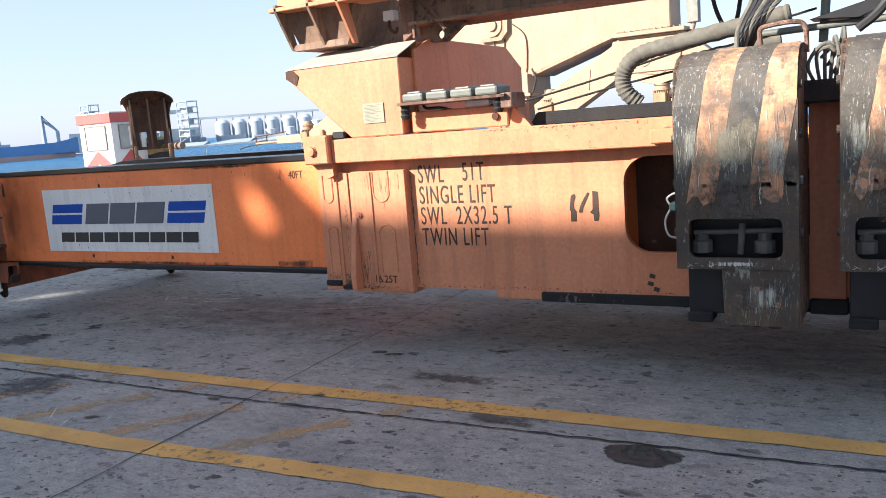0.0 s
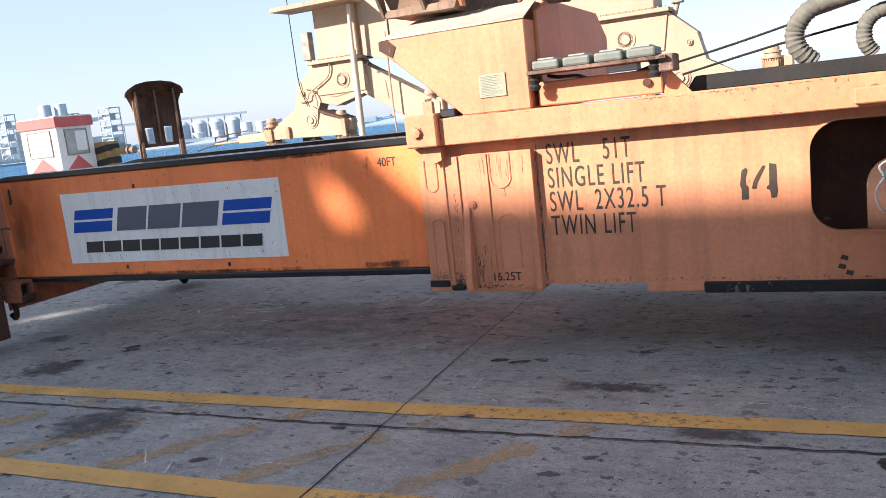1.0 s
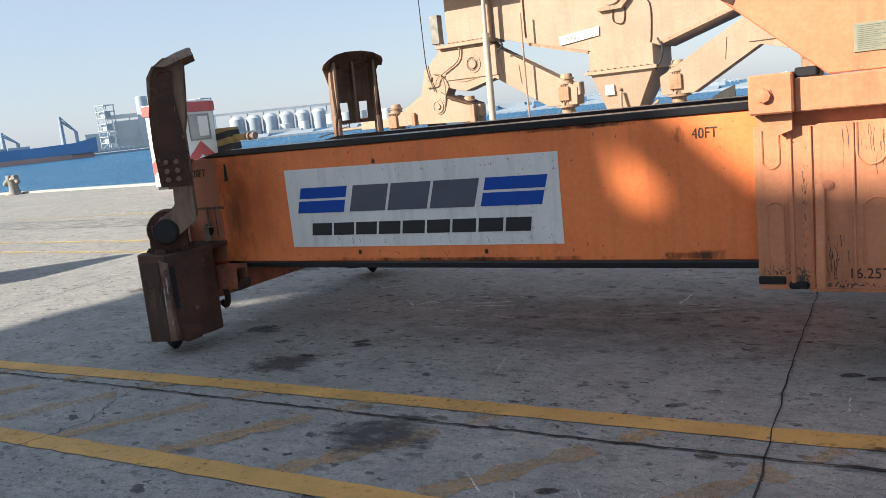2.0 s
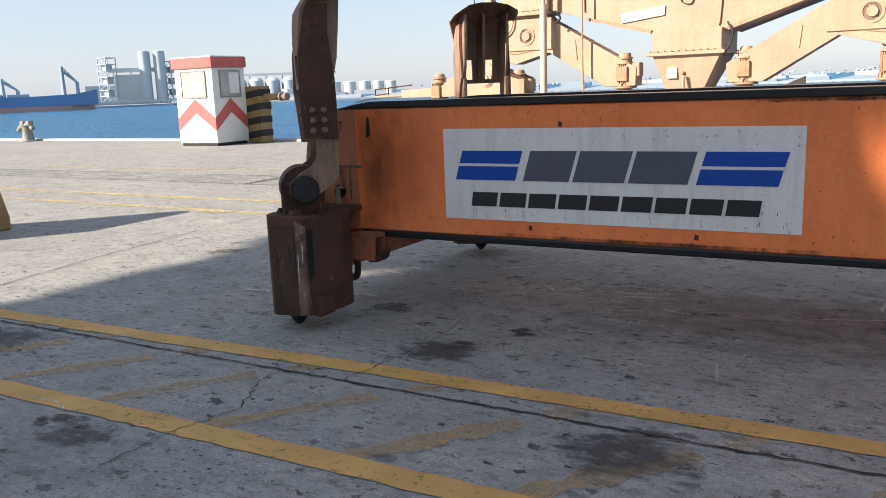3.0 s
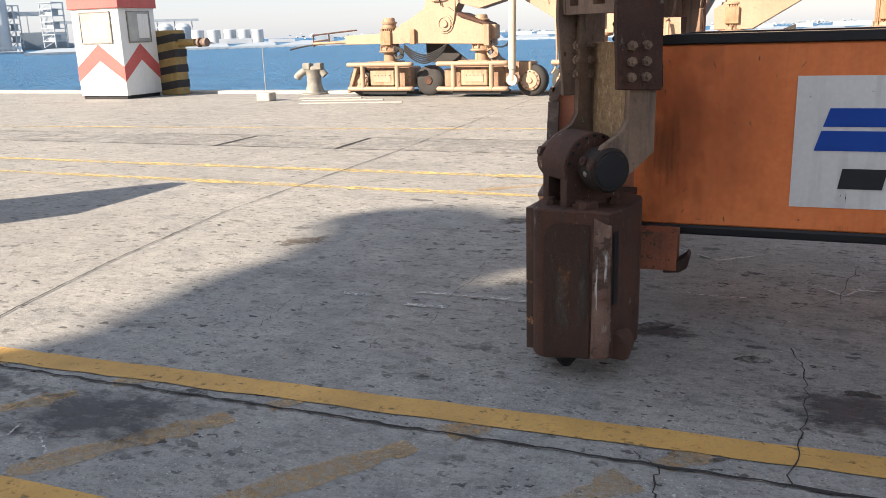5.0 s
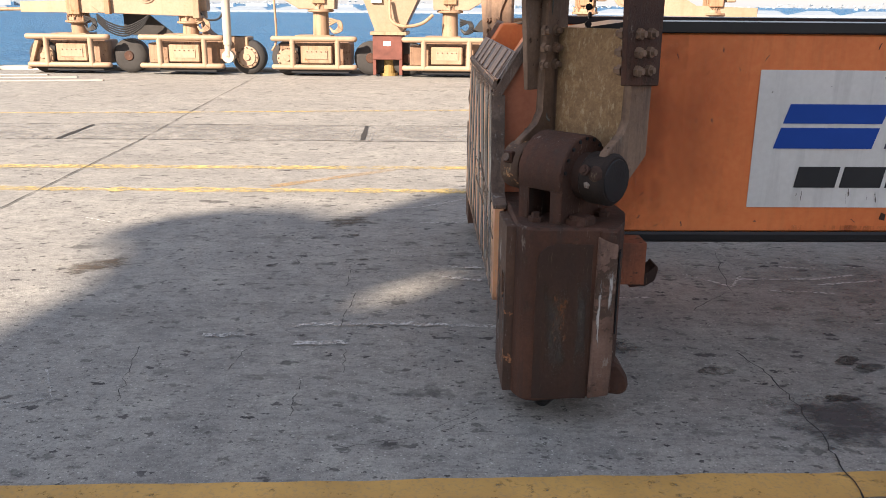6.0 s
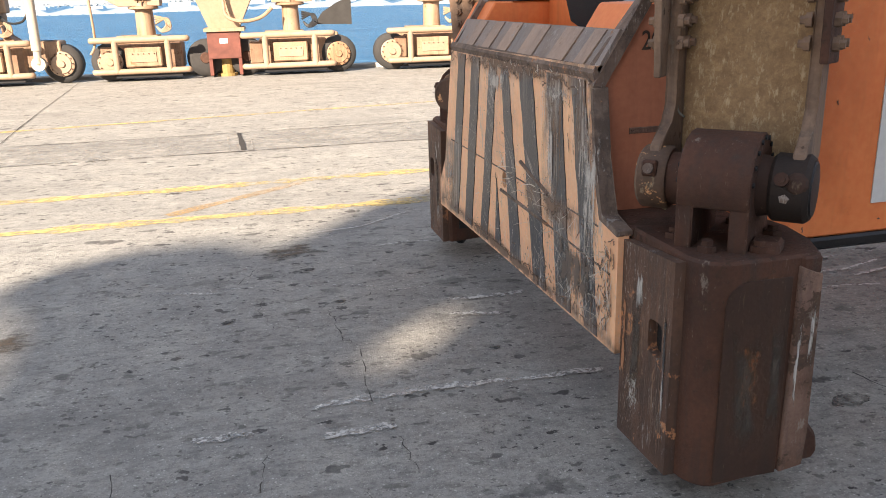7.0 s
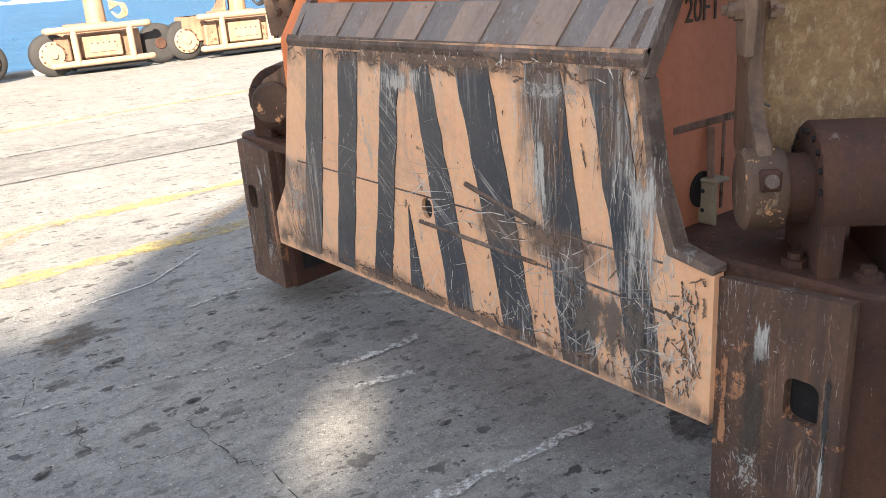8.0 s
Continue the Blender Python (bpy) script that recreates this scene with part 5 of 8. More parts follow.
for leg, sg in zip(legs, (0, 1)):
    flip = (lambda u: 12.0 - u) if sg else (lambda u: u)
    pale = ((4.87, 0.22, 0.02, 0.06, 24, 90, 10, 0.04, 0.002), (4.95, 0.52, 0.05, 0.035, 40, 90, 40, 0.012, 0.003), (4.99, 0.20, 0.04, 0.05, 50, 90, 30, 0.016, 0.0034), (4.87, 0.35, 0.025, 0.14, 40, 90, 4, 0.07, 0.0014), (5.04, 0.35, 0.01, 0.15, 40, 90, 20, 0.012, 0.0028))
    for u0, u1, v0, v1 in ((-3.333, -3.305, 0.12, 0.62), (-3.30, -3.272, 0.3, 0.6)):
        patch("rubbed_patch", leg, "y", flip(4.7195), u0, u1, v0, v1, RUB_PALE, "bare scraped streaks")
    for k, (u0, u1, v0, v1, mat) in enumerate(((-3.515, -3.385, 0.09, 0.58, RUB_GRIME), (-3.40, -3.335, 0.10, 0.60, RUB_GRIME), (-3.53, -3.34, 0.09, 0.64, RUB_FLECK))):
        patch("rubbed_patch", leg, "y", flip(4.7262 - 0.0003 * k), u0, u1, v0, v1, mat, "dark greasy streaks and rust flecks")
    dark = ((4.93, 0.35, 0.08, 0.14, 50, 90, 4, 0.12, 0.004), (4.85, 0.35, 0.02, 0.14, 50, 90, 3, 0.16, 0.006), (5.0, 0.35, 0.04, 0.14, 150, 90, 50, 0.012, 0.006))
    for nm, cl, mt, up in (("grime_mark", dark, MARK_BROWN, 0.0043), ("scrape_mark", pale, MARK_LEG, 0.005)):
        strokes(nm, leg, "x", LX - up, [(flip(c[0]),) + c[1:] for c in cl], mt, 40 + sg, lambda u, v: 4.822 < flip(u) < 5.055 and 0.11 < v < 0.615 and not (4.845 < flip(u) < 4.925 and 0.365 < v < 0.475))
    for k, (y0, y1, z0, z1, mat) in enumerate(((4.82, 4.846, 0.14, 0.62, RUB_BLACK), (4.92, 5.04, 0.11, 0.36, RUB_CROSS), (4.93, 5.0, 0.40, 0.62, RUB_PALE), (5.02, 5.06, 0.11, 0.62, RUB_ORANGE), (4.82, 4.845, 0.11, 0.4, RUB_PALE), (4.93, 5.02, 0.12, 0.60, RUB_GRIME))):
        patch("rubbed_patch", leg, "x", LX - 0.0052 - 0.0002 * k, *sorted((flip(y0), flip(y1))), z0, z1, mat, "worn paint and scrapes")
    strokes("scrape_mark", leg, "y", (4.7285 if not sg else 12.0 - 4.7285), ((-3.285, 0.35, 0.012, 0.14, 60, 92, 20, 0.014, 0.003),), MARK_LEG, 52 + sg, lambda u, v: -3.308 < u < -3.262 and 0.14 < v < 0.59, 1 if sg else -1)
pivots = swung("pivot_housing", pivot_plate(-3.455, -3.415), RUST, "rusted pivot housing of the corner flipper")
swung("pivot_cheek", pivot_plate(-3.333, -3.291), RUST, parent=pivots)
swung("saddle", lambda bm: prism(bm, arc(4.975, 0.785, 0.1225, 200, -20, 22), "x", -3.453, -3.293, 0.004), RUST, "brown rotary actuator housing", parent=pivots)
swung("collar", lambda bm: turned(bm, (-3.455, 4.975, 0.785), (-1, 0, 0), [(0, 0.064), (0.046, 0.064)], 26), RUST, "", True, pivots)
swung("collar", lambda bm: turned(bm, (-3.291, 4.975, 0.785), (1, 0, 0), [(0, 0.072), (0.03, 0.066)], 26), DARK_RUST, "", True, pivots)
hubs = swung("hub", lambda bm: turned(bm, (-3.572, 4.975, 0.785), (1, 0, 0), [(0, 0.03), (0.0, 0.068), (0.008, 0.077), (0.066, 0.078), (0.074, 0.072), (0.074, 0.04)], 28), HUB, "scraped pin hub with bare and orange patches", True, pivots)
swung("hub_recess", lambda bm: box(bm, -3.552, -3.516, 4.893, 4.915, 0.80, 0.838, 0.004), RUST, parent=hubs)
swung("hub_bolt", lambda bm: turned(bm, (-3.534, 4.895, 0.819), (0, -1.0, 0.3), [(0, 0.013), (0.008, 0.013), (0.008, 0.007)], 10), GREY_EDGE, parent=hubs)
dark = swung("hub", lambda bm: turned(bm, (-3.265, 4.975, 0.785), (1, 0, 0), [(0, 0.05), (0, 0.072), (0.008, 0.079), (0.075, 0.079), (0.086, 0.070), (0.087, 0.03)], 28), HUB_DARK, "dark greasy pin hub", True, pivots)
swung("hub_cap", lambda bm: turned(bm, (-3.179, 4.975, 0.785), (1, 0, 0), [(0, 0.064), (0.004, 0.062), (0.005, 0.04)], 26), BLACK_STEEL, "black greasy pin end", parent=dark)
swung("hub_bolt", lambda bm: turned(bm, (-3.235, 4.897, 0.818), (0, -1, 0.35), [(0, 0.016), (0.010, 0.016), (0.010, 0.009), (0.014, 0.009)], 10), RUST, parent=dark)
swung("hub_lump", lambda bm: turned(bm, (-3.205, 4.903, 0.81), (0, -1, 0.2), [(0, 0.026), (0.006, 0.02), (0.009, 0.01)], 9), DARK_RUST, parent=dark)
swung("bare_spot", lambda bm: turned(bm, (-3.228, 4.8965, 0.775), (0, -1, -0.15), [(0, 0.012), (0.0015, 0.010), (0.002, 0.004)], 5), GREY_EDGE, "scraped bare metal", parent=dark)
for bx, by in ((-3.27, 4.90), (-3.27, 5.05), (-3.375, 5.12), (-3.475, 4.93), (-3.375, 4.85)):
    swung("anchor_bolt", lambda bm: turned(bm, (bx, by, 0.645), (0, 0, 1), [(0, 0.024), (0.018, 0.024), (0.018, 0.014), (0.03, 0.014)], 6), RUST, parent=pivots)
swung("foot_block", lambda bm: prism(bm, [(4.885, 0.64), (4.96, 0.64), (4.955, 0.675), (4.895, 0.672)], "x", -3.291, -3.225, 0.008), RUST, parent=pivots)
for k in range(9):
    a = radians(10 + 20 * k)
    swung("drum_bolt", lambda bm: turned(bm, (-3.456, 4.975 + 0.104 * math.cos(a), 0.785 + 0.104 * math.sin(a)), (-1, 0, 0), [(0, 0.006), (0.004, 0.006)], 8), BLACK_STEEL, parent=pivots)
    swung("drum_bolt", lambda bm: turned(bm, (-3.290, 4.975 + 0.104 * math.cos(a), 0.785 + 0.112 * math.sin(a)), (1, 0, 0), [(0, 0.006), (0.004, 0.006)], 8), BLACK_STEEL, parent=pivots)

ARM = [(4.91, 0.80), (4.92, 0.73), (4.99, 0.715), (5.08, 0.775), (5.165, 0.835), (5.17, 1.36), (5.06, 1.36), (5.055, 0.95), (5.03, 0.91), (4.95, 0.87)]
UPPER = [(4.99, 1.06), (5.175, 1.05), (5.17, 1.36), (5.145, 1.60), (5.15, 1.70), (5.155, 1.745), (5.08, 1.74), (5.02, 1.66), (4.985, 1.50), (4.98, 1.30)]
flippers = swung("flipper_arm", lambda bm: prism(bm, ARM, "x", -3.55, -3.522, 0.004), FLIPPER, "dirty brown steel corner flipper raised upright")
swung("side_arm", lambda bm: prism(bm, ARM, "x", -3.225, -3.197, 0.004), FLIPPER, parent=flippers)
swung("upper_arm", lambda bm: prism(bm, UPPER, "x", -3.197, -3.179, 0.003), RUST, parent=flippers)
swung("upper_arm", lambda bm: prism(bm, [(5.005, 1.02), (5.09, 1.02), (5.11, 1.25)] + UPPER[2:], "x", -3.568, -3.55, 0.003), FLIPPER, parent=flippers)
swung("back_plate", lambda bm: box(bm, -3.522, -3.225, 5.12, 5.14, 0.80, 1.215, 0.002), FLAKED, "flaking tan rusted plate", parent=flippers)
for z in (1.10, 1.152, 1.205):
    for yb in (5.04, 5.10):
        for x, sg in ((-3.522, 1), (-3.568, -1), (-3.225, -1), (-3.179, 1)):
            swung("arm_bolt", lambda bm: turned(bm, (x, yb, z), (sg, 0, 0), [(0, 0.017), (0.014, 0.017), (0.014, 0.010), (0.026, 0.010)], 6), FLIPPER, parent=flippers)
ROWS = [(1.315, 0.160, 4.985), (1.345, 0.163, 4.983), (1.49, 0.172, 4.98), (1.56, 0.18, 4.98), (1.64, 0.192, 4.983), (1.715, 0.212, 4.992), (1.775, 0.236, 5.03), (1.825, 0.25, 5.10), (1.86, 0.245, 5.18), (1.885, 0.22, 5.255)]


def guide(bm):
    """The flared guide plate, with two windows low down."""
    frs = (-1.0, -0.68, -0.28, 0.28, 0.68, 1.0)
    grid = [[[bm.verts.new((-3.375 + f * w, y + d + 0.016 * f * f, z - (0.06 * abs(f) ** 3 if z > 1.8 else 0.0))) for f in frs] for d in (0, 0.018)] for z, w, y in ROWS]
    for r, (u, v) in enumerate(zip(grid, grid[1:])):
        for i in range(5):
            if r == 1 and i in (1, 3):
                for e in (i, i + 1):
                    bm.faces.new((u[0][e], u[1][e], v[1][e], v[0][e]))
                bm.faces.new((u[0][i], u[0][i + 1], u[1][i + 1], u[1][i]))
                bm.faces.new((v[0][i], v[0][i + 1], v[1][i + 1], v[1][i]))
                continue
            bm.faces.new((u[0][i], u[0][i + 1], v[0][i + 1], v[0][i]))
            bm.faces.new((u[1][i], v[1][i], v[1][i + 1], u[1][i + 1]))
        for i in (0, 5):
            bm.faces.new((u[0][i], v[0][i], v[1][i], u[1][i]))
    for row in (grid[0], grid[-1]):
        for i in range(5):
            bm.faces.new((row[0][i], row[0][i + 1], row[1][i + 1], row[1][i]))
    return bm


swung("guide_plate", guide, FLIPPER, "flared brown guide plate", True, flippers)
for f in (-0.98, 0.0, 0.98):
    def rib(bm):
        deep = 1.0 if f else 0.55
        edge = [(y + 0.012, z) for z, w, y in ROWS[:8]] + [(4.98 + (u - 4.98) * deep + (1 - deep) * 0.1, z) for u, z in ((5.22, 1.81), (5.215, 1.74), (5.205, 1.62), (5.19, 1.47), (5.165, 1.36), (5.13, 1.315))]
        return prism(bm, edge, "x", -3.375 + f * 0.165 - 0.009, -3.375 + f * 0.165 + 0.009)
    swung("rib", rib, FLIPPER, parent=flippers)
bm = B()
for k in range(7):
    z = 1.33 - k * 0.026
    turned(bm, (-3.33 + 0.004 * (k % 2), 5.08, z), (1, 0, 0) if k % 2 else (0, 1, 0), [(-0.004, 0.011), (0.004, 0.011)], 8)
part("chain", bm, BLACK_STEEL, flippers[0], "short black chain")
bm = B()
hose(bm, [(-3.44, 5.08, 1.36), (-3.45, 5.11, 1.1), (-3.45, 5.09, 0.95), (-3.44, 5.07, 0.92)], 0.003, 6)
part("cable", bm, GREY_HOSE, flippers[0], "thin grey cable")
# scraped open-ended tube under the beam beside the leg, with its torn lip and a hook
bm = pierced(B(), [(5.10, 0.348), (5.215, 0.348), (5.215, 0.497), (5.10, 0.497)], round_rect(5.115, 5.20, 0.365, 0.48, 0.015, 3), "x", -3.25, -3.08)
side = part("side_bracket", bm, BRACKET_PAINT, spreader, "scraped orange square tube beside the leg")
# Black plate added inside the tube stands for the shade in its open end.
part("tube_shade_plate", box(B(), -3.16, -3.15, 5.11, 5.205, 0.36, 0.485), BLACK_STEEL, side)
part("torn_lip", prism(B(), [(-3.13, 0.335), (-3.07, 0.34), (-3.04, 0.36), (-3.03, 0.405), (-3.042, 0.42), (-3.055, 0.395), (-3.08, 0.385), (-3.085, 0.349), (-3.13, 0.348)], "y", 5.105, 5.19, 0.004), DARK_RUST, side, "bent rusted lip")
part("hook", hose(B(), [(-3.27, 5.17, 0.37), (-3.26, 5.18, 0.30), (-3.275, 5.19, 0.235), (-3.31, 5.2, 0.215), (-3.34, 5.2, 0.24)], 0.02, 8), DARK_RUST, side, "rusted hook", smooth=True)
# soiled end of the beam, grease and drips on its face
for k, (x0, x1) in enumerate(((-3.26, -2.72), (-3.265, -2.95))):
    patch("beam_stain", front, "y", 5.2488 - 0.0002 * k, x0, x1, 0.502, 1.193, BEAM_GRIME, "brown grime on orange paint")
for x0, x1, z0, z1, mat in ((-0.36, -0.19, 0.99, 1.235, GREASE_STAIN), (-3.32, -3.0, 0.50, 1.1, DRIP), (-3.24, 0.08, 0.492, 0.535, GREASE_STAIN), (-0.55, 0.09, 0.48, 0.57, GREASE_STAIN), (-1.6, 0.05, 1.165, 1.205, GREASE_STAIN)):
    patch("beam_stain", front, "y", 5.2484 - 0.0002 * (x0 > -0.7), x0, x1, z0, z1, mat, "dark greasy stain on orange paint")

# main frame sleeve
HOLE2 = round_rect(2.02, 2.9, 0.63, 1.125, 0.13, 8)
sleeve = part("sleeve_front", pierced(B(), [(0.1, 0.405), (6.6, 0.405), (6.6, 1.17), (0.1, 1.17)], HOLE2, "y", 5.205, 5.235), PALE_ORANGE, spreader, "faded orange main frame with stencilled load limits")
for y0, y1, x, z0, z1 in ((5.56, 5.60, 0.1, 0.405, 1.17), (6.41, 6.45, 0.1, 0.405, 1.17), (6.78, 6.82, 0.1, 0.405, 1.17), (5.235, 5.56, 0.1, 1.13, 1.165), (6.45, 6.78, 0.1, 1.13, 1.165), (5.235, 5.56, 1.25, 0.41, 0.44)):
    part("inner_web", box(B(), x, 6.6, y0, y1, z0, z1), ORANGE, spreader, "orange inner web of the box beam")
# Unseen plate, added to deepen the shade on the ground under the frame.
part("belly_shade_plate", box(B(), 0.45, 6.6, 5.60, 6.41, 0.43, 0.47), ORANGE, spreader, "unseen orange plate added to shade the ground below")
bm = B()
pierced(bm, round_rect(2.01, 2.91, 0.62, 1.135, 0.135, 8), HOLE2, "y", 5.195, 5.206)
part("hole_rim", bm, PALE_ORANGE, sleeve)
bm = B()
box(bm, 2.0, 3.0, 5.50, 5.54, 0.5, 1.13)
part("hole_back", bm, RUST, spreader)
bm = B()
box(bm, 0.085, 0.235, 5.18, 5.21, 0.40, 1.12, 0.004)
box(bm, 0.235, 0.735, 5.165, 5.21, 0.385, 1.115, 0.006)
collar = part("sleeve_collar", bm, PALE_ORANGE, spreader, "ribbed end collar of the main frame")
for x in (0.32, 0.485):
    part("rib", box(B(), x - 0.006, x + 0.006, 5.156, 5.166, 0.42, 1.11, 0.002), PALE_ORANGE, collar)
part("rib", box(B(), 0.70, 0.735, 5.150, 5.166, 0.39, 1.115, 0.003), PALE_ORANGE, collar)
part("rib", box(B(), 0.225, 0.245, 5.156, 5.19, 0.40, 1.115, 0.003), PALE_ORANGE, collar)


def bead(x0, x1, z0, z1, up):
    """A raised bent bead, open at one end."""
    r = (x1 - x0) / 2
    c = [(x0, z0 if up else z1)]
    c += [(p[0], p[1]) for p in (arc(x0 + r, z1 - r, r, 180, 0, 8) if up else arc(x0 + r, z0 + r, r, 180, 360, 8))]
    c += [(x1, z0 if up else z1)]
    return [(px, 5.165, pz) for px, pz in c]


for x0, x1, z0, z1, up, y in ((0.50, 0.61, 0.93, 1.11, False, 5.165), (0.52, 0.63, 0.50, 0.79, True, 5.165), (0.13, 0.20, 0.47, 0.78, True, 5.18), (0.12, 0.19, 0.93, 1.10, False, 5.18)):
    pts = [(a, y, c) for a, b, c in bead(x0, x1, z0, z1, up)]
    part("pressed_bead", hose(B(), pts, 0.006, 6, 2), PALE_ORANGE, collar)
bm = B()
prism(bm, [(5.165, 0.86), (5.165, 0.40), (5.09, 0.40), (5.085, 0.47), (5.14, 0.80)], "x", 0.335, 0.372, 0.004)
part("gusset", bm, PALE_ORANGE, collar, "triangular lifting gusset")
bm = B()
turned(bm, (0.385, 5.166, 0.85), (0, -1, 0), [(0, 0.022), (0.012, 0.022), (0.012, 0.012), (0.018, 0.012)], 8)
part("bolt", bm, DUSTY_ORANGE, collar)
part("wear_pad", box(B(), 0.085, 0.20, 5.165, 5.5, 0.405, 0.44, 0.004), GREASE, collar, "black wear pad")
part("wear_pad", box(B(), 0.215, 0.30, 5.15, 5.5, 0.385, 0.42, 0.01), GREASE, collar, "black wear pad")
part("foot_plate", box(B(), 0.09, 0.235, 5.17, 5.5, 0.38, 0.405, 0.004), PALE_ORANGE, collar)
part("foot_plate", box(B(), 0.30, 0.72, 5.17, 5.5, 0.372, 0.392, 0.004), PALE_ORANGE, collar)
bm = B()
box(bm, 1.26, 1.535, 5.19, 5.5, 0.36, 0.405, 0.004)
part("skid_pad", bm, PALE_ORANGE, spreader)
bm = B()
box(bm, 1.535, 6.6, 5.185, 5.5, 0.352, 0.405, 0.006)
part("skid_bar", bm, GREASE, spreader, "black greasy skid bar")
for words, x, z in (("SWL", 0.80, 1.04), ("51T", 1.09, 1.045), ("SINGLE LIFT", 0.80, 0.918), ("SWL", 0.80, 0.796), ("2X32.5 T", 1.035, 0.796), ("TWIN LIFT", 0.80, 0.672)):
    letters("stencil_text", words, x - 0.005, 5.2035, z - 0.010, 0.104, STENCIL, spreader, 0.54, label="black stencilled load limit", gap=1.165)
# the number 14, brushed through a broken stencil
for pts in ([(1.729, 0.932), (1.748, 0.943), (1.755, 0.93), (1.744, 0.896), (1.744, 0.865), (1.756, 0.851), (1.755, 0.794), (1.724, 0.794), (1.725, 0.844), (1.719, 0.862), (1.725, 0.906)],
            [(1.821, 0.949), (1.832, 0.945), (1.806, 0.891), (1.793, 0.866), (1.791, 0.842), (1.770, 0.843), (1.775, 0.867), (1.786, 0.893)],
            [(1.849, 0.956), (1.878, 0.951), (1.879, 0.861), (1.881, 0.826), (1.875, 0.796), (1.853, 0.796), (1.849, 0.832), (1.834, 0.839), (1.834, 0.848), (1.846, 0.858)]):
    part("stencil_text", prism(B(), pts[::-1], "y", 5.2022, 5.205), STENCIL, spreader, "black brushed number")
# grime and oil at the foot of the collar, and flecks along rail and frame
strokes("grime_mark", collar, "y", 5.1644, ((0.5, 0.402, 0.12, 0.008, 70, 90, 50, 0.02, 0.008), (0.27, 0.43, 0.015, 0.02, 90, 90, 40, 0.02, 0.009), (0.40, 0.50, 0.03, 0.05, 40, 95, 6, 0.06, 0.004), (0.55, 1.05, 0.08, 0.05, 40, 91, 3, 0.08, 0.003), (0.29, 0.80, 0.006, 0.12, 40, 92, 10, 0.02, 0.004)), MARK_GRIME, 80, lambda u, v: 0.245 < u < 0.70 and 0.391 < v < 1.11 and not (0.45 < u < 0.62 and 0.425 < v < 0.49))
strokes("grime_mark", collar, "y", 5.1794, ((0.15, 0.46, 0.04, 0.012, 60, 90, 40, 0.014, 0.006), (0.225, 0.47, 0.006, 0.04, 40, 90, 20, 0.02, 0.005)), MARK_GRIME, 81, lambda u, v: 0.09 < u < 0.224 and 0.442 < v < 1.1)
strokes("grime_mark", sleeve, "y", 5.2045, ((0.745, 0.75, 0.003, 0.25, 120, 90, 4, 0.05, 0.005), (1.6, 0.417, 0.6, 0.006, 130, 60, 50, 0.012, 0.006), (1.5, 0.8, 0.4, 0.2, 26, 90, 50, 0.006, 0.005)), MARK_GRIME, 82, lambda u, v: 0.738 < u < 2.35 and 0.408 < v < 1.16 and not (1.95 < u and 0.6 < v))
letters("stencil_text", "16.25T", 0.455, 5.1635, 0.437, 0.045, STENCIL, spreader, 0.92, label="black stencilled load limit")
for k, (x, z) in enumerate(((2.12, 0.46), (2.15, 0.43), (2.13, 0.50))):
    part("paint_splash", prism(B(), [(x, z), (x + 0.03, z - 0.008), (x + 0.035, z + 0.012), (x + 0.008, z + 0.02)], "y", 5.202, 5.205), STENCIL, spreader)
# top rail and pin box
bm = B()
prism(bm, [(5.10, 1.175), (5.235, 1.175), (5.235, 1.315), (5.10, 1.315)], "x", 0.27, 2.36, 0.005)
rail = part("top_rail", bm, PALE_ORANGE, spreader, "faded orange top rail")
strokes("grime_mark", rail, "y", 5.0995, ((1.7, 1.308, 0.4, 0.003, 90, 0, 12, 0.02, 0.004), (1.9, 1.30, 0.25, 0.008, 60, 90, 40, 0.012, 0.006), (1.3, 1.25, 0.5, 0.03, 26, 60, 50, 0.009, 0.005), (1.3, 1.183, 0.5, 0.003, 60, 0, 10, 0.02, 0.003)), MARK_GRIME, 83, lambda u, v: 0.28 < u < 2.19 and 1.18 < v < 1.311)
bm = B()
box(bm, 0.09, 0.27, 5.06, 5.25, 1.175, 1.345, 0.008)
pin = part("pin_box", bm, PALE_ORANGE, spreader, "orange pin box with a bolted pin")
bm = B()
turned(bm, (0.155, 5.061, 1.255), (0, -1, 0), [(0, 0.036), (0.006, 0.036), (0.006, 0.030), (0.02, 0.028), (0.022, 0.012)], 8)
part("pin_bolt", bm, PALE_ORANGE, pin)
bm = B()
box(bm, 0.272, 0.36, 5.12, 5.24, 1.318, 1.36, 0.006)
part("slot_block", bm, BLACK_STEEL, pin)
bm = B()
prism(bm, [(0.10, 1.17), (0.255, 1.17), (0.255, 1.10), (0.2, 1.08)], "y", 5.12, 5.2)
part("pin_gusset", bm, PALE_ORANGE, pin)
bm = B()
turned(bm, (2.28, 5.10, 1.24), (0, -1, 0), [(0, 0.03), (0.012, 0.03), (0.012, 0.012)], 10)
part("rail_bolt", bm, RUST_RED, rail)
bm = B()
box(bm, 2.2, 2.42, 5.06, 5.2, 1.19, 1.26, 0.006)
part("rail_lug", bm, PALE_ORANGE, rail)
# raised bracket on the frame
bm = B()
prism(bm, [(-0.04, 1.70), (0.40, 1.318), (0.765, 1.318), (0.765, 1.755), (0.0, 1.762), (-0.04, 1.748)], "y", 5.14, 6.86, 0.006)
hump = part("pivot_bracket", bm, PALE_ORANGE, spreader, "faded orange box bracket standing on the frame")
bm = B()
a = [bm.verts.new(q) for q in ((-0.042, 5.135, 1.75), (0.768, 5.135, 1.757), (0.768, 5.36, 1.852), (0.10, 5.36, 1.845))]
b = [bm.verts.new(v.co + Vector((0, 0, 0.006))) for v in a]
bm.faces.new(a[::-1])
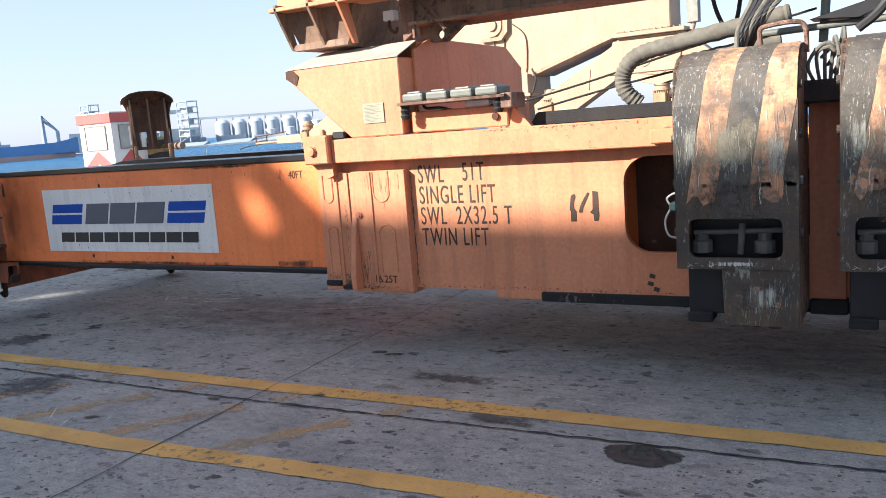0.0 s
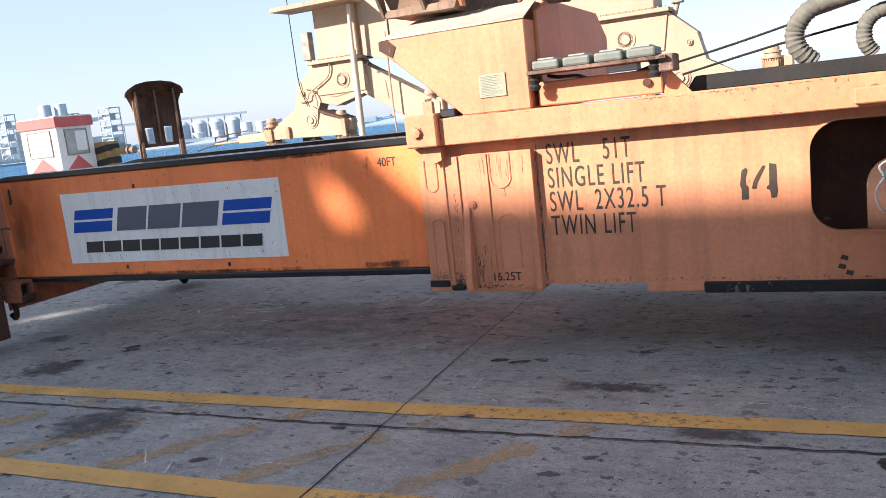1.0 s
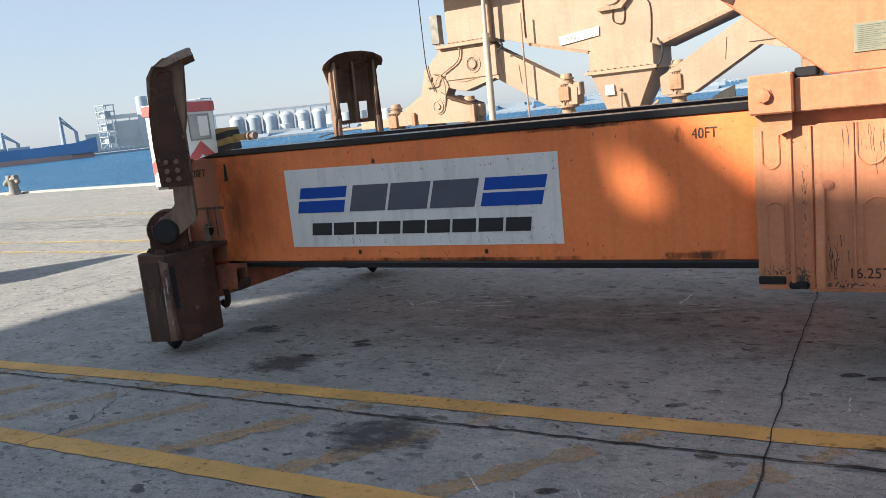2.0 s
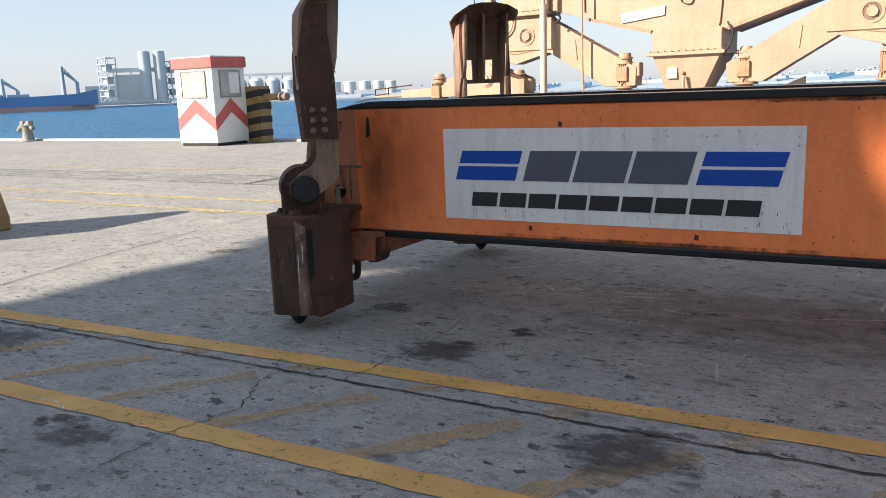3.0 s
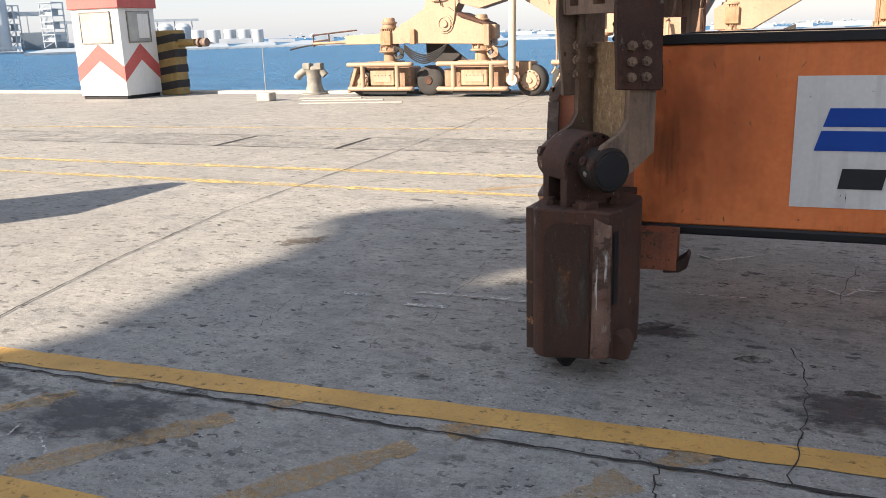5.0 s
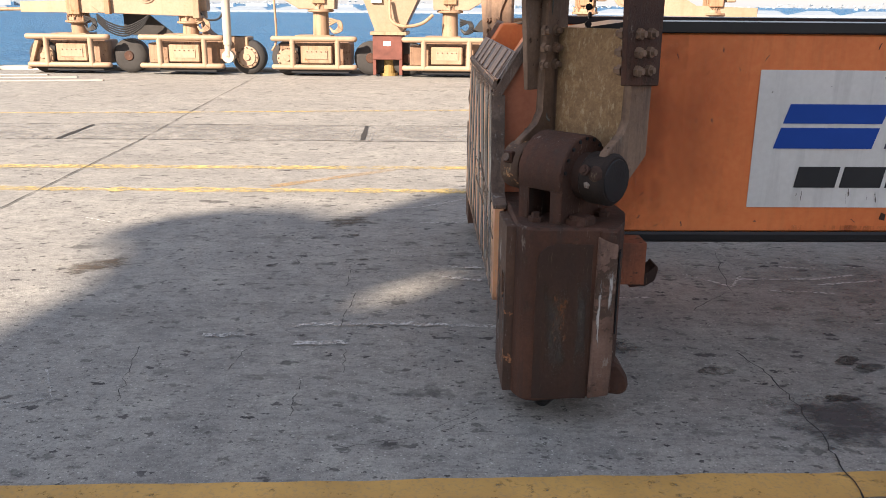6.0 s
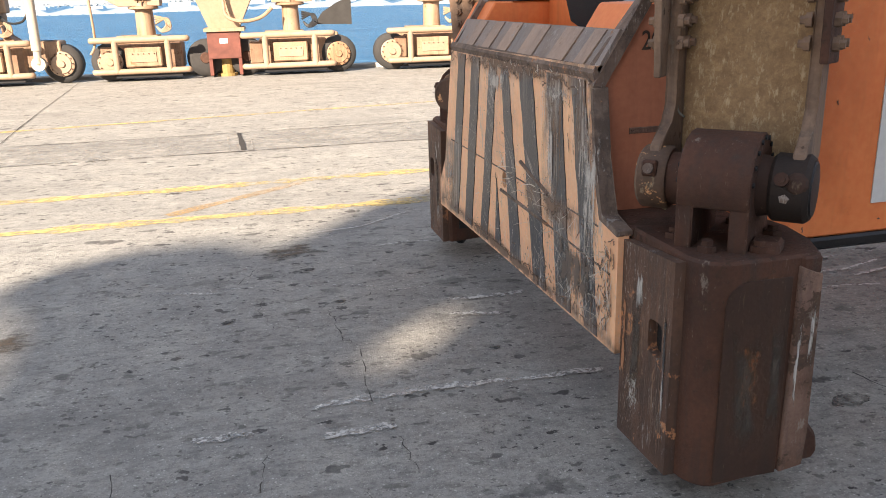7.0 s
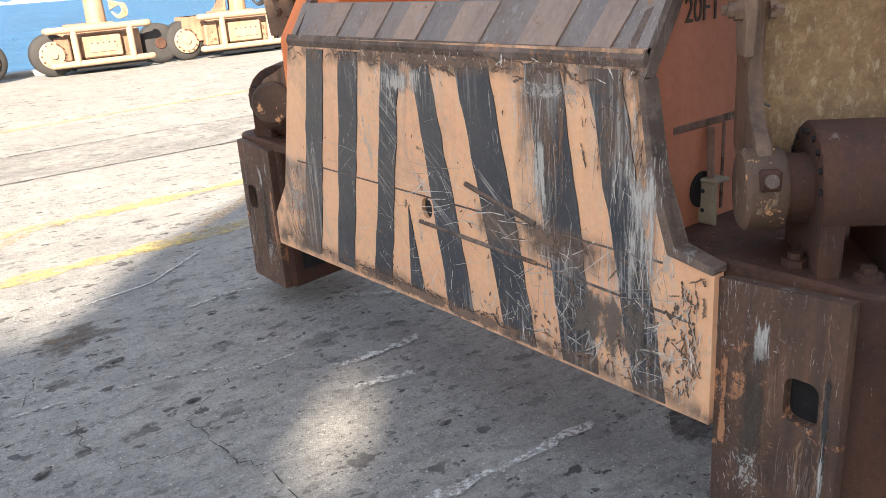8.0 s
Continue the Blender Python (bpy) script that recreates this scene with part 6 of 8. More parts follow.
bm.faces.new(b)
for i in range(4):
    bm.faces.new((a[i], a[(i + 1) % 4], b[(i + 1) % 4], b[i]))
part("top_sheet", bm, DUSTY_TOP, hump, "dusty sloped top sheet")
part("top_block", prism(B(), [(0.0, 1.755), (0.765, 1.755), (0.765, 1.85), (0.10, 1.845)], "y", 5.362, 6.6), PALE_ORANGE, hump)
bm = B()
prism(bm, [(-0.043, 1.70), (0.03, 1.655), (0.055, 1.71), (0.01, 1.75), (-0.043, 1.745)], "y", 5.136, 5.14)
part("bare_patch", bm, RUST, hump)
plate = part("data_plate", box(B(), 0.50, 0.645, 5.134, 5.14, 1.395, 1.51, 0.001), PLATE, hump, "pale data plate with small dark lines")
for k in range(13):
    part("print_bar", box(B(), 0.512, 0.575 + 0.05 * ((k * 7) % 5) / 4, 5.1330, 5.134, 1.404 + k * 0.0078, 1.4065 + k * 0.0078), LAMP_GREY, plate)
# side of the bracket: sloped web
bm = B()
prism(bm, [(5.3, 1.31), (6.86, 1.31), (6.86, 1.72), (6.6, 1.86), (5.5, 1.87), (5.3, 1.80)], "x", 0.765, 0.785, 0.003)
part("side_web", bm, PALE_ORANGE, hump)
# shelf with four cast boxes
bm = B()
box(bm, 0.79, 1.40, 5.19, 5.5, 1.322, 1.44, 0.006)
shelf = part("equipment_beam", bm, PALE_ORANGE, spreader, "orange cross beam with a shelf of cast boxes")
part("shelf_plate", box(B(), 0.775, 1.44, 5.07, 5.3, 1.478, 1.495, 0.002), RUST_RED, shelf)
for k in range(4):
    x = 0.80 + k * 0.153
    part("cast_box", box(B(), x, x + 0.135, 5.09, 5.27, 1.495, 1.542, 0.012, 2), LAMP_GREY, shelf, "grey cast junction box")
    part("box_lid", box(B(), x + 0.025, x + 0.11, 5.11, 5.25, 1.541, 1.552, 0.004), GREY_METAL, shelf)
for x in (0.80, 1.38):
    bm = B()
    turned(bm, (x, 5.12, 1.40), (0, 0, 1), [(0, 0.022), (0.02, 0.03), (0.03, 0.02), (0.05, 0.03), (0.06, 0.02), (0.078, 0.03)], 12)
    part("rubber_mount", bm, RUBBER, shelf)
part("junction_box", box(B(), 1.14, 1.29, 5.2, 5.28, 1.445, 1.477, 0.004), WHITE_PAINT, shelf, "white junction box")
part("end_lug", box(B(), 1.40, 1.47, 5.1, 5.28, 1.42, 1.50, 0.006), RUST_RED, shelf)
part("bolt", turned(B(), (1.33, 5.19, 1.38), (0, -1, 0), [(0, 0.02), (0.015, 0.02)], 10), RUST, shelf)
bm = B()
hose(bm, [(0.82, 5.3, 1.47), (0.9, 5.2, 1.455), (1.0, 5.18, 1.45), (1.05, 5.25, 1.43), (1.2, 5.25, 1.42), (1.38, 5.2, 1.46)], 0.009)
part("cable", bm, RUBBER, shelf)
# greasy top of the inner beam
bm = B()
prism(bm, [(1.49, 1.31), (6.6, 1.31), (6.6, 1.405), (1.54, 1.385)], "y", 5.26, 5.62, 0.008)
part("greasy_track", bm, GREASE, spreader, "black greasy sliding track")
bm = B()
prism(bm, [(1.40, 1.315), (1.53, 1.315), (1.43, 1.43)], "y", 5.2, 5.24)
part("track_gusset", bm, PALE_ORANGE, spreader)


# twin lift legs
def lift_leg(x0):
    x1 = x0 + 0.51
    prof = [(4.78, 0.39), (4.765, 0.62), (4.75, 0.70), (4.75, 1.36), (4.765, 1.45), (4.80, 1.52), (4.86, 1.565), (4.94, 1.59), (5.16, 1.60), (5.16, 0.39)]
    bm = B()
    for a, b in ((x0, x0 + 0.022), (x1 - 0.022, x1)):
        prism(bm, prof if a > x0 else [(4.765, 0.64)] + prof[2:9] + [(5.16, 0.64)], "x", a, b, 0.004)
    leg = part("twin_lift_leg", bm, RUST_RED, spreader, "grimy twin lift leg with worn orange and black stripes")
    WIN = round_rect(x0 + 0.055, x0 + 0.445, 0.69, 0.865, 0.035, 4)
    part("leg_face", pierced(B(), [(x0, 0.64), (x1, 0.64), (x1, 1.36), (x0, 1.36)], WIN, "y", 4.747, 4.77), BLOCK_PAINT, leg, "scraped dark face with a window")
    part("leg_foot", prism(B(), [(x0 + 0.20, 0.39), (x1 - 0.005, 0.385), (x1, 0.64), (x0 + 0.19, 0.64)], "y", 4.757, 4.9, 0.004), BLOCK_PAINT, leg)
    bm = B()
    for (ya, za), (yb, zb) in zip(prof[3:8], prof[4:9]):
        prism(bm, [(ya, za), (yb, zb), (yb + 0.02, zb - 0.02), (ya + 0.02, za - 0.005)], "x", x0, x1)
    part("leg_cap", bm, BLOCK_PAINT, leg)
    rnd2 = random.Random(int(x0 * 100))
    EDGE = (0.004, 0.125, 0.245, 0.375, 0.506)
    for k, mat in enumerate((BLOCK_BLACK, BLOCK_ORANGE, BLOCK_BLACK, BLOCK_ORANGE)):
        a, b = EDGE[k], EDGE[k + 1]
        low = (1.02, 0.97, 0.91, 0.93)[k]
        la, lb = max(a - 0.075, 0.004), max(b - 0.075, 0.03)
        bm = B()
        tip = [(x0 + la + (lb - la) * i / 5, low + rnd2.uniform(-0.05, 0.03)) for i in range(6)]
        prism(bm, [(x0 + b, 1.36), (x0 + a, 1.36)] + tip, "y", 4.7445, 4.748)
        bend = [(4.7445, 1.36), (4.759, 1.453), (4.796, 1.526), (4.858, 1.571), (4.939, 1.596), (5.15, 1.606)]
        rows = [[bm.verts.new((x0 + min(e + 0.012 * i, 0.508), y, z)) for e in (a, b)] for i, (y, z) in enumerate(bend)]
        for u, v in zip(rows, rows[1:]):
            bm.faces.new((u[0], u[1], v[1], v[0]))
        part("stripe", bm, mat, leg)
    def on_face(u, v):
        return x0 + 0.006 < u < x1 - 0.006 and 0.645 < v < 1.355 and not (x0 + 0.05 < u < x0 + 0.45 and 0.68 < v < 0.875)
    for k, (a, b, z0, z1, mat) in enumerate(((0.0, 0.51, 0.78, 1.12, RUB_GRIME), (0.0, 0.51, 0.62, 1.02, RUB_GRIME), (0.0, 0.14, 1.0, 1.37, RUB_GREEN), (0.12, 0.34, 0.95, 1.37, RUB_GREEN), (0.34, 0.51, 0.85, 1.37, RUB_GREEN), (0.0, 0.51, 1.0, 1.36, RUB_OLIVE), (0.36, 0.5, 0.88, 1.15, RUB_ORANGE), (0.0, 0.5, 0.64, 0.69, RUB_PALE))):
        if z1 > 0.70 and z0 < 0.70 < 0.88 < z1:
            z0 = 0.88
        patch("rubbed_patch", leg, "y", 4.7436 - 0.0003 * k, x0 + a, x0 + b, z0, z1, mat, "grimy rubbed paint")
    for k, (a, b, mat) in enumerate(((0.2, 0.5, RUB_ORANGE), (0.19, 0.51, RUB_GRIME), (0.24, 0.5, RUB_GREEN))):
        patch("rubbed_patch", leg, "y", 4.7562 - 0.0003 * k, x0 + a, x0 + b, 0.40, 0.63, mat, "scraped grimy paint")
    strokes("scrape_mark", leg, "y", 4.7405, ((x0 + 0.25, 1.18, 0.15, 0.1, 40, 90, 4, 0.08, 0.003), (x0 + 0.42, 1.12, 0.05, 0.12, 30, 90, 4, 0.09, 0.003), (x0 + 0.25, 0.655, 0.2, 0.006, 30, 0, 20, 0.02, 0.003)), MARK_GREEN, 61, on_face)
    # Black sheet behind the window stands for the dark inside the leg.
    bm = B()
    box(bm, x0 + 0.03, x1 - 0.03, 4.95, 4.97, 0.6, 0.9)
    part("window_shade_sheet", bm, BLACK_STEEL, leg)
    for dx in (0.09, 0.36):
        part("lock_spindle", turned(B(), (x0 + dx, 4.86, 0.70), (0, 0, 1), [(0, 0.045), (0.05, 0.045), (0.055, 0.03), (0.09, 0.03)], 12), LOCK_GREY, leg, "dusty lock spindle inside the window")
    part("lock_rod", rod(B(), (x0 + 0.06, 4.84, 0.79), (x0 + 0.44, 4.84, 0.80), 0.012), LOCK_GREY, leg)
    part("lock_rod", rod(B(), (x0 + 0.26, 4.83, 0.695), (x0 + 0.27, 4.83, 0.83), 0.014), LOCK_GREY, leg)
    # Black box fills the notch so its shade is in the colour.
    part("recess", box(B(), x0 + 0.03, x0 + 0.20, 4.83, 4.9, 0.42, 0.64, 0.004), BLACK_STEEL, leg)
    part("recess_foot", box(B(), x0 + 0.03, x0 + 0.14, 4.79, 4.9, 0.385, 0.43, 0.006), GREASE, leg)
    for y in (4.8, 5.0):
        part("lock_cone", turned(B(), (x0 + 0.40, y + 0.05, 0.36), (0, 0, 1), [(0, 0.03), (0.03, 0.045), (0.04, 0.045)], 10), RUST, leg)
    for z in (1.42, 1.22, 1.02, 0.80):
        for x in (x0 - 0.006, x1 + 0.006):
            part("side_stud", turned(B(), (x, 4.79, z), (1, 0, 0), [(-0.008, 0.02), (0.008, 0.02)], 10), BLOCK_PAINT, leg)
    bm = B()
    hose(bm, [(x0 + 0.34, 4.98, 1.6), (x0 + 0.34, 4.96, 1.66), (x0 + 0.38, 4.95, 1.675), (x0 + 0.48, 4.95, 1.68), (x0 + 0.52, 4.96, 1.655), (x0 + 0.525, 4.98, 1.55)], 0.011)
    part("hoop", bm, RUST_RED, leg, "bent guard hoop")
    return leg


lift_leg(2.385)
lift_leg(3.05)
bm = B()
box(bm, 2.9, 3.05, 5.15, 5.2, 0.42, 1.33)
# Duller orange here: dirt, and the shade between the legs in the colour.
part("frame_web", bm, DUSTY_ORANGE, spreader)
part("frame_pad", box(B(), 2.88, 3.1, 5.0, 5.16, 1.33, 1.43, 0.01), GREASE, spreader)
part("frame_pad", box(B(), 2.9, 3.06, 5.12, 5.2, 0.36, 0.43, 0.006), GREASE, spreader)
# teal plug by the hole
bm = B()
box(bm, 2.30, 2.385, 4.98, 5.05, 0.87, 0.91, 0.006)
box(bm, 2.34, 2.385, 5.0, 5.05, 0.79, 0.85, 0.006)
plug = part("plug", bm, TEAL_PLUG, spreader, "teal cable connector")
bm = B()
hose(bm, [(2.30, 5.02, 0.89), (2.285, 5.01, 0.93), (2.33, 5.02, 0.955), (2.38, 5.02, 0.95)], 0.005)
hose(bm, [(2.30, 5.02, 0.88), (2.27, 5.02, 0.82), (2.285, 5.02, 0.75), (2.33, 5.05, 0.73)], 0.005)
part("wire", bm, DECAL_WHITE, plug, "pale wire")
# hoses on top
for k, (pts, r) in enumerate((([(2.05, 5.45, 1.39), (1.985, 5.42, 1.46), (1.98, 5.42, 1.55), (2.06, 5.42, 1.635), (2.25, 5.42, 1.675), (2.62, 5.42, 1.73), (2.8, 5.42, 1.76)], 0.04),
                            ([(2.30, 5.5, 1.40), (2.265, 5.48, 1.46), (2.28, 5.48, 1.545), (2.38, 5.48, 1.595), (2.75, 5.48, 1.64)], 0.032))):
    part("sleeved_hose", hose(B(), pts, r, 12, 9, 0.13), GREY_HOSE, spreader, "grey sleeved hydraulic hose loop", smooth=True)
for pts in ([(1.2, 5.5, 1.42), (1.7, 5.55, 1.52), (2.3, 5.6, 1.66), (2.9, 5.6, 1.78)], [(1.45, 5.5, 1.40), (1.95, 5.55, 1.50), (2.6, 5.55, 1.60)]):
    part("thin_cable", hose(B(), pts, 0.006, 6), RUBBER, spreader, "thin black cable")
for k in range(7):
    x = 2.62 + 0.022 * k
    bm = B()
    hose(bm, [(x - 0.02 * k, 5.0 + 0.03 * k, 1.57), (x, 5.05, 1.68 + 0.01 * k), (x + 0.06, 5.1, 1.82), (x + 0.10 + 0.012 * k, 5.15, 2.0), (x + 0.1 + 0.02 * k, 5.2, 2.4)], 0.011, 7)
    part("hydraulic_hose", bm, RUBBER if k % 3 else GREY_HOSE, spreader, "black hydraulic hose")
for k in range(5):
    bm = B()
    a = 0.035 * k
    hose(bm, [(2.93 + a * 0.6, 5.08, 1.42), (2.91 + a, 5.02, 1.50 + a), (2.98 + a * 0.5, 5.0, 1.58 - a * 0.5), (3.05 - a * 0.4, 5.04, 1.50 + a * 0.6), (3.03 - a * 0.7, 5.1, 1.42 + a)], 0.008, 6)
    part("tangled_cable", bm, GREY_HOSE, spreader, "tangled grey cable")
part("pipe_bar", rod(B(), (2.6, 5.25, 1.66), (3.4, 5.25, 1.68), 0.016), LAMP_GREY, spreader)
part("pipe_bar", rod(B(), (2.95, 5.3, 1.6), (2.97, 5.3, 1.9), 0.02), LAMP_GREY, spreader)
for pts, r in (([(2.36, 5.6, 2.3), (2.42, 5.6, 1.85), (2.52, 5.6, 1.75), (2.6, 5.6, 2.3)], 0.011), ([(2.8, 5.3, 1.9), (2.9, 5.3, 1.82), (3.1, 5.3, 1.8), (3.3, 5.3, 1.75)], 0.016),
               ([(3.1, 5.1, 1.63), (3.2, 5.1, 1.72), (3.25, 5.15, 1.9), (3.22, 5.2, 2.3)], 0.02)):
    part("hydraulic_hose", hose(B(), pts, r), RUBBER, spreader, "black hydraulic hose", smooth=True)
part("folded_sheet", prism(B(), [(2.9, 1.70), (3.15, 1.76), (3.25, 1.74), (3.1, 1.685)], "y", 5.2, 5.4, 0.003), BLACK_STEEL, spreader, "bent dark cover sheet")

# upper frame over the spreader
head = thing("headblock_frame", pose(0.5, 6.0, 1.85), "brown and orange steel headblock frame above the spreader", "lifting frame")
bm = B()
lo, hi = [(0.0, 5.28), (0.34, 5.28), (0.34, 6.2), (0.0, 6.2)], [(-0.09, 5.2), (0.47, 5.2), (0.47, 6.4), (-0.09, 6.4)]
a, b = [bm.verts.new((*p, 1.868)) for p in lo], [bm.verts.new((*p, 2.15)) for p in hi]
bm.faces.new(a[::-1])
for i in range(4):
    bm.faces.new((a[i], a[(i + 1) % 4], b[(i + 1) % 4], b[i]))
bm.faces.new(b)
socket = part("tapered_socket", bm, FLIPPER, head, "tapered brown steel socket")
for x in (-0.055, 0.19, 0.40):
    part("socket_rib", prism(B(), [(5.205, 2.14), (5.285, 1.875), (5.24, 1.875), (5.10, 2.10), (5.10, 2.14)], "x", x, x + 0.016), FLIPPER if x < 0.3 else PALE_ORANGE, socket)
part("socket_skirt", prism(B(), [(-0.03, 1.869), (0.37, 1.869), (0.39, 1.91), (-0.05, 1.91)], "y", 5.235, 5.279, 0.003), FLIPPER, socket)
lug = part("pierced_lug", pierced(B(), [(0.70, 2.08), (0.72, 1.90), (0.80, 1.845), (0.90, 1.84), (1.05, 1.95), (1.12, 2.08)], [(0.86 + 0.025 * math.cos(a), 1.885 + 0.025 * math.sin(a)) for a in (2 * math.pi * i / 12 for i in range(12))], "y", 5.50, 5.53), FLIPPER, head, "brown lug plate with a hole")
part("latch_box", box(B(), 0.50, 0.58, 5.44, 5.5, 2.0, 2.06, 0.006), WHITE_PAINT, head, "pale latch box")
part("latch_hook", hose(B(), [(0.54, 5.45, 2.0), (0.55, 5.44, 1.95), (0.585, 5.44, 1.925), (0.60, 5.44, 1.955)], 0.01, 7), RUST, head)
bm = B()
box(bm, -0.1, 6.6, 5.1, 5.34, 2.10, 2.125, 0.004)
box(bm, -0.1, 6.6, 5.2, 5.23, 2.12, 2.7)
part("lower_flange", bm, PALE_ORANGE, head, "sunlit faded orange beam flange")
bm = B()
box(bm, 0.72, 6.6, 5.40, 5.7, 1.965, 2.26, 0.006)
box(bm, 0.72, 6.6, 5.36, 5.74, 1.945, 1.963)
part("cross_beam", bm, FLIPPER, head, "dark brown cross beam")
bm = B()
prism(bm, [(0.64, 2.3), (0.74, 2.3), (0.72, 1.9), (0.66, 1.86)], "y", 5.4, 5.43)
rod(bm, (0.80, 5.4, 2.1), (0.95, 5.4, 1.9), 0.015)
rod(bm, (0.75, 5.38, 1.87), (0.75, 5.38, 2.3), 0.012)
part("hanger_rod", bm, RUST_RED, head)

# ---- mobile harbour crane on the quay ----
crane = thing("harbour_crane", pose(-5.865, 18.24, 0, 0, 0, -3.2), "cream painted mobile harbour crane on wheeled bogies", "crane")
ARM = [(-5.4, 1.08), (-5.4, 1.27), (-4.3, 1.29), (-3.5, 1.75), (-3.37, 2.28), (-2.85, 2.72), (-1.55, 2.72), (-1.42, 2.58), (0.42, 1.54), (0.40, 1.18), (-0.25, 1.18), (-1.5, 1.95), (-2.3, 1.72), (-2.75, 1.86), (-2.98, 1.40), (-3.2, 1.20), (-4.0, 1.08)]


def mirrored(pts):
    return [(2.6 - u, z) for u, z in reversed(pts)]


def cpart(name, bm, mat, label="", parent=None, smooth=False):
    return part(name, bm, mat, parent or crane, label, True, smooth)


for flip in (0, 1):
    pts = mirrored(ARM) if flip else ARM
    f = (lambda u: 2.6 - u) if flip else (lambda u: u)
    arm = cpart("outrigger_arm", prism(B(), pts, "y", -0.16, 0.22, 0.01), CREAM, "cream welded outrigger arm with pivot hubs")
    for (u, z, r) in ((-2.02, 2.30, 0.25), (-3.02, 1.45, 0.19), (-3.22, 2.10, 0.07)):
        cpart("pivot_hub", turned(B(), (f(u), -0.15 if z > 1.5 or flip else -0.21, z), (0, -1, 0), [(0, r), (0.03, r), (0.03, r * 0.78), (0.055, r * 0.78), (0.055, r * 0.62), (0.04, r * 0.6), (0.04, r * 0.4), (0.075, r * 0.36), (0.075, 0.02)], 24), CREAM, "turned pivot hub", arm, True)
    if not flip:
        rocker = cpart("rocker_beam", prism(B(), [(-3.9, 1.08), (-2.12, 1.03), (-2.10, 1.40), (-2.35, 1.50), (-2.70, 1.60), (-2.95, 1.78), (-3.35, 1.74), (-4.05, 1.46), (-4.05, 1.2)], "y", -0.22, 0.18, 0.01), CREAM, "cream rocker beam between two bogies", arm)
        cpart("edge_plate", prism(B(), [(-2.72, 1.60), (-2.08, 1.40), (-2.06, 1.43), (-2.68, 1.66)], "y", -0.3, 0.25, 0.004), RUST, "dark sloped edge plate", rocker)
        cpart("stiffener", box(B(), -2.16, -2.04, -0.3, 0.2, 1.0, 1.42, 0.01), CREAM_DIRTY, "", rocker)
        cpart("stiffener", box(B(), -3.78, -3.68, -0.3, -0.2, 1.06, 1.36, 0.01), MOTOR, "", rocker)
        for k in range(5):
            cpart("sagging_hose", hose(B(), [(-3.95, -0.24, 1.06 - 0.03 * k), (-3.75, -0.26, 0.92 - 0.04 * k), (-3.45, -0.27, 0.84 - 0.04 * k), (-3.15, -0.24, 0.95 - 0.03 * k), (-3.0, -0.2, 1.05)], 0.017, 6), RUBBER, "black sagging hose", rocker)
        cpart("sagging_hose", hose(B(), [(-2.05, -0.2, 1.1), (-1.9, -0.26, 0.98), (-1.7, -0.26, 1.0), (-1.6, -0.26, 1.15)], 0.017, 6), RUBBER, "black sagging hose", rocker)
    bm = B()
    prism(bm, [(f(-2.75), 2.0), (f(-1.3), 2.0), (f(-1.42), 2.66), (f(-2.85), 2.66)], "y", -0.19, -0.155, 0.01)
    cpart("doubler_plate", bm, CREAM, "", arm)
    bm = B()
    box(bm, min(f(-2.9), f(-1.48)), max(f(-2.9), f(-1.48)), -0.3, 0.4, 2.72, 2.80, 0.008)
    fl = cpart("bolted_flange", bm, CREAM, "", arm)
    for k in range(11):
        cpart("flange_bolt", turned(B(), (f(-2.82 + 0.125 * k), -0.26, 2.80), (0, 0, 1), [(0, 0.022), (0.03, 0.022)], 6), CREAM_DIRTY, "", fl)
    bm = B()
    box(bm, min(f(-2.62), f(-1.5)), max(f(-2.62), f(-1.5)), -0.22, 0.5, 2.80, 6.5, 0.02)
    cpart("upper_leg", bm, CREAM, "cream box leg")
    bm = B()
    box(bm, min(f(-3.12), f(-2.9)), max(f(-3.12), f(-2.9)), -0.1, 0.1, 2.86, 3.5, 0.01)
    post = cpart("cabinet", bm, BOLLARD_IRON, "small weathered cabinet on a post")
    bm = B()
    rod(bm, (f(-3.02), 0, 2.9), (f(-2.9), 0, 2.5), 0.05)
    cpart("stay", bm, CREAM, "", post)
    if flip:
        continue
    # stowed cylinder
    bm = B()
    rod(bm, (f(-1.52), -0.42, 0.55), (f(-1.50), -0.42, 2.9), 0.075)
    rod(bm, (f(-1.50), -0.42, 2.9), (f(-1.48), -0.42, 3.9), 0.045)
    turned(bm, (f(-1.52), -0.36, 0.34), (0, -1, 0), [(-0.02, 0.11), (0.1, 0.11)], 16)
    rod(bm, (f(-1.52), -0.42, 0.34), (f(-1.52), -0.42, 0.56), 0.06)
    cpart("lift_cylinder", bm, CYLINDER, "pale hydraulic cylinder with an eye end", smooth=True)
    bm = B()
    hose(bm, [(f(-0.66), -0.35, 3.2), (f(-0.66), -0.35, 1.6), (f(-0.64), -0.35, 0.7), (f(-0.72), -0.4, 0.45)], 0.02)
    cpart("standpipe", bm, CREAM_DIRTY)
    bm = B()
    hose(bm, [(f(-3.3), -0.2, 5.0), (f(-3.28), -0.2, 3.0), (f(-3.25), -0.2, 2.3), (f(-3.1), -0.2, 1.8)], 0.012)
    cpart("cable", bm, RUBBER)
    for pts in ([(f(-3.1), -0.2, 2.2), (f(-2.9), -0.24, 2.15), (f(-2.78), -0.25, 1.9), (f(-2.82), -0.24, 1.5), (f(-2.95), -0.22, 1.3)], [(f(-3.3), -0.2, 1.9), (f(-3.05), -0.24, 1.95), (f(-2.95), -0.24, 2.1), (f(-2.4), -0.24, 2.4), (f(-2.3), -0.24, 2.7)]):
        cpart("hose", hose(B(), pts, 0.016), CREAM_DIRTY, "", arm)

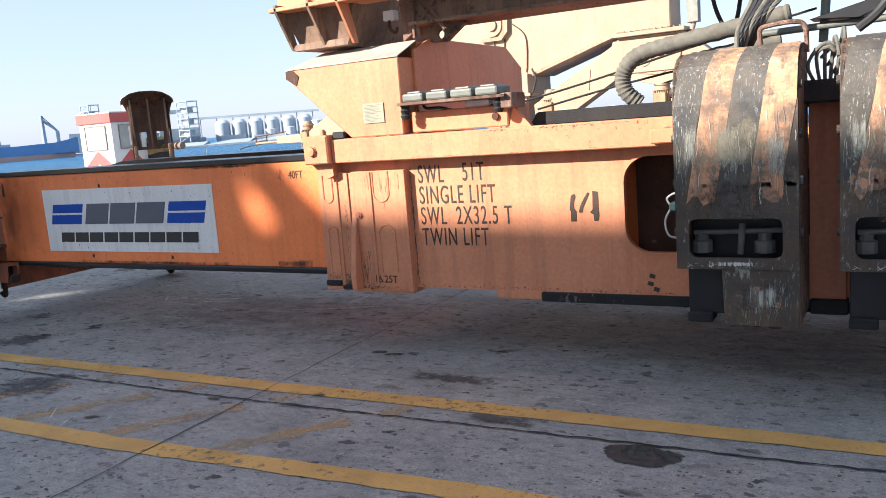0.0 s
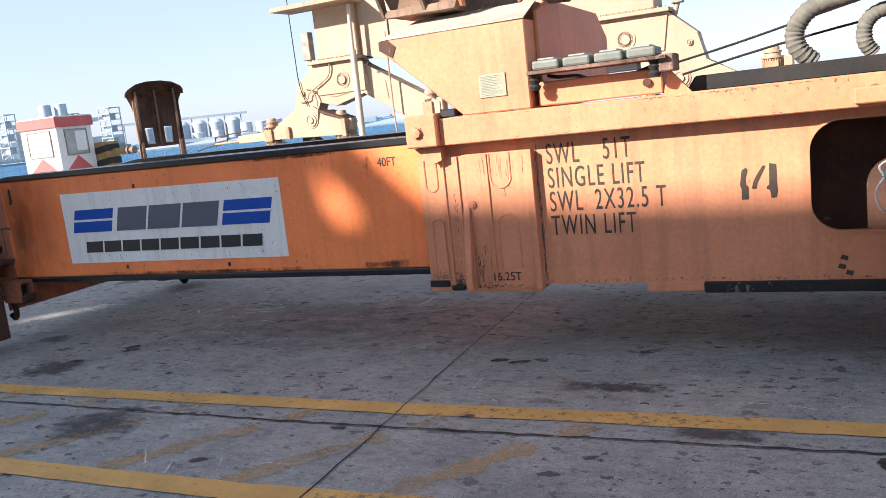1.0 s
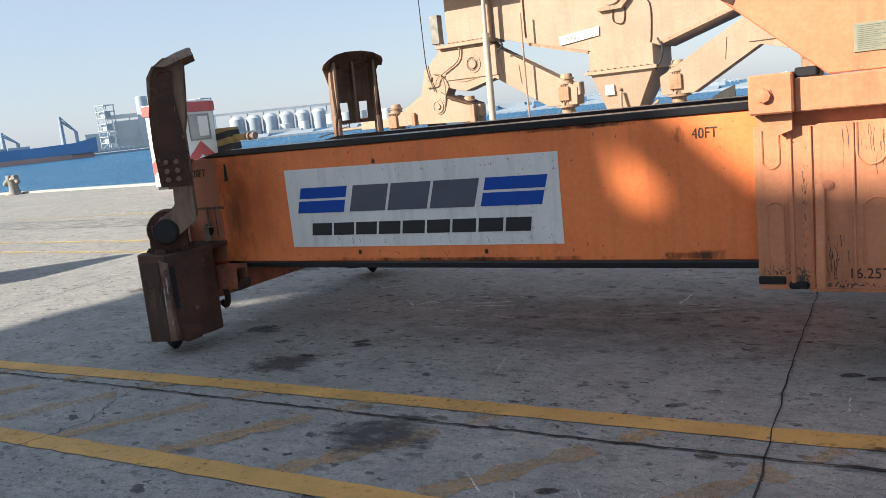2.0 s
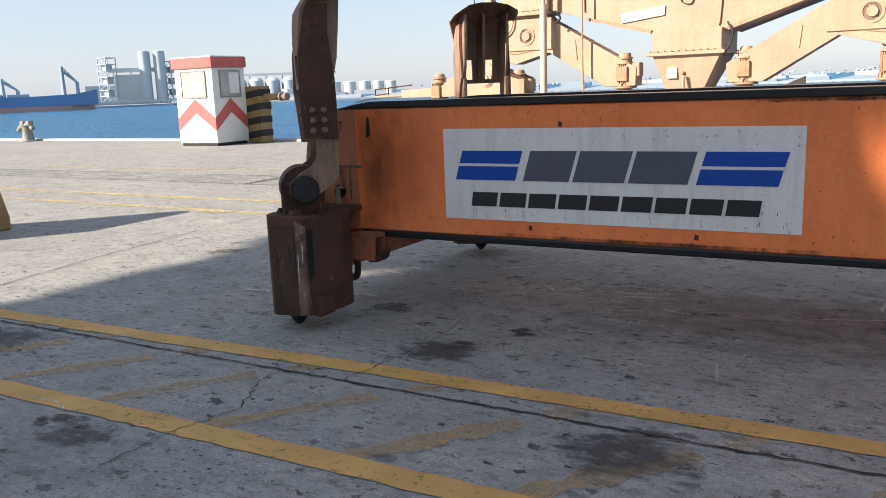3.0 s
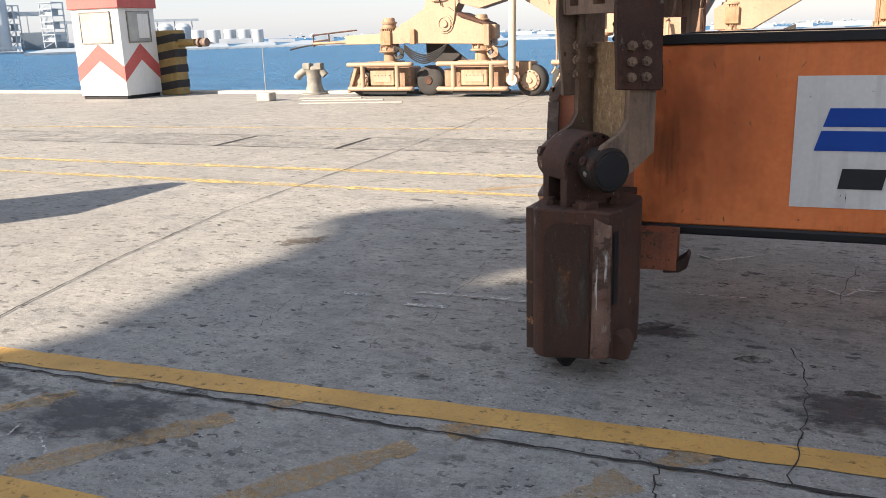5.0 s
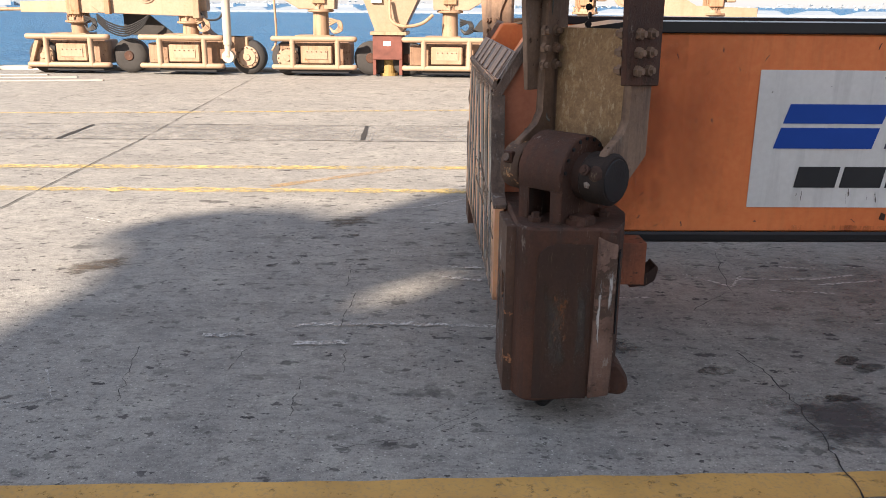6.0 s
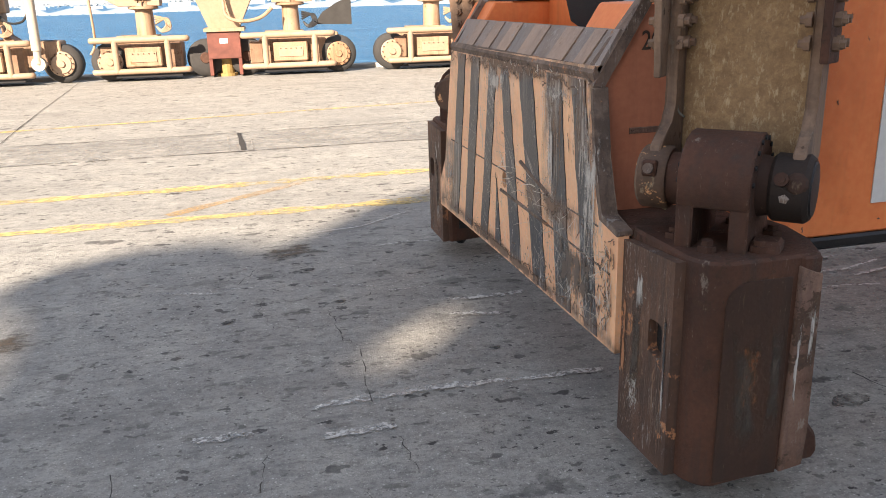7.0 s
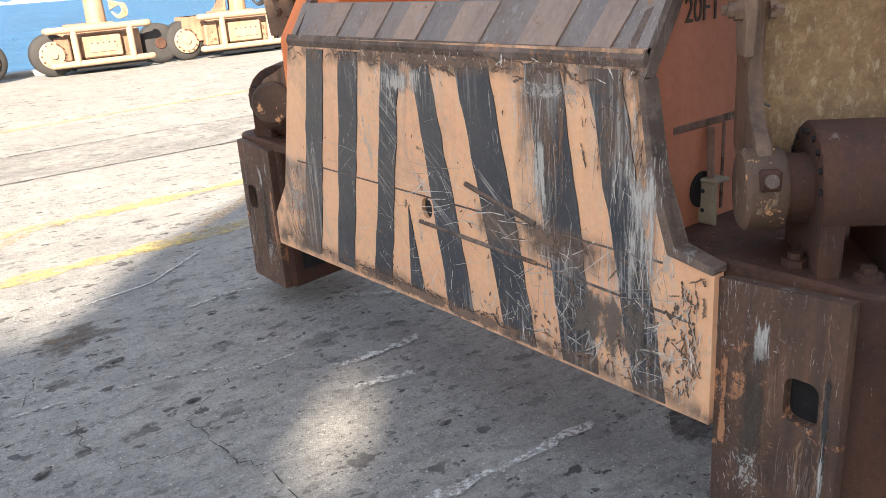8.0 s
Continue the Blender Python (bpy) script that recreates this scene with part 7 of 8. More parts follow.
# thin rods added on the arms and girder to suggest dark edge lines
for flip in (0, 1):
    f = (lambda u: 2.6 - u) if flip else (lambda u: u)
    for pts, r in (([(f(-0.9), -0.165, 2.15), (f(-0.86), -0.165, 1.75)], 0.012), ([(f(-2.6), -0.165, 2.2), (f(-2.4), -0.165, 1.95), (f(-1.9), -0.165, 2.0)], 0.012)):
        cpart("conduit", hose(B(), pts, r, 6), CREAM_DIRTY, "thin painted rod suggesting an edge line")
for pts in ([(1.75, -0.12, 3.3), (2.05, -0.12, 3.0), (2.05, -0.12, 2.4), (2.02, -0.12, 2.25)], [(1.3, -0.12, 2.98), (1.3, -0.12, 2.75), (1.5, -0.12, 2.7), (1.55, -0.12, 3.0)], [(-0.7, -0.12, 3.6), (-0.7, -0.12, 2.7)]):
    cpart("conduit", hose(B(), pts, 0.011, 6), RUST, "thin dark rod suggesting an edge line")
# chassis girder with its pedestal
GIRDER = [(-1.5, 2.80), (-0.6, 2.55), (0.72, 2.21), (2.2, 2.18), (4.1, 2.80), (4.1, 6.5), (-1.5, 6.5)]
gird = cpart("chassis_girder", prism(B(), GIRDER, "y", -0.1, 0.9, 0.01), CREAM, "large cream chassis girder")
for pts in ([(-0.62, 2.52), (0.72, 2.18), (0.73, 2.24), (-0.61, 2.58)], [(2.2, 2.15), (4.15, 2.78), (4.13, 2.85), (2.2, 2.22)]):
    cpart("girder_flange", prism(B(), pts, "y", -0.2, 0.95), CREAM_DIRTY, "", gird)
cpart("pivot_hub", turned(B(), (1.28, -0.1, 3.32), (0, -1, 0), [(0, 0.32), (0.04, 0.32), (0.04, 0.24), (0.08, 0.24), (0.08, 0.12), (0.12, 0.12)], 28), CREAM, "turned pivot hub", gird, True)
cpart("hub_shield", prism(B(), [(0.95, 3.05), (1.0, 2.98), (1.5, 2.98), (1.66, 3.15), (1.7, 3.9), (1.6, 3.9), (1.55, 3.2), (1.45, 3.06)], "y", -0.2, -0.1), CREAM_DIRTY, "", gird)
board = cpart("notice_board", prism(B(), [(0.10, 2.42), (0.97, 2.52), (0.98, 2.70), (0.09, 2.61)], "y", -0.135, -0.1, 0.004), WHITE_SIGN, "white warning board with black letters", gird)
t = letters("board_text", "EMERGENCY STOP", 0.2, -0.139, 2.5, 0.07, LAMP_GREY, crane, 0.78, local=True)
t.parent = board
ped = cpart("pedestal_box", box(B(), 0.78, 2.12, -0.28, 0.9, 1.80, 2.21, 0.01), CREAM, "cream pedestal on a red foot")
cpart("pedestal_flange", box(B(), 0.68, 2.2, -0.36, 0.98, 1.73, 1.80, 0.008), CREAM, "", ped)
for k in range(11):
    cpart("flange_bolt", turned(B(), (0.75 + 0.138 * k, -0.31, 1.80), (0, 0, 1), [(0, 0.02), (0.03, 0.02)], 6), CREAM_DIRTY, "", ped)
bm = B()
a = [bm.verts.new(p) for p in ((0.8, -0.28, 1.73), (2.1, -0.28, 1.73), (2.1, 0.8, 1.73), (0.8, 0.8, 1.73))]
b = [bm.verts.new(p) for p in ((1.15, -0.15, 0.76), (1.62, -0.15, 0.76), (1.62, 0.5, 0.76), (1.15, 0.5, 0.76))]
for i in range(4):
    bm.faces.new((a[i], a[(i + 1) % 4], b[(i + 1) % 4], b[i]))
bm.faces.new(a)
bm.faces.new(b[::-1])
cone = cpart("pedestal_cone", bm, CREAM, "", ped)
cpart("notice", box(B(), 1.08, 1.27, -0.275, -0.235, 1.30, 1.50), WHITE_SIGN, "pale notice", cone)
cpart("boss", turned(B(), (1.38, -0.2, 1.40), (0, -1, 0), [(0, 0.05), (0.05, 0.05), (0.05, 0.03), (0.09, 0.03)], 12), CREAM_DIRTY, "", cone)
cpart("foot_flange", box(B(), 1.06, 1.72, -0.32, 0.5, 0.74, 0.80, 0.005), CREAM_DIRTY, "", ped)
foot = cpart("red_foot", box(B(), 1.10, 1.64, -0.28, 0.4, 0.30, 0.74, 0.01), RED_BOX, "dull red foot box", ped)
for u in (1.10, 1.58):
    cpart("foot_side", box(B(), u, u + 0.06, -0.28, 0.4, 0.03, 0.30, 0.005), RED_BOX, "", foot)
cpart("foot_pin", turned(B(), (1.37, 0, 0.0), (0, 0, 1), [(0, 0.17), (0.05, 0.17), (0.05, 0.12), (0.30, 0.12)], 16), YELLOW_PIPE, "", foot)
cpart("label", box(B(), 1.3, 1.43, -0.284, -0.28, 0.55, 0.63), WHITE_SIGN, "", foot)
for pts, r, mat in (([(1.42, -0.3, 1.35), (1.45, -0.36, 1.0), (1.7, -0.4, 0.9), (2.0, -0.4, 0.95), (2.2, -0.35, 1.1)], 0.03, CREAM_DIRTY), ([(2.2, -0.2, 2.3), (2.32, -0.3, 2.1), (2.28, -0.3, 1.9), (2.16, -0.3, 1.7)], 0.02, RUBBER), ([(-1.2, -0.5, 2.75), (-1.1, -0.45, 2.6), (-1.25, -0.4, 2.5)], 0.02, RUBBER)):
    cpart("hose", hose(B(), pts, r), mat, "", ped)
cpart("walkway_deck", box(B(), -3.3, -1.3, -0.9, -0.1, 3.95, 4.05, 0.01), CREAM_DIRTY, "cream walkway deck")


def bogie(uc, wheels, dark_hose, tall):
    """A steered wheel set: tyres, gearbox body, pipe guard and the motor column on top."""
    b = cpart("bogie", box(B(), uc - 0.56, uc + 0.56, -0.24, 0.34, 0.17, 0.60, 0.03), BOGIE, "cream bogie with guard rails and a rusty motor column")
    for du, hub, side in wheels:
        y = -0.16 if side else -0.26 if hub else -0.1
        w = cpart("wheel", turned(B(), (uc + du, y, 0.315), (0, 1, 0), [(0, 0.15), (0, 0.22), (0.015, 0.28), (0.05, 0.31), (0.25, 0.31), (0.29, 0.28), (0.30, 0.22)], 28), TYRE, "dusty black tyre", b, True)
        if hub:
            cpart("rim", turned(B(), (uc + du, y + 0.02, 0.315), (0, -1, 0), [(0, 0.20), (0.05, 0.20), (0.06, 0.185), (0.06, 0.16), (0.075, 0.15), (0.075, 0.06), (0.10, 0.05), (0.10, 0.015)], 24), CREAM if hub == 1 else MOTOR, "cream wheel hub", w, True)
            for k in range(12):
                an = 2 * math.pi * k / 12
                cpart("wheel_nut", turned(B(), (uc + du + 0.172 * math.cos(an), y - 0.04, 0.315 + 0.172 * math.sin(an)), (0, -1, 0), [(0, 0.012), (0.016, 0.012)], 6), RUST, "", w)
            cpart("axle_cover", box(B(), min(uc, uc + du * 1.02), max(uc, uc + du * 1.02), -0.18, 0.25, 0.42, 0.68, 0.02), CREAM_DIRTY, "", b)
        else:
            cpart("rim", turned(B(), (uc + du, y + 0.02, 0.315), (0, -1, 0), [(0, 0.17), (0.01, 0.17), (0.01, 0.10), (0.04, 0.08)], 16), RUST, "dark wheel rim", w)
        if side:
            sg = 1 if du > 0 else -1
            pts = [(uc + sg * 0.25, 1.0), (uc + sg * 0.32, 0.78), (uc + sg * 0.45, 0.68), (uc + sg * 1.02, 0.68), (uc + sg * 1.05, 0.5), (uc + sg * 0.9, 0.3), (uc + sg * 0.3, 0.25)]
            cpart("side_frame", prism(B(), pts[::sg], "y", -0.20, 0.2, 0.01), BOGIE, "", b)
    for z, r in ((0.665, 0.05), (0.165, 0.048)):
        bm = B()
        hose(bm, [(uc - 0.80, -0.36, z), (uc - 0.74, -0.42, z), (uc, -0.43, z), (uc + 0.60, -0.42, z), (uc + 0.66, -0.36, z)], r, 10)
        cpart("guard_rail", bm, CREAM, "cream pipe guard rail", b, True)
    for du in (-0.46, 0.36):
        cpart("guard_post", rod(B(), (uc + du, -0.43, 0.15), (uc + du, -0.43, 0.68), 0.05), CREAM, "", b, True)
    cpart("gearbox", box(B(), uc - 0.34, uc + 0.24, -0.34, -0.2, 0.22, 0.54, 0.02), CREAM_DIRTY, "", b)
    cpart("gearbox_panel", box(B(), uc - 0.24, uc + 0.16, -0.352, -0.34, 0.30, 0.46, 0.004), CREAM, "", b)
    for k in range(5):
        cpart("panel_bolt", turned(B(), (uc - 0.21 + 0.085 * k, -0.352, 0.435), (0, -1, 0), [(0, 0.01), (0.01, 0.01)], 6), RUST, "", b)
    cpart("side_box", box(B(), uc - 0.72, uc - 0.5, -0.3, 0.2, 0.2, 0.56, 0.02), BOGIE, "", b)
    cpart("steer_plate", box(B(), uc - 0.45, uc + 0.2, -0.22, 0.28, 0.60, 0.72, 0.01), CREAM_DIRTY, "", b)
    cpart("column", turned(B(), (uc, 0.0, 0.70), (0, 0, 1), [(0, 0.15), (0.14 + tall, 0.14), (0.16 + tall, 0.24), (0.19 + tall, 0.24), (0.20 + tall, 0.19), (0.25 + tall, 0.18)], 20), CREAM_DIRTY, "", b, True)
    m = cpart("motor", turned(B(), (uc, 0.0, 0.95 + tall), (0, 0, 1), [(0, 0.17), (0.40, 0.17)], 18), MOTOR, "rusty finned electric motor", b)
    for k in range(26):
        an = 2 * math.pi * k / 26
        bm = box(B(), 0.165, 0.19, -0.006, 0.006, 0.96 + tall, 1.33 + tall)
        bm.transform(pose(uc, 0, 0) @ Matrix.Rotation(an, 4, "Z"))
        cpart("cooling_fin", bm, CREAM_DIRTY, "", m)
    cpart("motor_cover", box(B(), uc - 0.12, uc + 0.12, -0.215, -0.1, 1.0 + tall, 1.29 + tall, 0.01), MOTOR, "rusty brown motor cover", m)
    cpart("motor_cap", turned(B(), (uc, 0.0, 1.34 + tall), (0, 0, 1), [(0, 0.20), (0.03, 0.20), (0.03, 0.15), (0.10, 0.14), (0.10, 0.165), (0.13, 0.165), (0.14, 0.13), (0.20, 0.12), (0.22, 0.10)], 20), CREAM_DIRTY, "", m, True)
    for k in range(8):
        an = 2 * math.pi * k / 8
        cpart("flange_stud", rod(B(), (uc + 0.205 * math.cos(an), 0.205 * math.sin(an), 0.89 + tall), (uc + 0.205 * math.cos(an), 0.205 * math.sin(an), 0.98 + tall), 0.013, None, 6), CREAM_DIRTY, "", m)
    cpart("terminal_box", box(B(), uc + 0.20, uc + 0.36, -0.14, 0.1, 1.08 + tall, 1.36 + tall, 0.02), CREAM, "", m)
    bm = B()
    for k in range(4):
        hose(bm, [(uc + 0.18, -0.18, 1.02 - 0.04 * k), (uc + 0.32 + 0.02 * k, -0.22, 0.98), (uc + 0.36 + 0.02 * k, -0.24, 0.88 - 0.02 * k), (uc + 0.28, -0.26, 0.80 - 0.01 * k), (uc + 0.20, -0.22, 0.86)], 0.016, 7)
    cpart("hose_loop", bm, RUBBER if dark_hose else CREAM_DIRTY, "", b)
    cpart("ground_shoe", box(B(), uc - 0.5, uc + 0.55, -0.4, 0.2, 0.06, 0.12, 0.004), BLACK_STEEL, "", b)
    return b


for u, wheels, dark in ((-4.40, ((-0.60, 1, 0), (0.92, 0, 0)), 1), (-2.31, ((1.08, 1, 1),), 0), (0.12, ((-0.58, 1, 0), (0.92, 0, 0)), 0), (2.5, ((-0.78, 0, 0), (0.76, 2, 0)), 1), (4.95, ((-0.76, 1, 0), (0.9, 0, 0)), 0), (7.25, ((-1.0, 1, 1), (0.7, 0, 0)), 1)):
    bogie(u, wheels, dark, 0.05 if u < -1 else 0.28)
for u0, u1 in ((-3.25, -2.6), (3.05, 3.55)):
    flap = [(u0, 1.10), (u0 + 0.1, 1.08), (u1, 0.66), (u1, 0.64), (u0 + 0.05, 0.66), (u0 - 0.35, 0.7), (u0 - 0.35, 1.08)] if u0 < 0 else [(u0 - 0.15, 0.80), (u0 + 0.0, 1.0), (u0 + 0.25, 1.15), (u1, 1.25), (u1, 0.78)]
    cpart("mud_flap", prism(B(), flap, "y", 0.1, 0.14), TYRE, "black rubber mud flap")
cpart("end_guard", prism(B(), [(-5.28, 0.08), (-5.20, 0.08), (-5.0, 0.60), (-5.08, 0.62)], "y", -0.4, 0.3, 0.01), CREAM_DIRTY, "slanted end guard")
# tow bar and buffer at the crane's end
bm = B()
rod(bm, (-6.3, 0, 1.12), (-5.35, 0, 1.14), 0.03)
cpart("tow_bar", bm, CREAM_DIRTY)
cpart("hose", hose(B(), [(-6.9, -0.05, 1.0), (-6.6, 0, 1.06), (-6.2, 0, 1.1), (-5.7, 0, 1.13)], 0.018), RUBBER)
bm = B()
for a, b in (((-6.3, 0, 1.3), (-5.2, 0, 1.38)), ((-6.3, 0, 1.05), (-6.3, 0, 1.32)), ((-5.9, 0, 1.1), (-5.9, 0, 1.34)), ((-6.3, 0, 1.16), (-5.9, 0, 1.2))):
    rod(bm, a, b, 0.016, None, 8)
cpart("guard_frame", bm, RUST)

# ---- booth, buffer post, bollards and barrier ----
turn = pose(-16.43, 17.43, 0, 0, 0, 0)
booth = thing("guard_booth", turn, "white booth with red roof band and red chevrons beside the water", "booth")
W, D, H = 1.36, 1.20, 2.30


def bpart(name, bm, mat, label="", parent=None):
    return part(name, bm, mat, parent or booth, label, True)


body = bpart("body", box(B(), -W, 0, 0, D, 0.08, 2.04, 0.01), WHITE_PAINT, "white painted booth body")
bpart("base", box(B(), -W + 0.04, -0.04, 0.04, D - 0.04, 0.0, 0.09), BLACK_STEEL)
bpart("roof_band", box(B(), -W - 0.05, 0.05, -0.05, D + 0.05, 2.03, H, 0.008), RED_PAINT, "faded red roof band")
bpart("roof_cap", box(B(), -W - 0.03, 0.03, -0.03, D + 0.03, H, H + 0.03), WHITE_PAINT)


def window(face, a0, a1):
    """A framed pane on the front (y) or side (x) of the booth."""
    z0, z1 = 1.28, 1.94
    for nm, o0, o1, mat, q in (("window_frame", -0.03, 0.012, BOLLARD_IRON, 0.022), ("pane", -0.018, 0.002, GLASS, 0.0)):
        bm = B()
        outer = [(a0 - q, z0 - q), (a1 + q, z0 - q), (a1 + q, z1 + q), (a0 - q, z1 + q)]
        inner = [(a0, z0), (a1, z0), (a1, z1), (a0, z1)]
        ax, u, v = ("y", o0, o1) if face == "y" else ("x", -o1, -o0)
        if q:
            pierced(bm, outer, inner, ax, u, v)
        else:
            prism(bm, inner, ax, u, v)
        bpart(nm, bm, mat, "grey window frame" if q else "dusty pane", body)
    bm = B()
    if face == "y":
        box(bm, a0 + 0.42 * (a1 - a0), a0 + 0.9 * (a1 - a0), -0.022, -0.019, 1.36, 1.66)
    else:
        box(bm, 0.019, 0.022, a0 + 0.45 * (a1 - a0), a0 + 0.95 * (a1 - a0), 1.36, 1.9)
    bpart("paper_blind", bm, DECAL_WHITE, "", body)


window("y", -1.10, -0.26)
window("x", 0.26, 0.98)
for face, span in (("y", W), ("x", D)):
    def put(pts):
        q = [(-p if face == "y" else p, z) for p, z in pts]
        return prism(B(), q, face, *((-0.004, 0.0) if face == "y" else (0.0, 0.004)))
    h = span / 2
    bpart("chevron", put([(0, 0.73), (0, 0.40), (h, 0.87), (h, 1.24)]), RED_PAINT, "red painted chevron", body)
    bpart("chevron", put([(span, 0.73), (span, 0.40), (h, 0.87), (h, 1.24)]), RED_PAINT, "red painted chevron", body)

buf = thing("buffer_post", pose(-16.2, 18.85, 0, 0, 0, -6), "black and yellow striped buffer post with a pipe arm", "post")
part("post", box(B(), -0.28, 0.28, -0.2, 0.2, 0, 1.52, 0.02), YELLOW_PIPE, buf, "", True)
for z in (0.10, 0.46, 0.82, 1.18):
    part("black_band", prism(B(), [(-0.284, z), (0.284, z + 0.08), (0.284, z + 0.26), (-0.284, z + 0.18)], "y", -0.205, 0.205), DARK_BLACK, buf, "black painted band", True)
part("pipe_arm", rod(B(), (0.28, 0, 1.22), (0.78, 0, 1.22), 0.09), YELLOW_PIPE, buf, "dirty yellow pipe arm", True, True)
part("pipe_tip", turned(B(), (0.78, 0, 1.22), (1, 0, 0), [(0, 0.07), (0.1, 0.07), (0.1, 0.11), (0.16, 0.11), (0.16, 0.07), (0.24, 0.07), (0.24, 0.1), (0.36, 0.1), (0.38, 0.07)], 16), GREY_EDGE, buf, "", True, True)


def bollard(x, y, turn):
    b = thing("mooring_bollard", pose(x, y, 0.0, 0, 0, turn), "weathered grey iron mooring bollard with two horns", "bollard", "bollards on the quay")
    part("stem", turned(B(), (0, 0, 0), (0, 0, 1), [(0, 0.30), (0.03, 0.30), (0.04, 0.22), (0.25, 0.16), (0.48, 0.17), (0.55, 0.2)], 20), BOLLARD_IRON, b, "", True, True)
    bm = B()
    hose(bm, [(-0.42, 0, 0.36), (-0.36, 0, 0.44), (-0.18, 0, 0.54), (0, 0, 0.56), (0.18, 0, 0.52), (0.28, 0, 0.42)], 0.085, 10)
    part("horn", bm, BOLLARD_IRON, b, "", True, True)
    for s in (-0.14, 0.14):
        part("lug", box(B(), s - 0.09, s + 0.09, -0.1, 0.1, 0.54, 0.70, 0.02), BOLLARD_IRON, b, "", True)
    return b


bollard(-12.35, 18.85, 5)
bollard(-27.3, 19.4, 5)

marker = thing("marker_pole", pose(-12.5, 17.05, 0), "thin grey pole in a concrete foot", "pole")
part("foot", prism(B(), round_rect(-0.17, 0.17, -0.14, 0.14, 0.04, 3), "z", 0, 0.17, 0.015), CONCRETE_PALE, marker, "cast concrete foot", True)
part("pole", rod(B(), (0, 0, 0.16), (0.0, 0, 1.1), 0.009, None, 8), GREY_METAL, marker, "", True)
for k, (x0, y0, x1, y1) in enumerate(((-11.3, 16.35, -9.25, 16.7), (-11.6, 17.0, -9.9, 17.25), (-12.0, 17.6, -10.6, 17.7))):
    bm = B()
    d = Vector((x1 - x0, y1 - y0)).normalized()
    n = Vector((-d.y, d.x)) * 0.05
    prism(bm, [(x0 - n.x, y0 - n.y), (x1 - n.x, y1 - n.y), (x1 + n.x, y1 + n.y), (x0 + n.x, y0 + n.y)], "z", 0, 0.02, 0.003)
    lone("timber_batten", bm, CONCRETE_PALE, "weathered grey timber batten lying on the quay", "batten", "battens on the quay")

barrier = thing("traffic_barrier", pose(-9.0, 6.0, 0), "red and yellow plastic traffic barrier on the concrete", "barrier")
PROF = [(-0.30, 0), (0.30, 0), (0.30, 0.14), (0.19, 0.42), (-0.19, 0.42), (-0.30, 0.14)]
PROF2 = [(-0.19, 0.42), (0.19, 0.42), (0.12, 1.0), (0.10, 1.05), (-0.10, 1.05), (-0.12, 1.0)]
part("lower_half", prism(B(), PROF, "y", -0.8, 0.55, 0.012), BARRIER_LOW, barrier, "dirty yellow brown lower half", True)
part("upper_half", prism(B(), PROF2, "y", -0.8, 0.55, 0.012), BARRIER_RED, barrier, "faded red upper half", True)
# Black block paints the shade of a lifting slot; no notch is cut.
part("slot_shade_block", box(B(), -0.13, 0.13, -0.806, -0.78, 0.02, 0.10, 0.004), BLACK_STEEL, barrier, "black block standing for a shaded lifting slot", True)

# ---- far shore ----
R0 = 450.0


def far(az, r=R0):
    return Vector((-r * math.sin(radians(az)), r * math.cos(radians(az)), 0))


def up(el, r=R0):
    return 1.27 + r * math.tan(radians(el))


def far_box(bm, az0, az1, el0, el1, r=R0, deep=8.0):
    a, b = far(az0, r), far(az1, r)
    out = a.normalized() * deep
    z0, z1 = up(el0, r), up(el1, r)
    lo = [bm.verts.new((p.x, p.y, z0)) for p in (a, b, b + out, a + out)]
    hi = [bm.verts.new((p.x, p.y, z1)) for p in (a, b, b + out, a + out)]
    bm.faces.new(lo[::-1])
    bm.faces.new(hi)
    for i in range(4):
        bm.faces.new((lo[i], lo[(i + 1) % 4], hi[(i + 1) % 4], hi[i]))
    return bm


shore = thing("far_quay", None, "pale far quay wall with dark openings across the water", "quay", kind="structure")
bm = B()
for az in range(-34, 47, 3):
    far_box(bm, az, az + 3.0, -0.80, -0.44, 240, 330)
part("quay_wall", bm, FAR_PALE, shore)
# Raised dark boxes stand for the shaded openings in the far wall.
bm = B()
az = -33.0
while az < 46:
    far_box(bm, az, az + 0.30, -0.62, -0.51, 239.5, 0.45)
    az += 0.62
tagged(part("quay_opening_shade", bm, FAR_DARK, shore), kind="stuff")
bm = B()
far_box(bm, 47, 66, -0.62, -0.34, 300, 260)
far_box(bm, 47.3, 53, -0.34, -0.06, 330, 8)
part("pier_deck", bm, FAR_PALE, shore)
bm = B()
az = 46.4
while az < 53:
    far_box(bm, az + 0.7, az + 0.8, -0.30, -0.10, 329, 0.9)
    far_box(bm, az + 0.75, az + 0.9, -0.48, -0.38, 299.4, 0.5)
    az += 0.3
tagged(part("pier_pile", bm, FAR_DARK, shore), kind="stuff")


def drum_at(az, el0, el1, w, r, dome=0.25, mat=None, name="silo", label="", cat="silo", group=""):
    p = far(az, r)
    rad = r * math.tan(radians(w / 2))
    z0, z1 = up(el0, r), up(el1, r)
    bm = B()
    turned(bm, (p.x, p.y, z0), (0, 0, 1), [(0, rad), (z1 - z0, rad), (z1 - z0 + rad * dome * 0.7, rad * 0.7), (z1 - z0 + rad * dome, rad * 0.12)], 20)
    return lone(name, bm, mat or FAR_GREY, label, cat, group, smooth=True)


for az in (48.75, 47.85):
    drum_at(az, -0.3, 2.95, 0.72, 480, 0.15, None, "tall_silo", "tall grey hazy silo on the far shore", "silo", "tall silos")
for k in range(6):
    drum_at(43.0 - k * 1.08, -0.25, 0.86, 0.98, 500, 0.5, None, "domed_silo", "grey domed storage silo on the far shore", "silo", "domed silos")
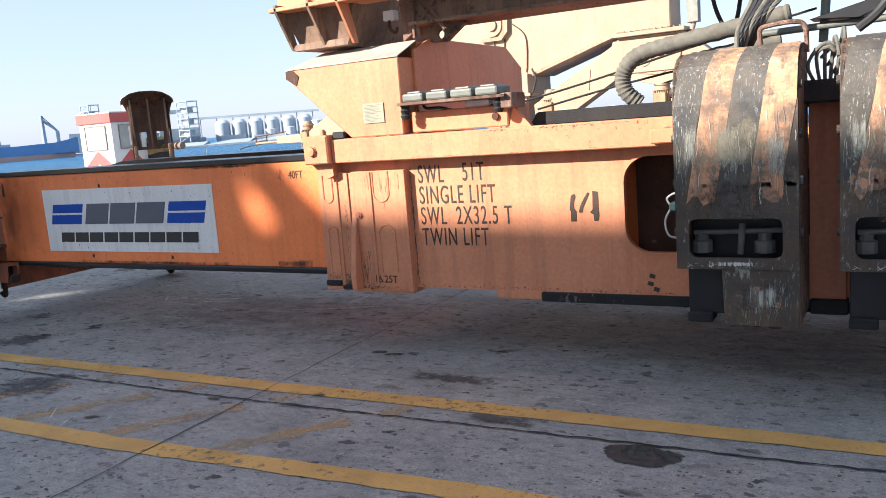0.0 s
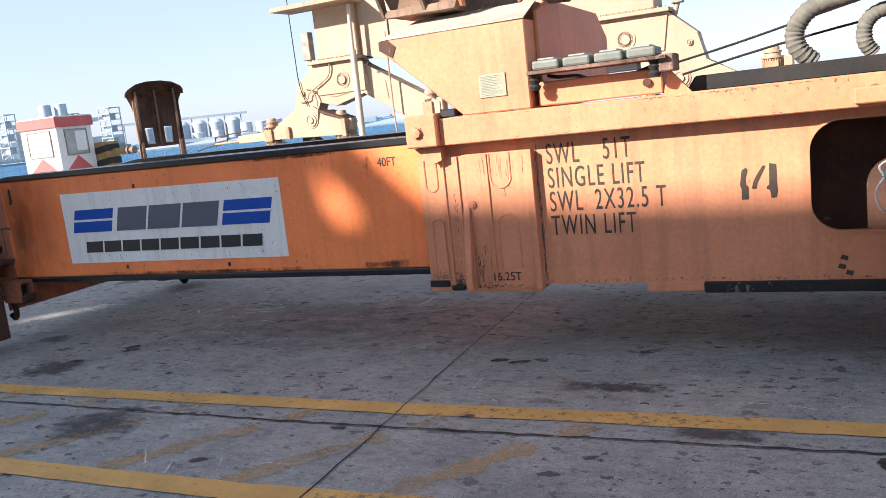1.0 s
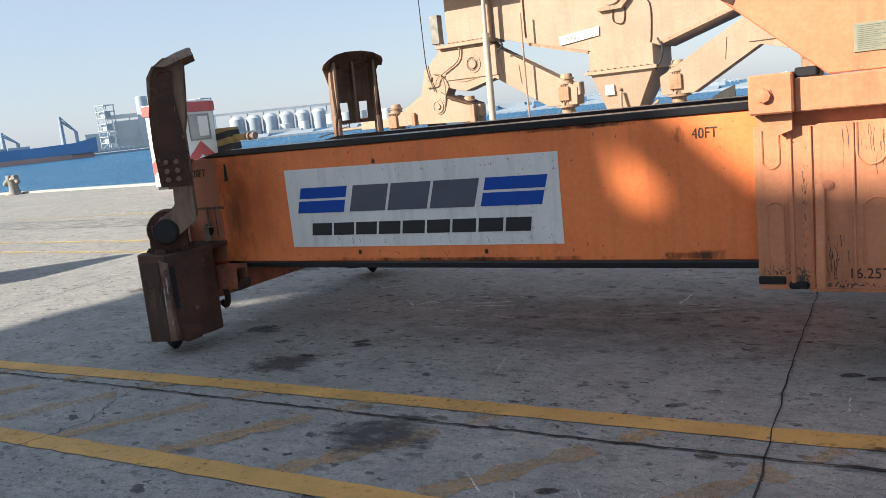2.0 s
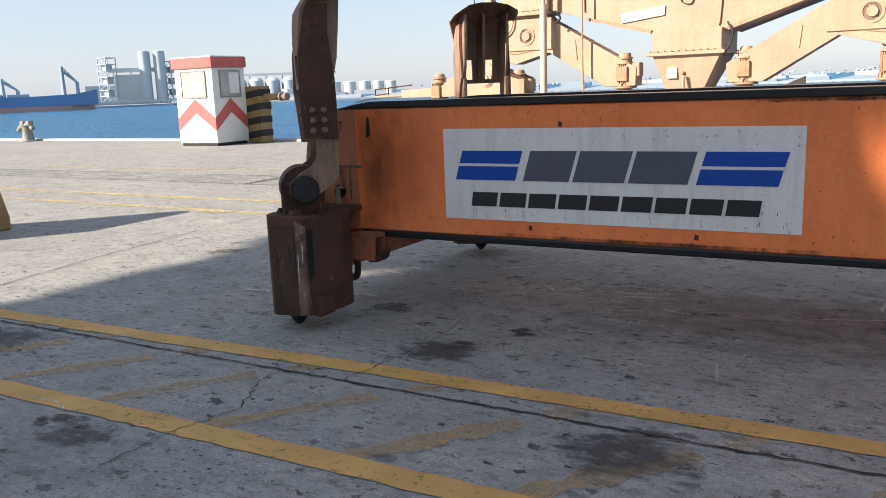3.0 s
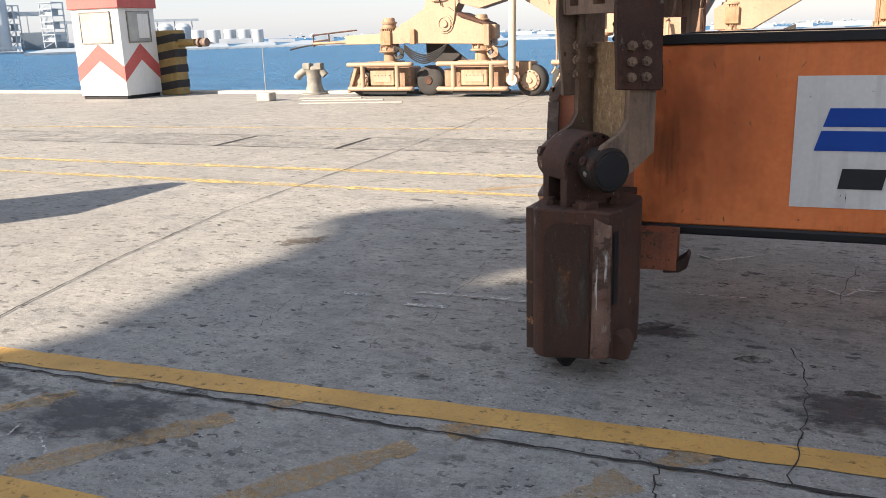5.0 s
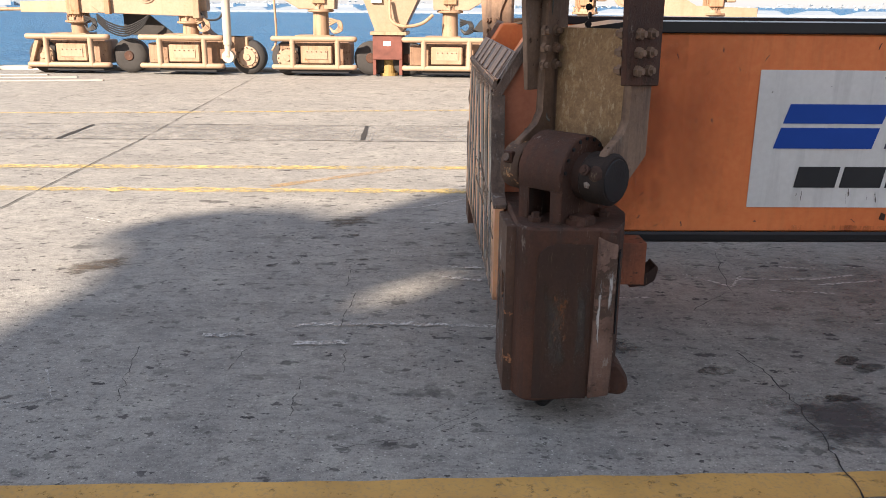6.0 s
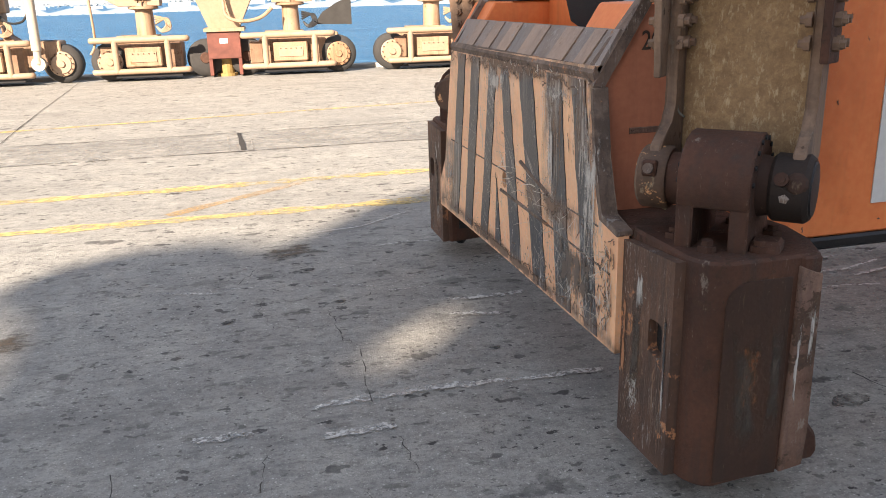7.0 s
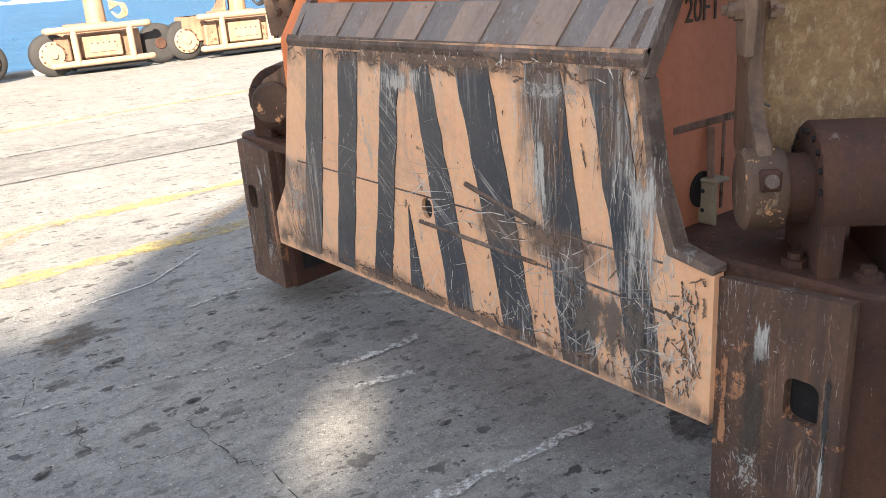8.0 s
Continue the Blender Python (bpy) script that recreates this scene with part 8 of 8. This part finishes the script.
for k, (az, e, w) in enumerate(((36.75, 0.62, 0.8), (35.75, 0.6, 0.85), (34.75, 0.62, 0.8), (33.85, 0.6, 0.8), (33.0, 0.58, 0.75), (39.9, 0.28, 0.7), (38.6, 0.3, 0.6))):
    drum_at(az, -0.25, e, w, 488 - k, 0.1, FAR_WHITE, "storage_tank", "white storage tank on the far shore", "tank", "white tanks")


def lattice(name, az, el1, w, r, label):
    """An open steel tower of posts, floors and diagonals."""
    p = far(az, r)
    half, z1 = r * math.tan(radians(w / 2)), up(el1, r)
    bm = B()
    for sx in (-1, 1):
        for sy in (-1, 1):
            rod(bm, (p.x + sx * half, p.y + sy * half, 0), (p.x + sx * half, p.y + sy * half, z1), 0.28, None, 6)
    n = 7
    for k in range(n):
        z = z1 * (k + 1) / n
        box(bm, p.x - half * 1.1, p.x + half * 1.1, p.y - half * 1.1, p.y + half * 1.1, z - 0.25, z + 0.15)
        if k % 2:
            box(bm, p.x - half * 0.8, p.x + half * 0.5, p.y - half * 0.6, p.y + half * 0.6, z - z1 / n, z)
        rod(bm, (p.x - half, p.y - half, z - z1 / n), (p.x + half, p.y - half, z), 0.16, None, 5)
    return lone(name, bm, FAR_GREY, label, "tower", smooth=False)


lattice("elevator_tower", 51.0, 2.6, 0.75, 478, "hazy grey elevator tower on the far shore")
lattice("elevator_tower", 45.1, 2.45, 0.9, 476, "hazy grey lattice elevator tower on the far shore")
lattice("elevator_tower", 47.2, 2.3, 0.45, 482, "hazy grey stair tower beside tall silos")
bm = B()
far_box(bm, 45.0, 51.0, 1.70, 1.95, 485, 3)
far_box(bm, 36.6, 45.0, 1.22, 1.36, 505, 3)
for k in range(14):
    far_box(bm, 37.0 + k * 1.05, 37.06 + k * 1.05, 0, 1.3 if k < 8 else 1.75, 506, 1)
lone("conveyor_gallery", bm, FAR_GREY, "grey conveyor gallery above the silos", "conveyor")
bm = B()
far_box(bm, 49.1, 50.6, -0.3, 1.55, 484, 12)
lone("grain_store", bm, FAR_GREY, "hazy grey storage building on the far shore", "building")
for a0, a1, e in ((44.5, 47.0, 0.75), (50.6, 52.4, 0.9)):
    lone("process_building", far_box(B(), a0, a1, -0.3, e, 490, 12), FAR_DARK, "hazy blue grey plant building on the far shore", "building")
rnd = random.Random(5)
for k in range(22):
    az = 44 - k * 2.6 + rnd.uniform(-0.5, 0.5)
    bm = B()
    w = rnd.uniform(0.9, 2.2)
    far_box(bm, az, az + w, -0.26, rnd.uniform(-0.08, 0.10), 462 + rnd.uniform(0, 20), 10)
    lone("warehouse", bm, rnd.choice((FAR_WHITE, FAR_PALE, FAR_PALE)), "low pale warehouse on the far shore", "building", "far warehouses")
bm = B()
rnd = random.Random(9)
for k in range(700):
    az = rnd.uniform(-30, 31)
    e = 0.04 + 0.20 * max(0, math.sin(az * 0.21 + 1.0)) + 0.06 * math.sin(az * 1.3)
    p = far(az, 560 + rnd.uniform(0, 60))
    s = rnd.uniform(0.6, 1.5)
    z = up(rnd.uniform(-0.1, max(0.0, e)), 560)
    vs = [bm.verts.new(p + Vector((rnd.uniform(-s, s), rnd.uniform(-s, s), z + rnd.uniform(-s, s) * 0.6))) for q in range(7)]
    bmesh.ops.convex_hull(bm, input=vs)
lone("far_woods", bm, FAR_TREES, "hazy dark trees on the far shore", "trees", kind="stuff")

# ship at the far berth
ship = thing("cargo_ship", None, "blue bulk carrier with a red waterline, hues paled for haze", "ship")


def hull(el0, el1, flare):
    bm = B()
    r = 262
    pts = []
    for az, w in ((51.9, 0.0), (52.4, 0.35), (53.2, 0.8), (55, 1.0), (64, 1.0), (70, 1.0)):
        pts.append((az, w))
    rows = []
    for az, w in pts:
        p = far(az - (flare if w < 0.9 else 0), r + 7 * (1 - w))
        q = far(az - (flare if w < 0.9 else 0), r + 14 - 7 * (1 - w) + 0.01)
        rise = 1.6 * (1 - w) if flare else 0
        rows.append([bm.verts.new((p.x, p.y, up(el0, r))), bm.verts.new((p.x, p.y, up(el1, r) + rise)), bm.verts.new((q.x, q.y, up(el1, r) + rise)), bm.verts.new((q.x, q.y, up(el0, r)))])
    for u, v in zip(rows, rows[1:]):
        for i in range(4):
            bm.faces.new((u[i], v[i], v[(i + 1) % 4], u[(i + 1) % 4]))
    bm.faces.new(rows[0])
    bm.faces.new(rows[-1][::-1])
    return bm


part("boot_top", hull(-0.55, -0.22, 0.0), SHIP_RED, ship, "red lower hull paled for haze")
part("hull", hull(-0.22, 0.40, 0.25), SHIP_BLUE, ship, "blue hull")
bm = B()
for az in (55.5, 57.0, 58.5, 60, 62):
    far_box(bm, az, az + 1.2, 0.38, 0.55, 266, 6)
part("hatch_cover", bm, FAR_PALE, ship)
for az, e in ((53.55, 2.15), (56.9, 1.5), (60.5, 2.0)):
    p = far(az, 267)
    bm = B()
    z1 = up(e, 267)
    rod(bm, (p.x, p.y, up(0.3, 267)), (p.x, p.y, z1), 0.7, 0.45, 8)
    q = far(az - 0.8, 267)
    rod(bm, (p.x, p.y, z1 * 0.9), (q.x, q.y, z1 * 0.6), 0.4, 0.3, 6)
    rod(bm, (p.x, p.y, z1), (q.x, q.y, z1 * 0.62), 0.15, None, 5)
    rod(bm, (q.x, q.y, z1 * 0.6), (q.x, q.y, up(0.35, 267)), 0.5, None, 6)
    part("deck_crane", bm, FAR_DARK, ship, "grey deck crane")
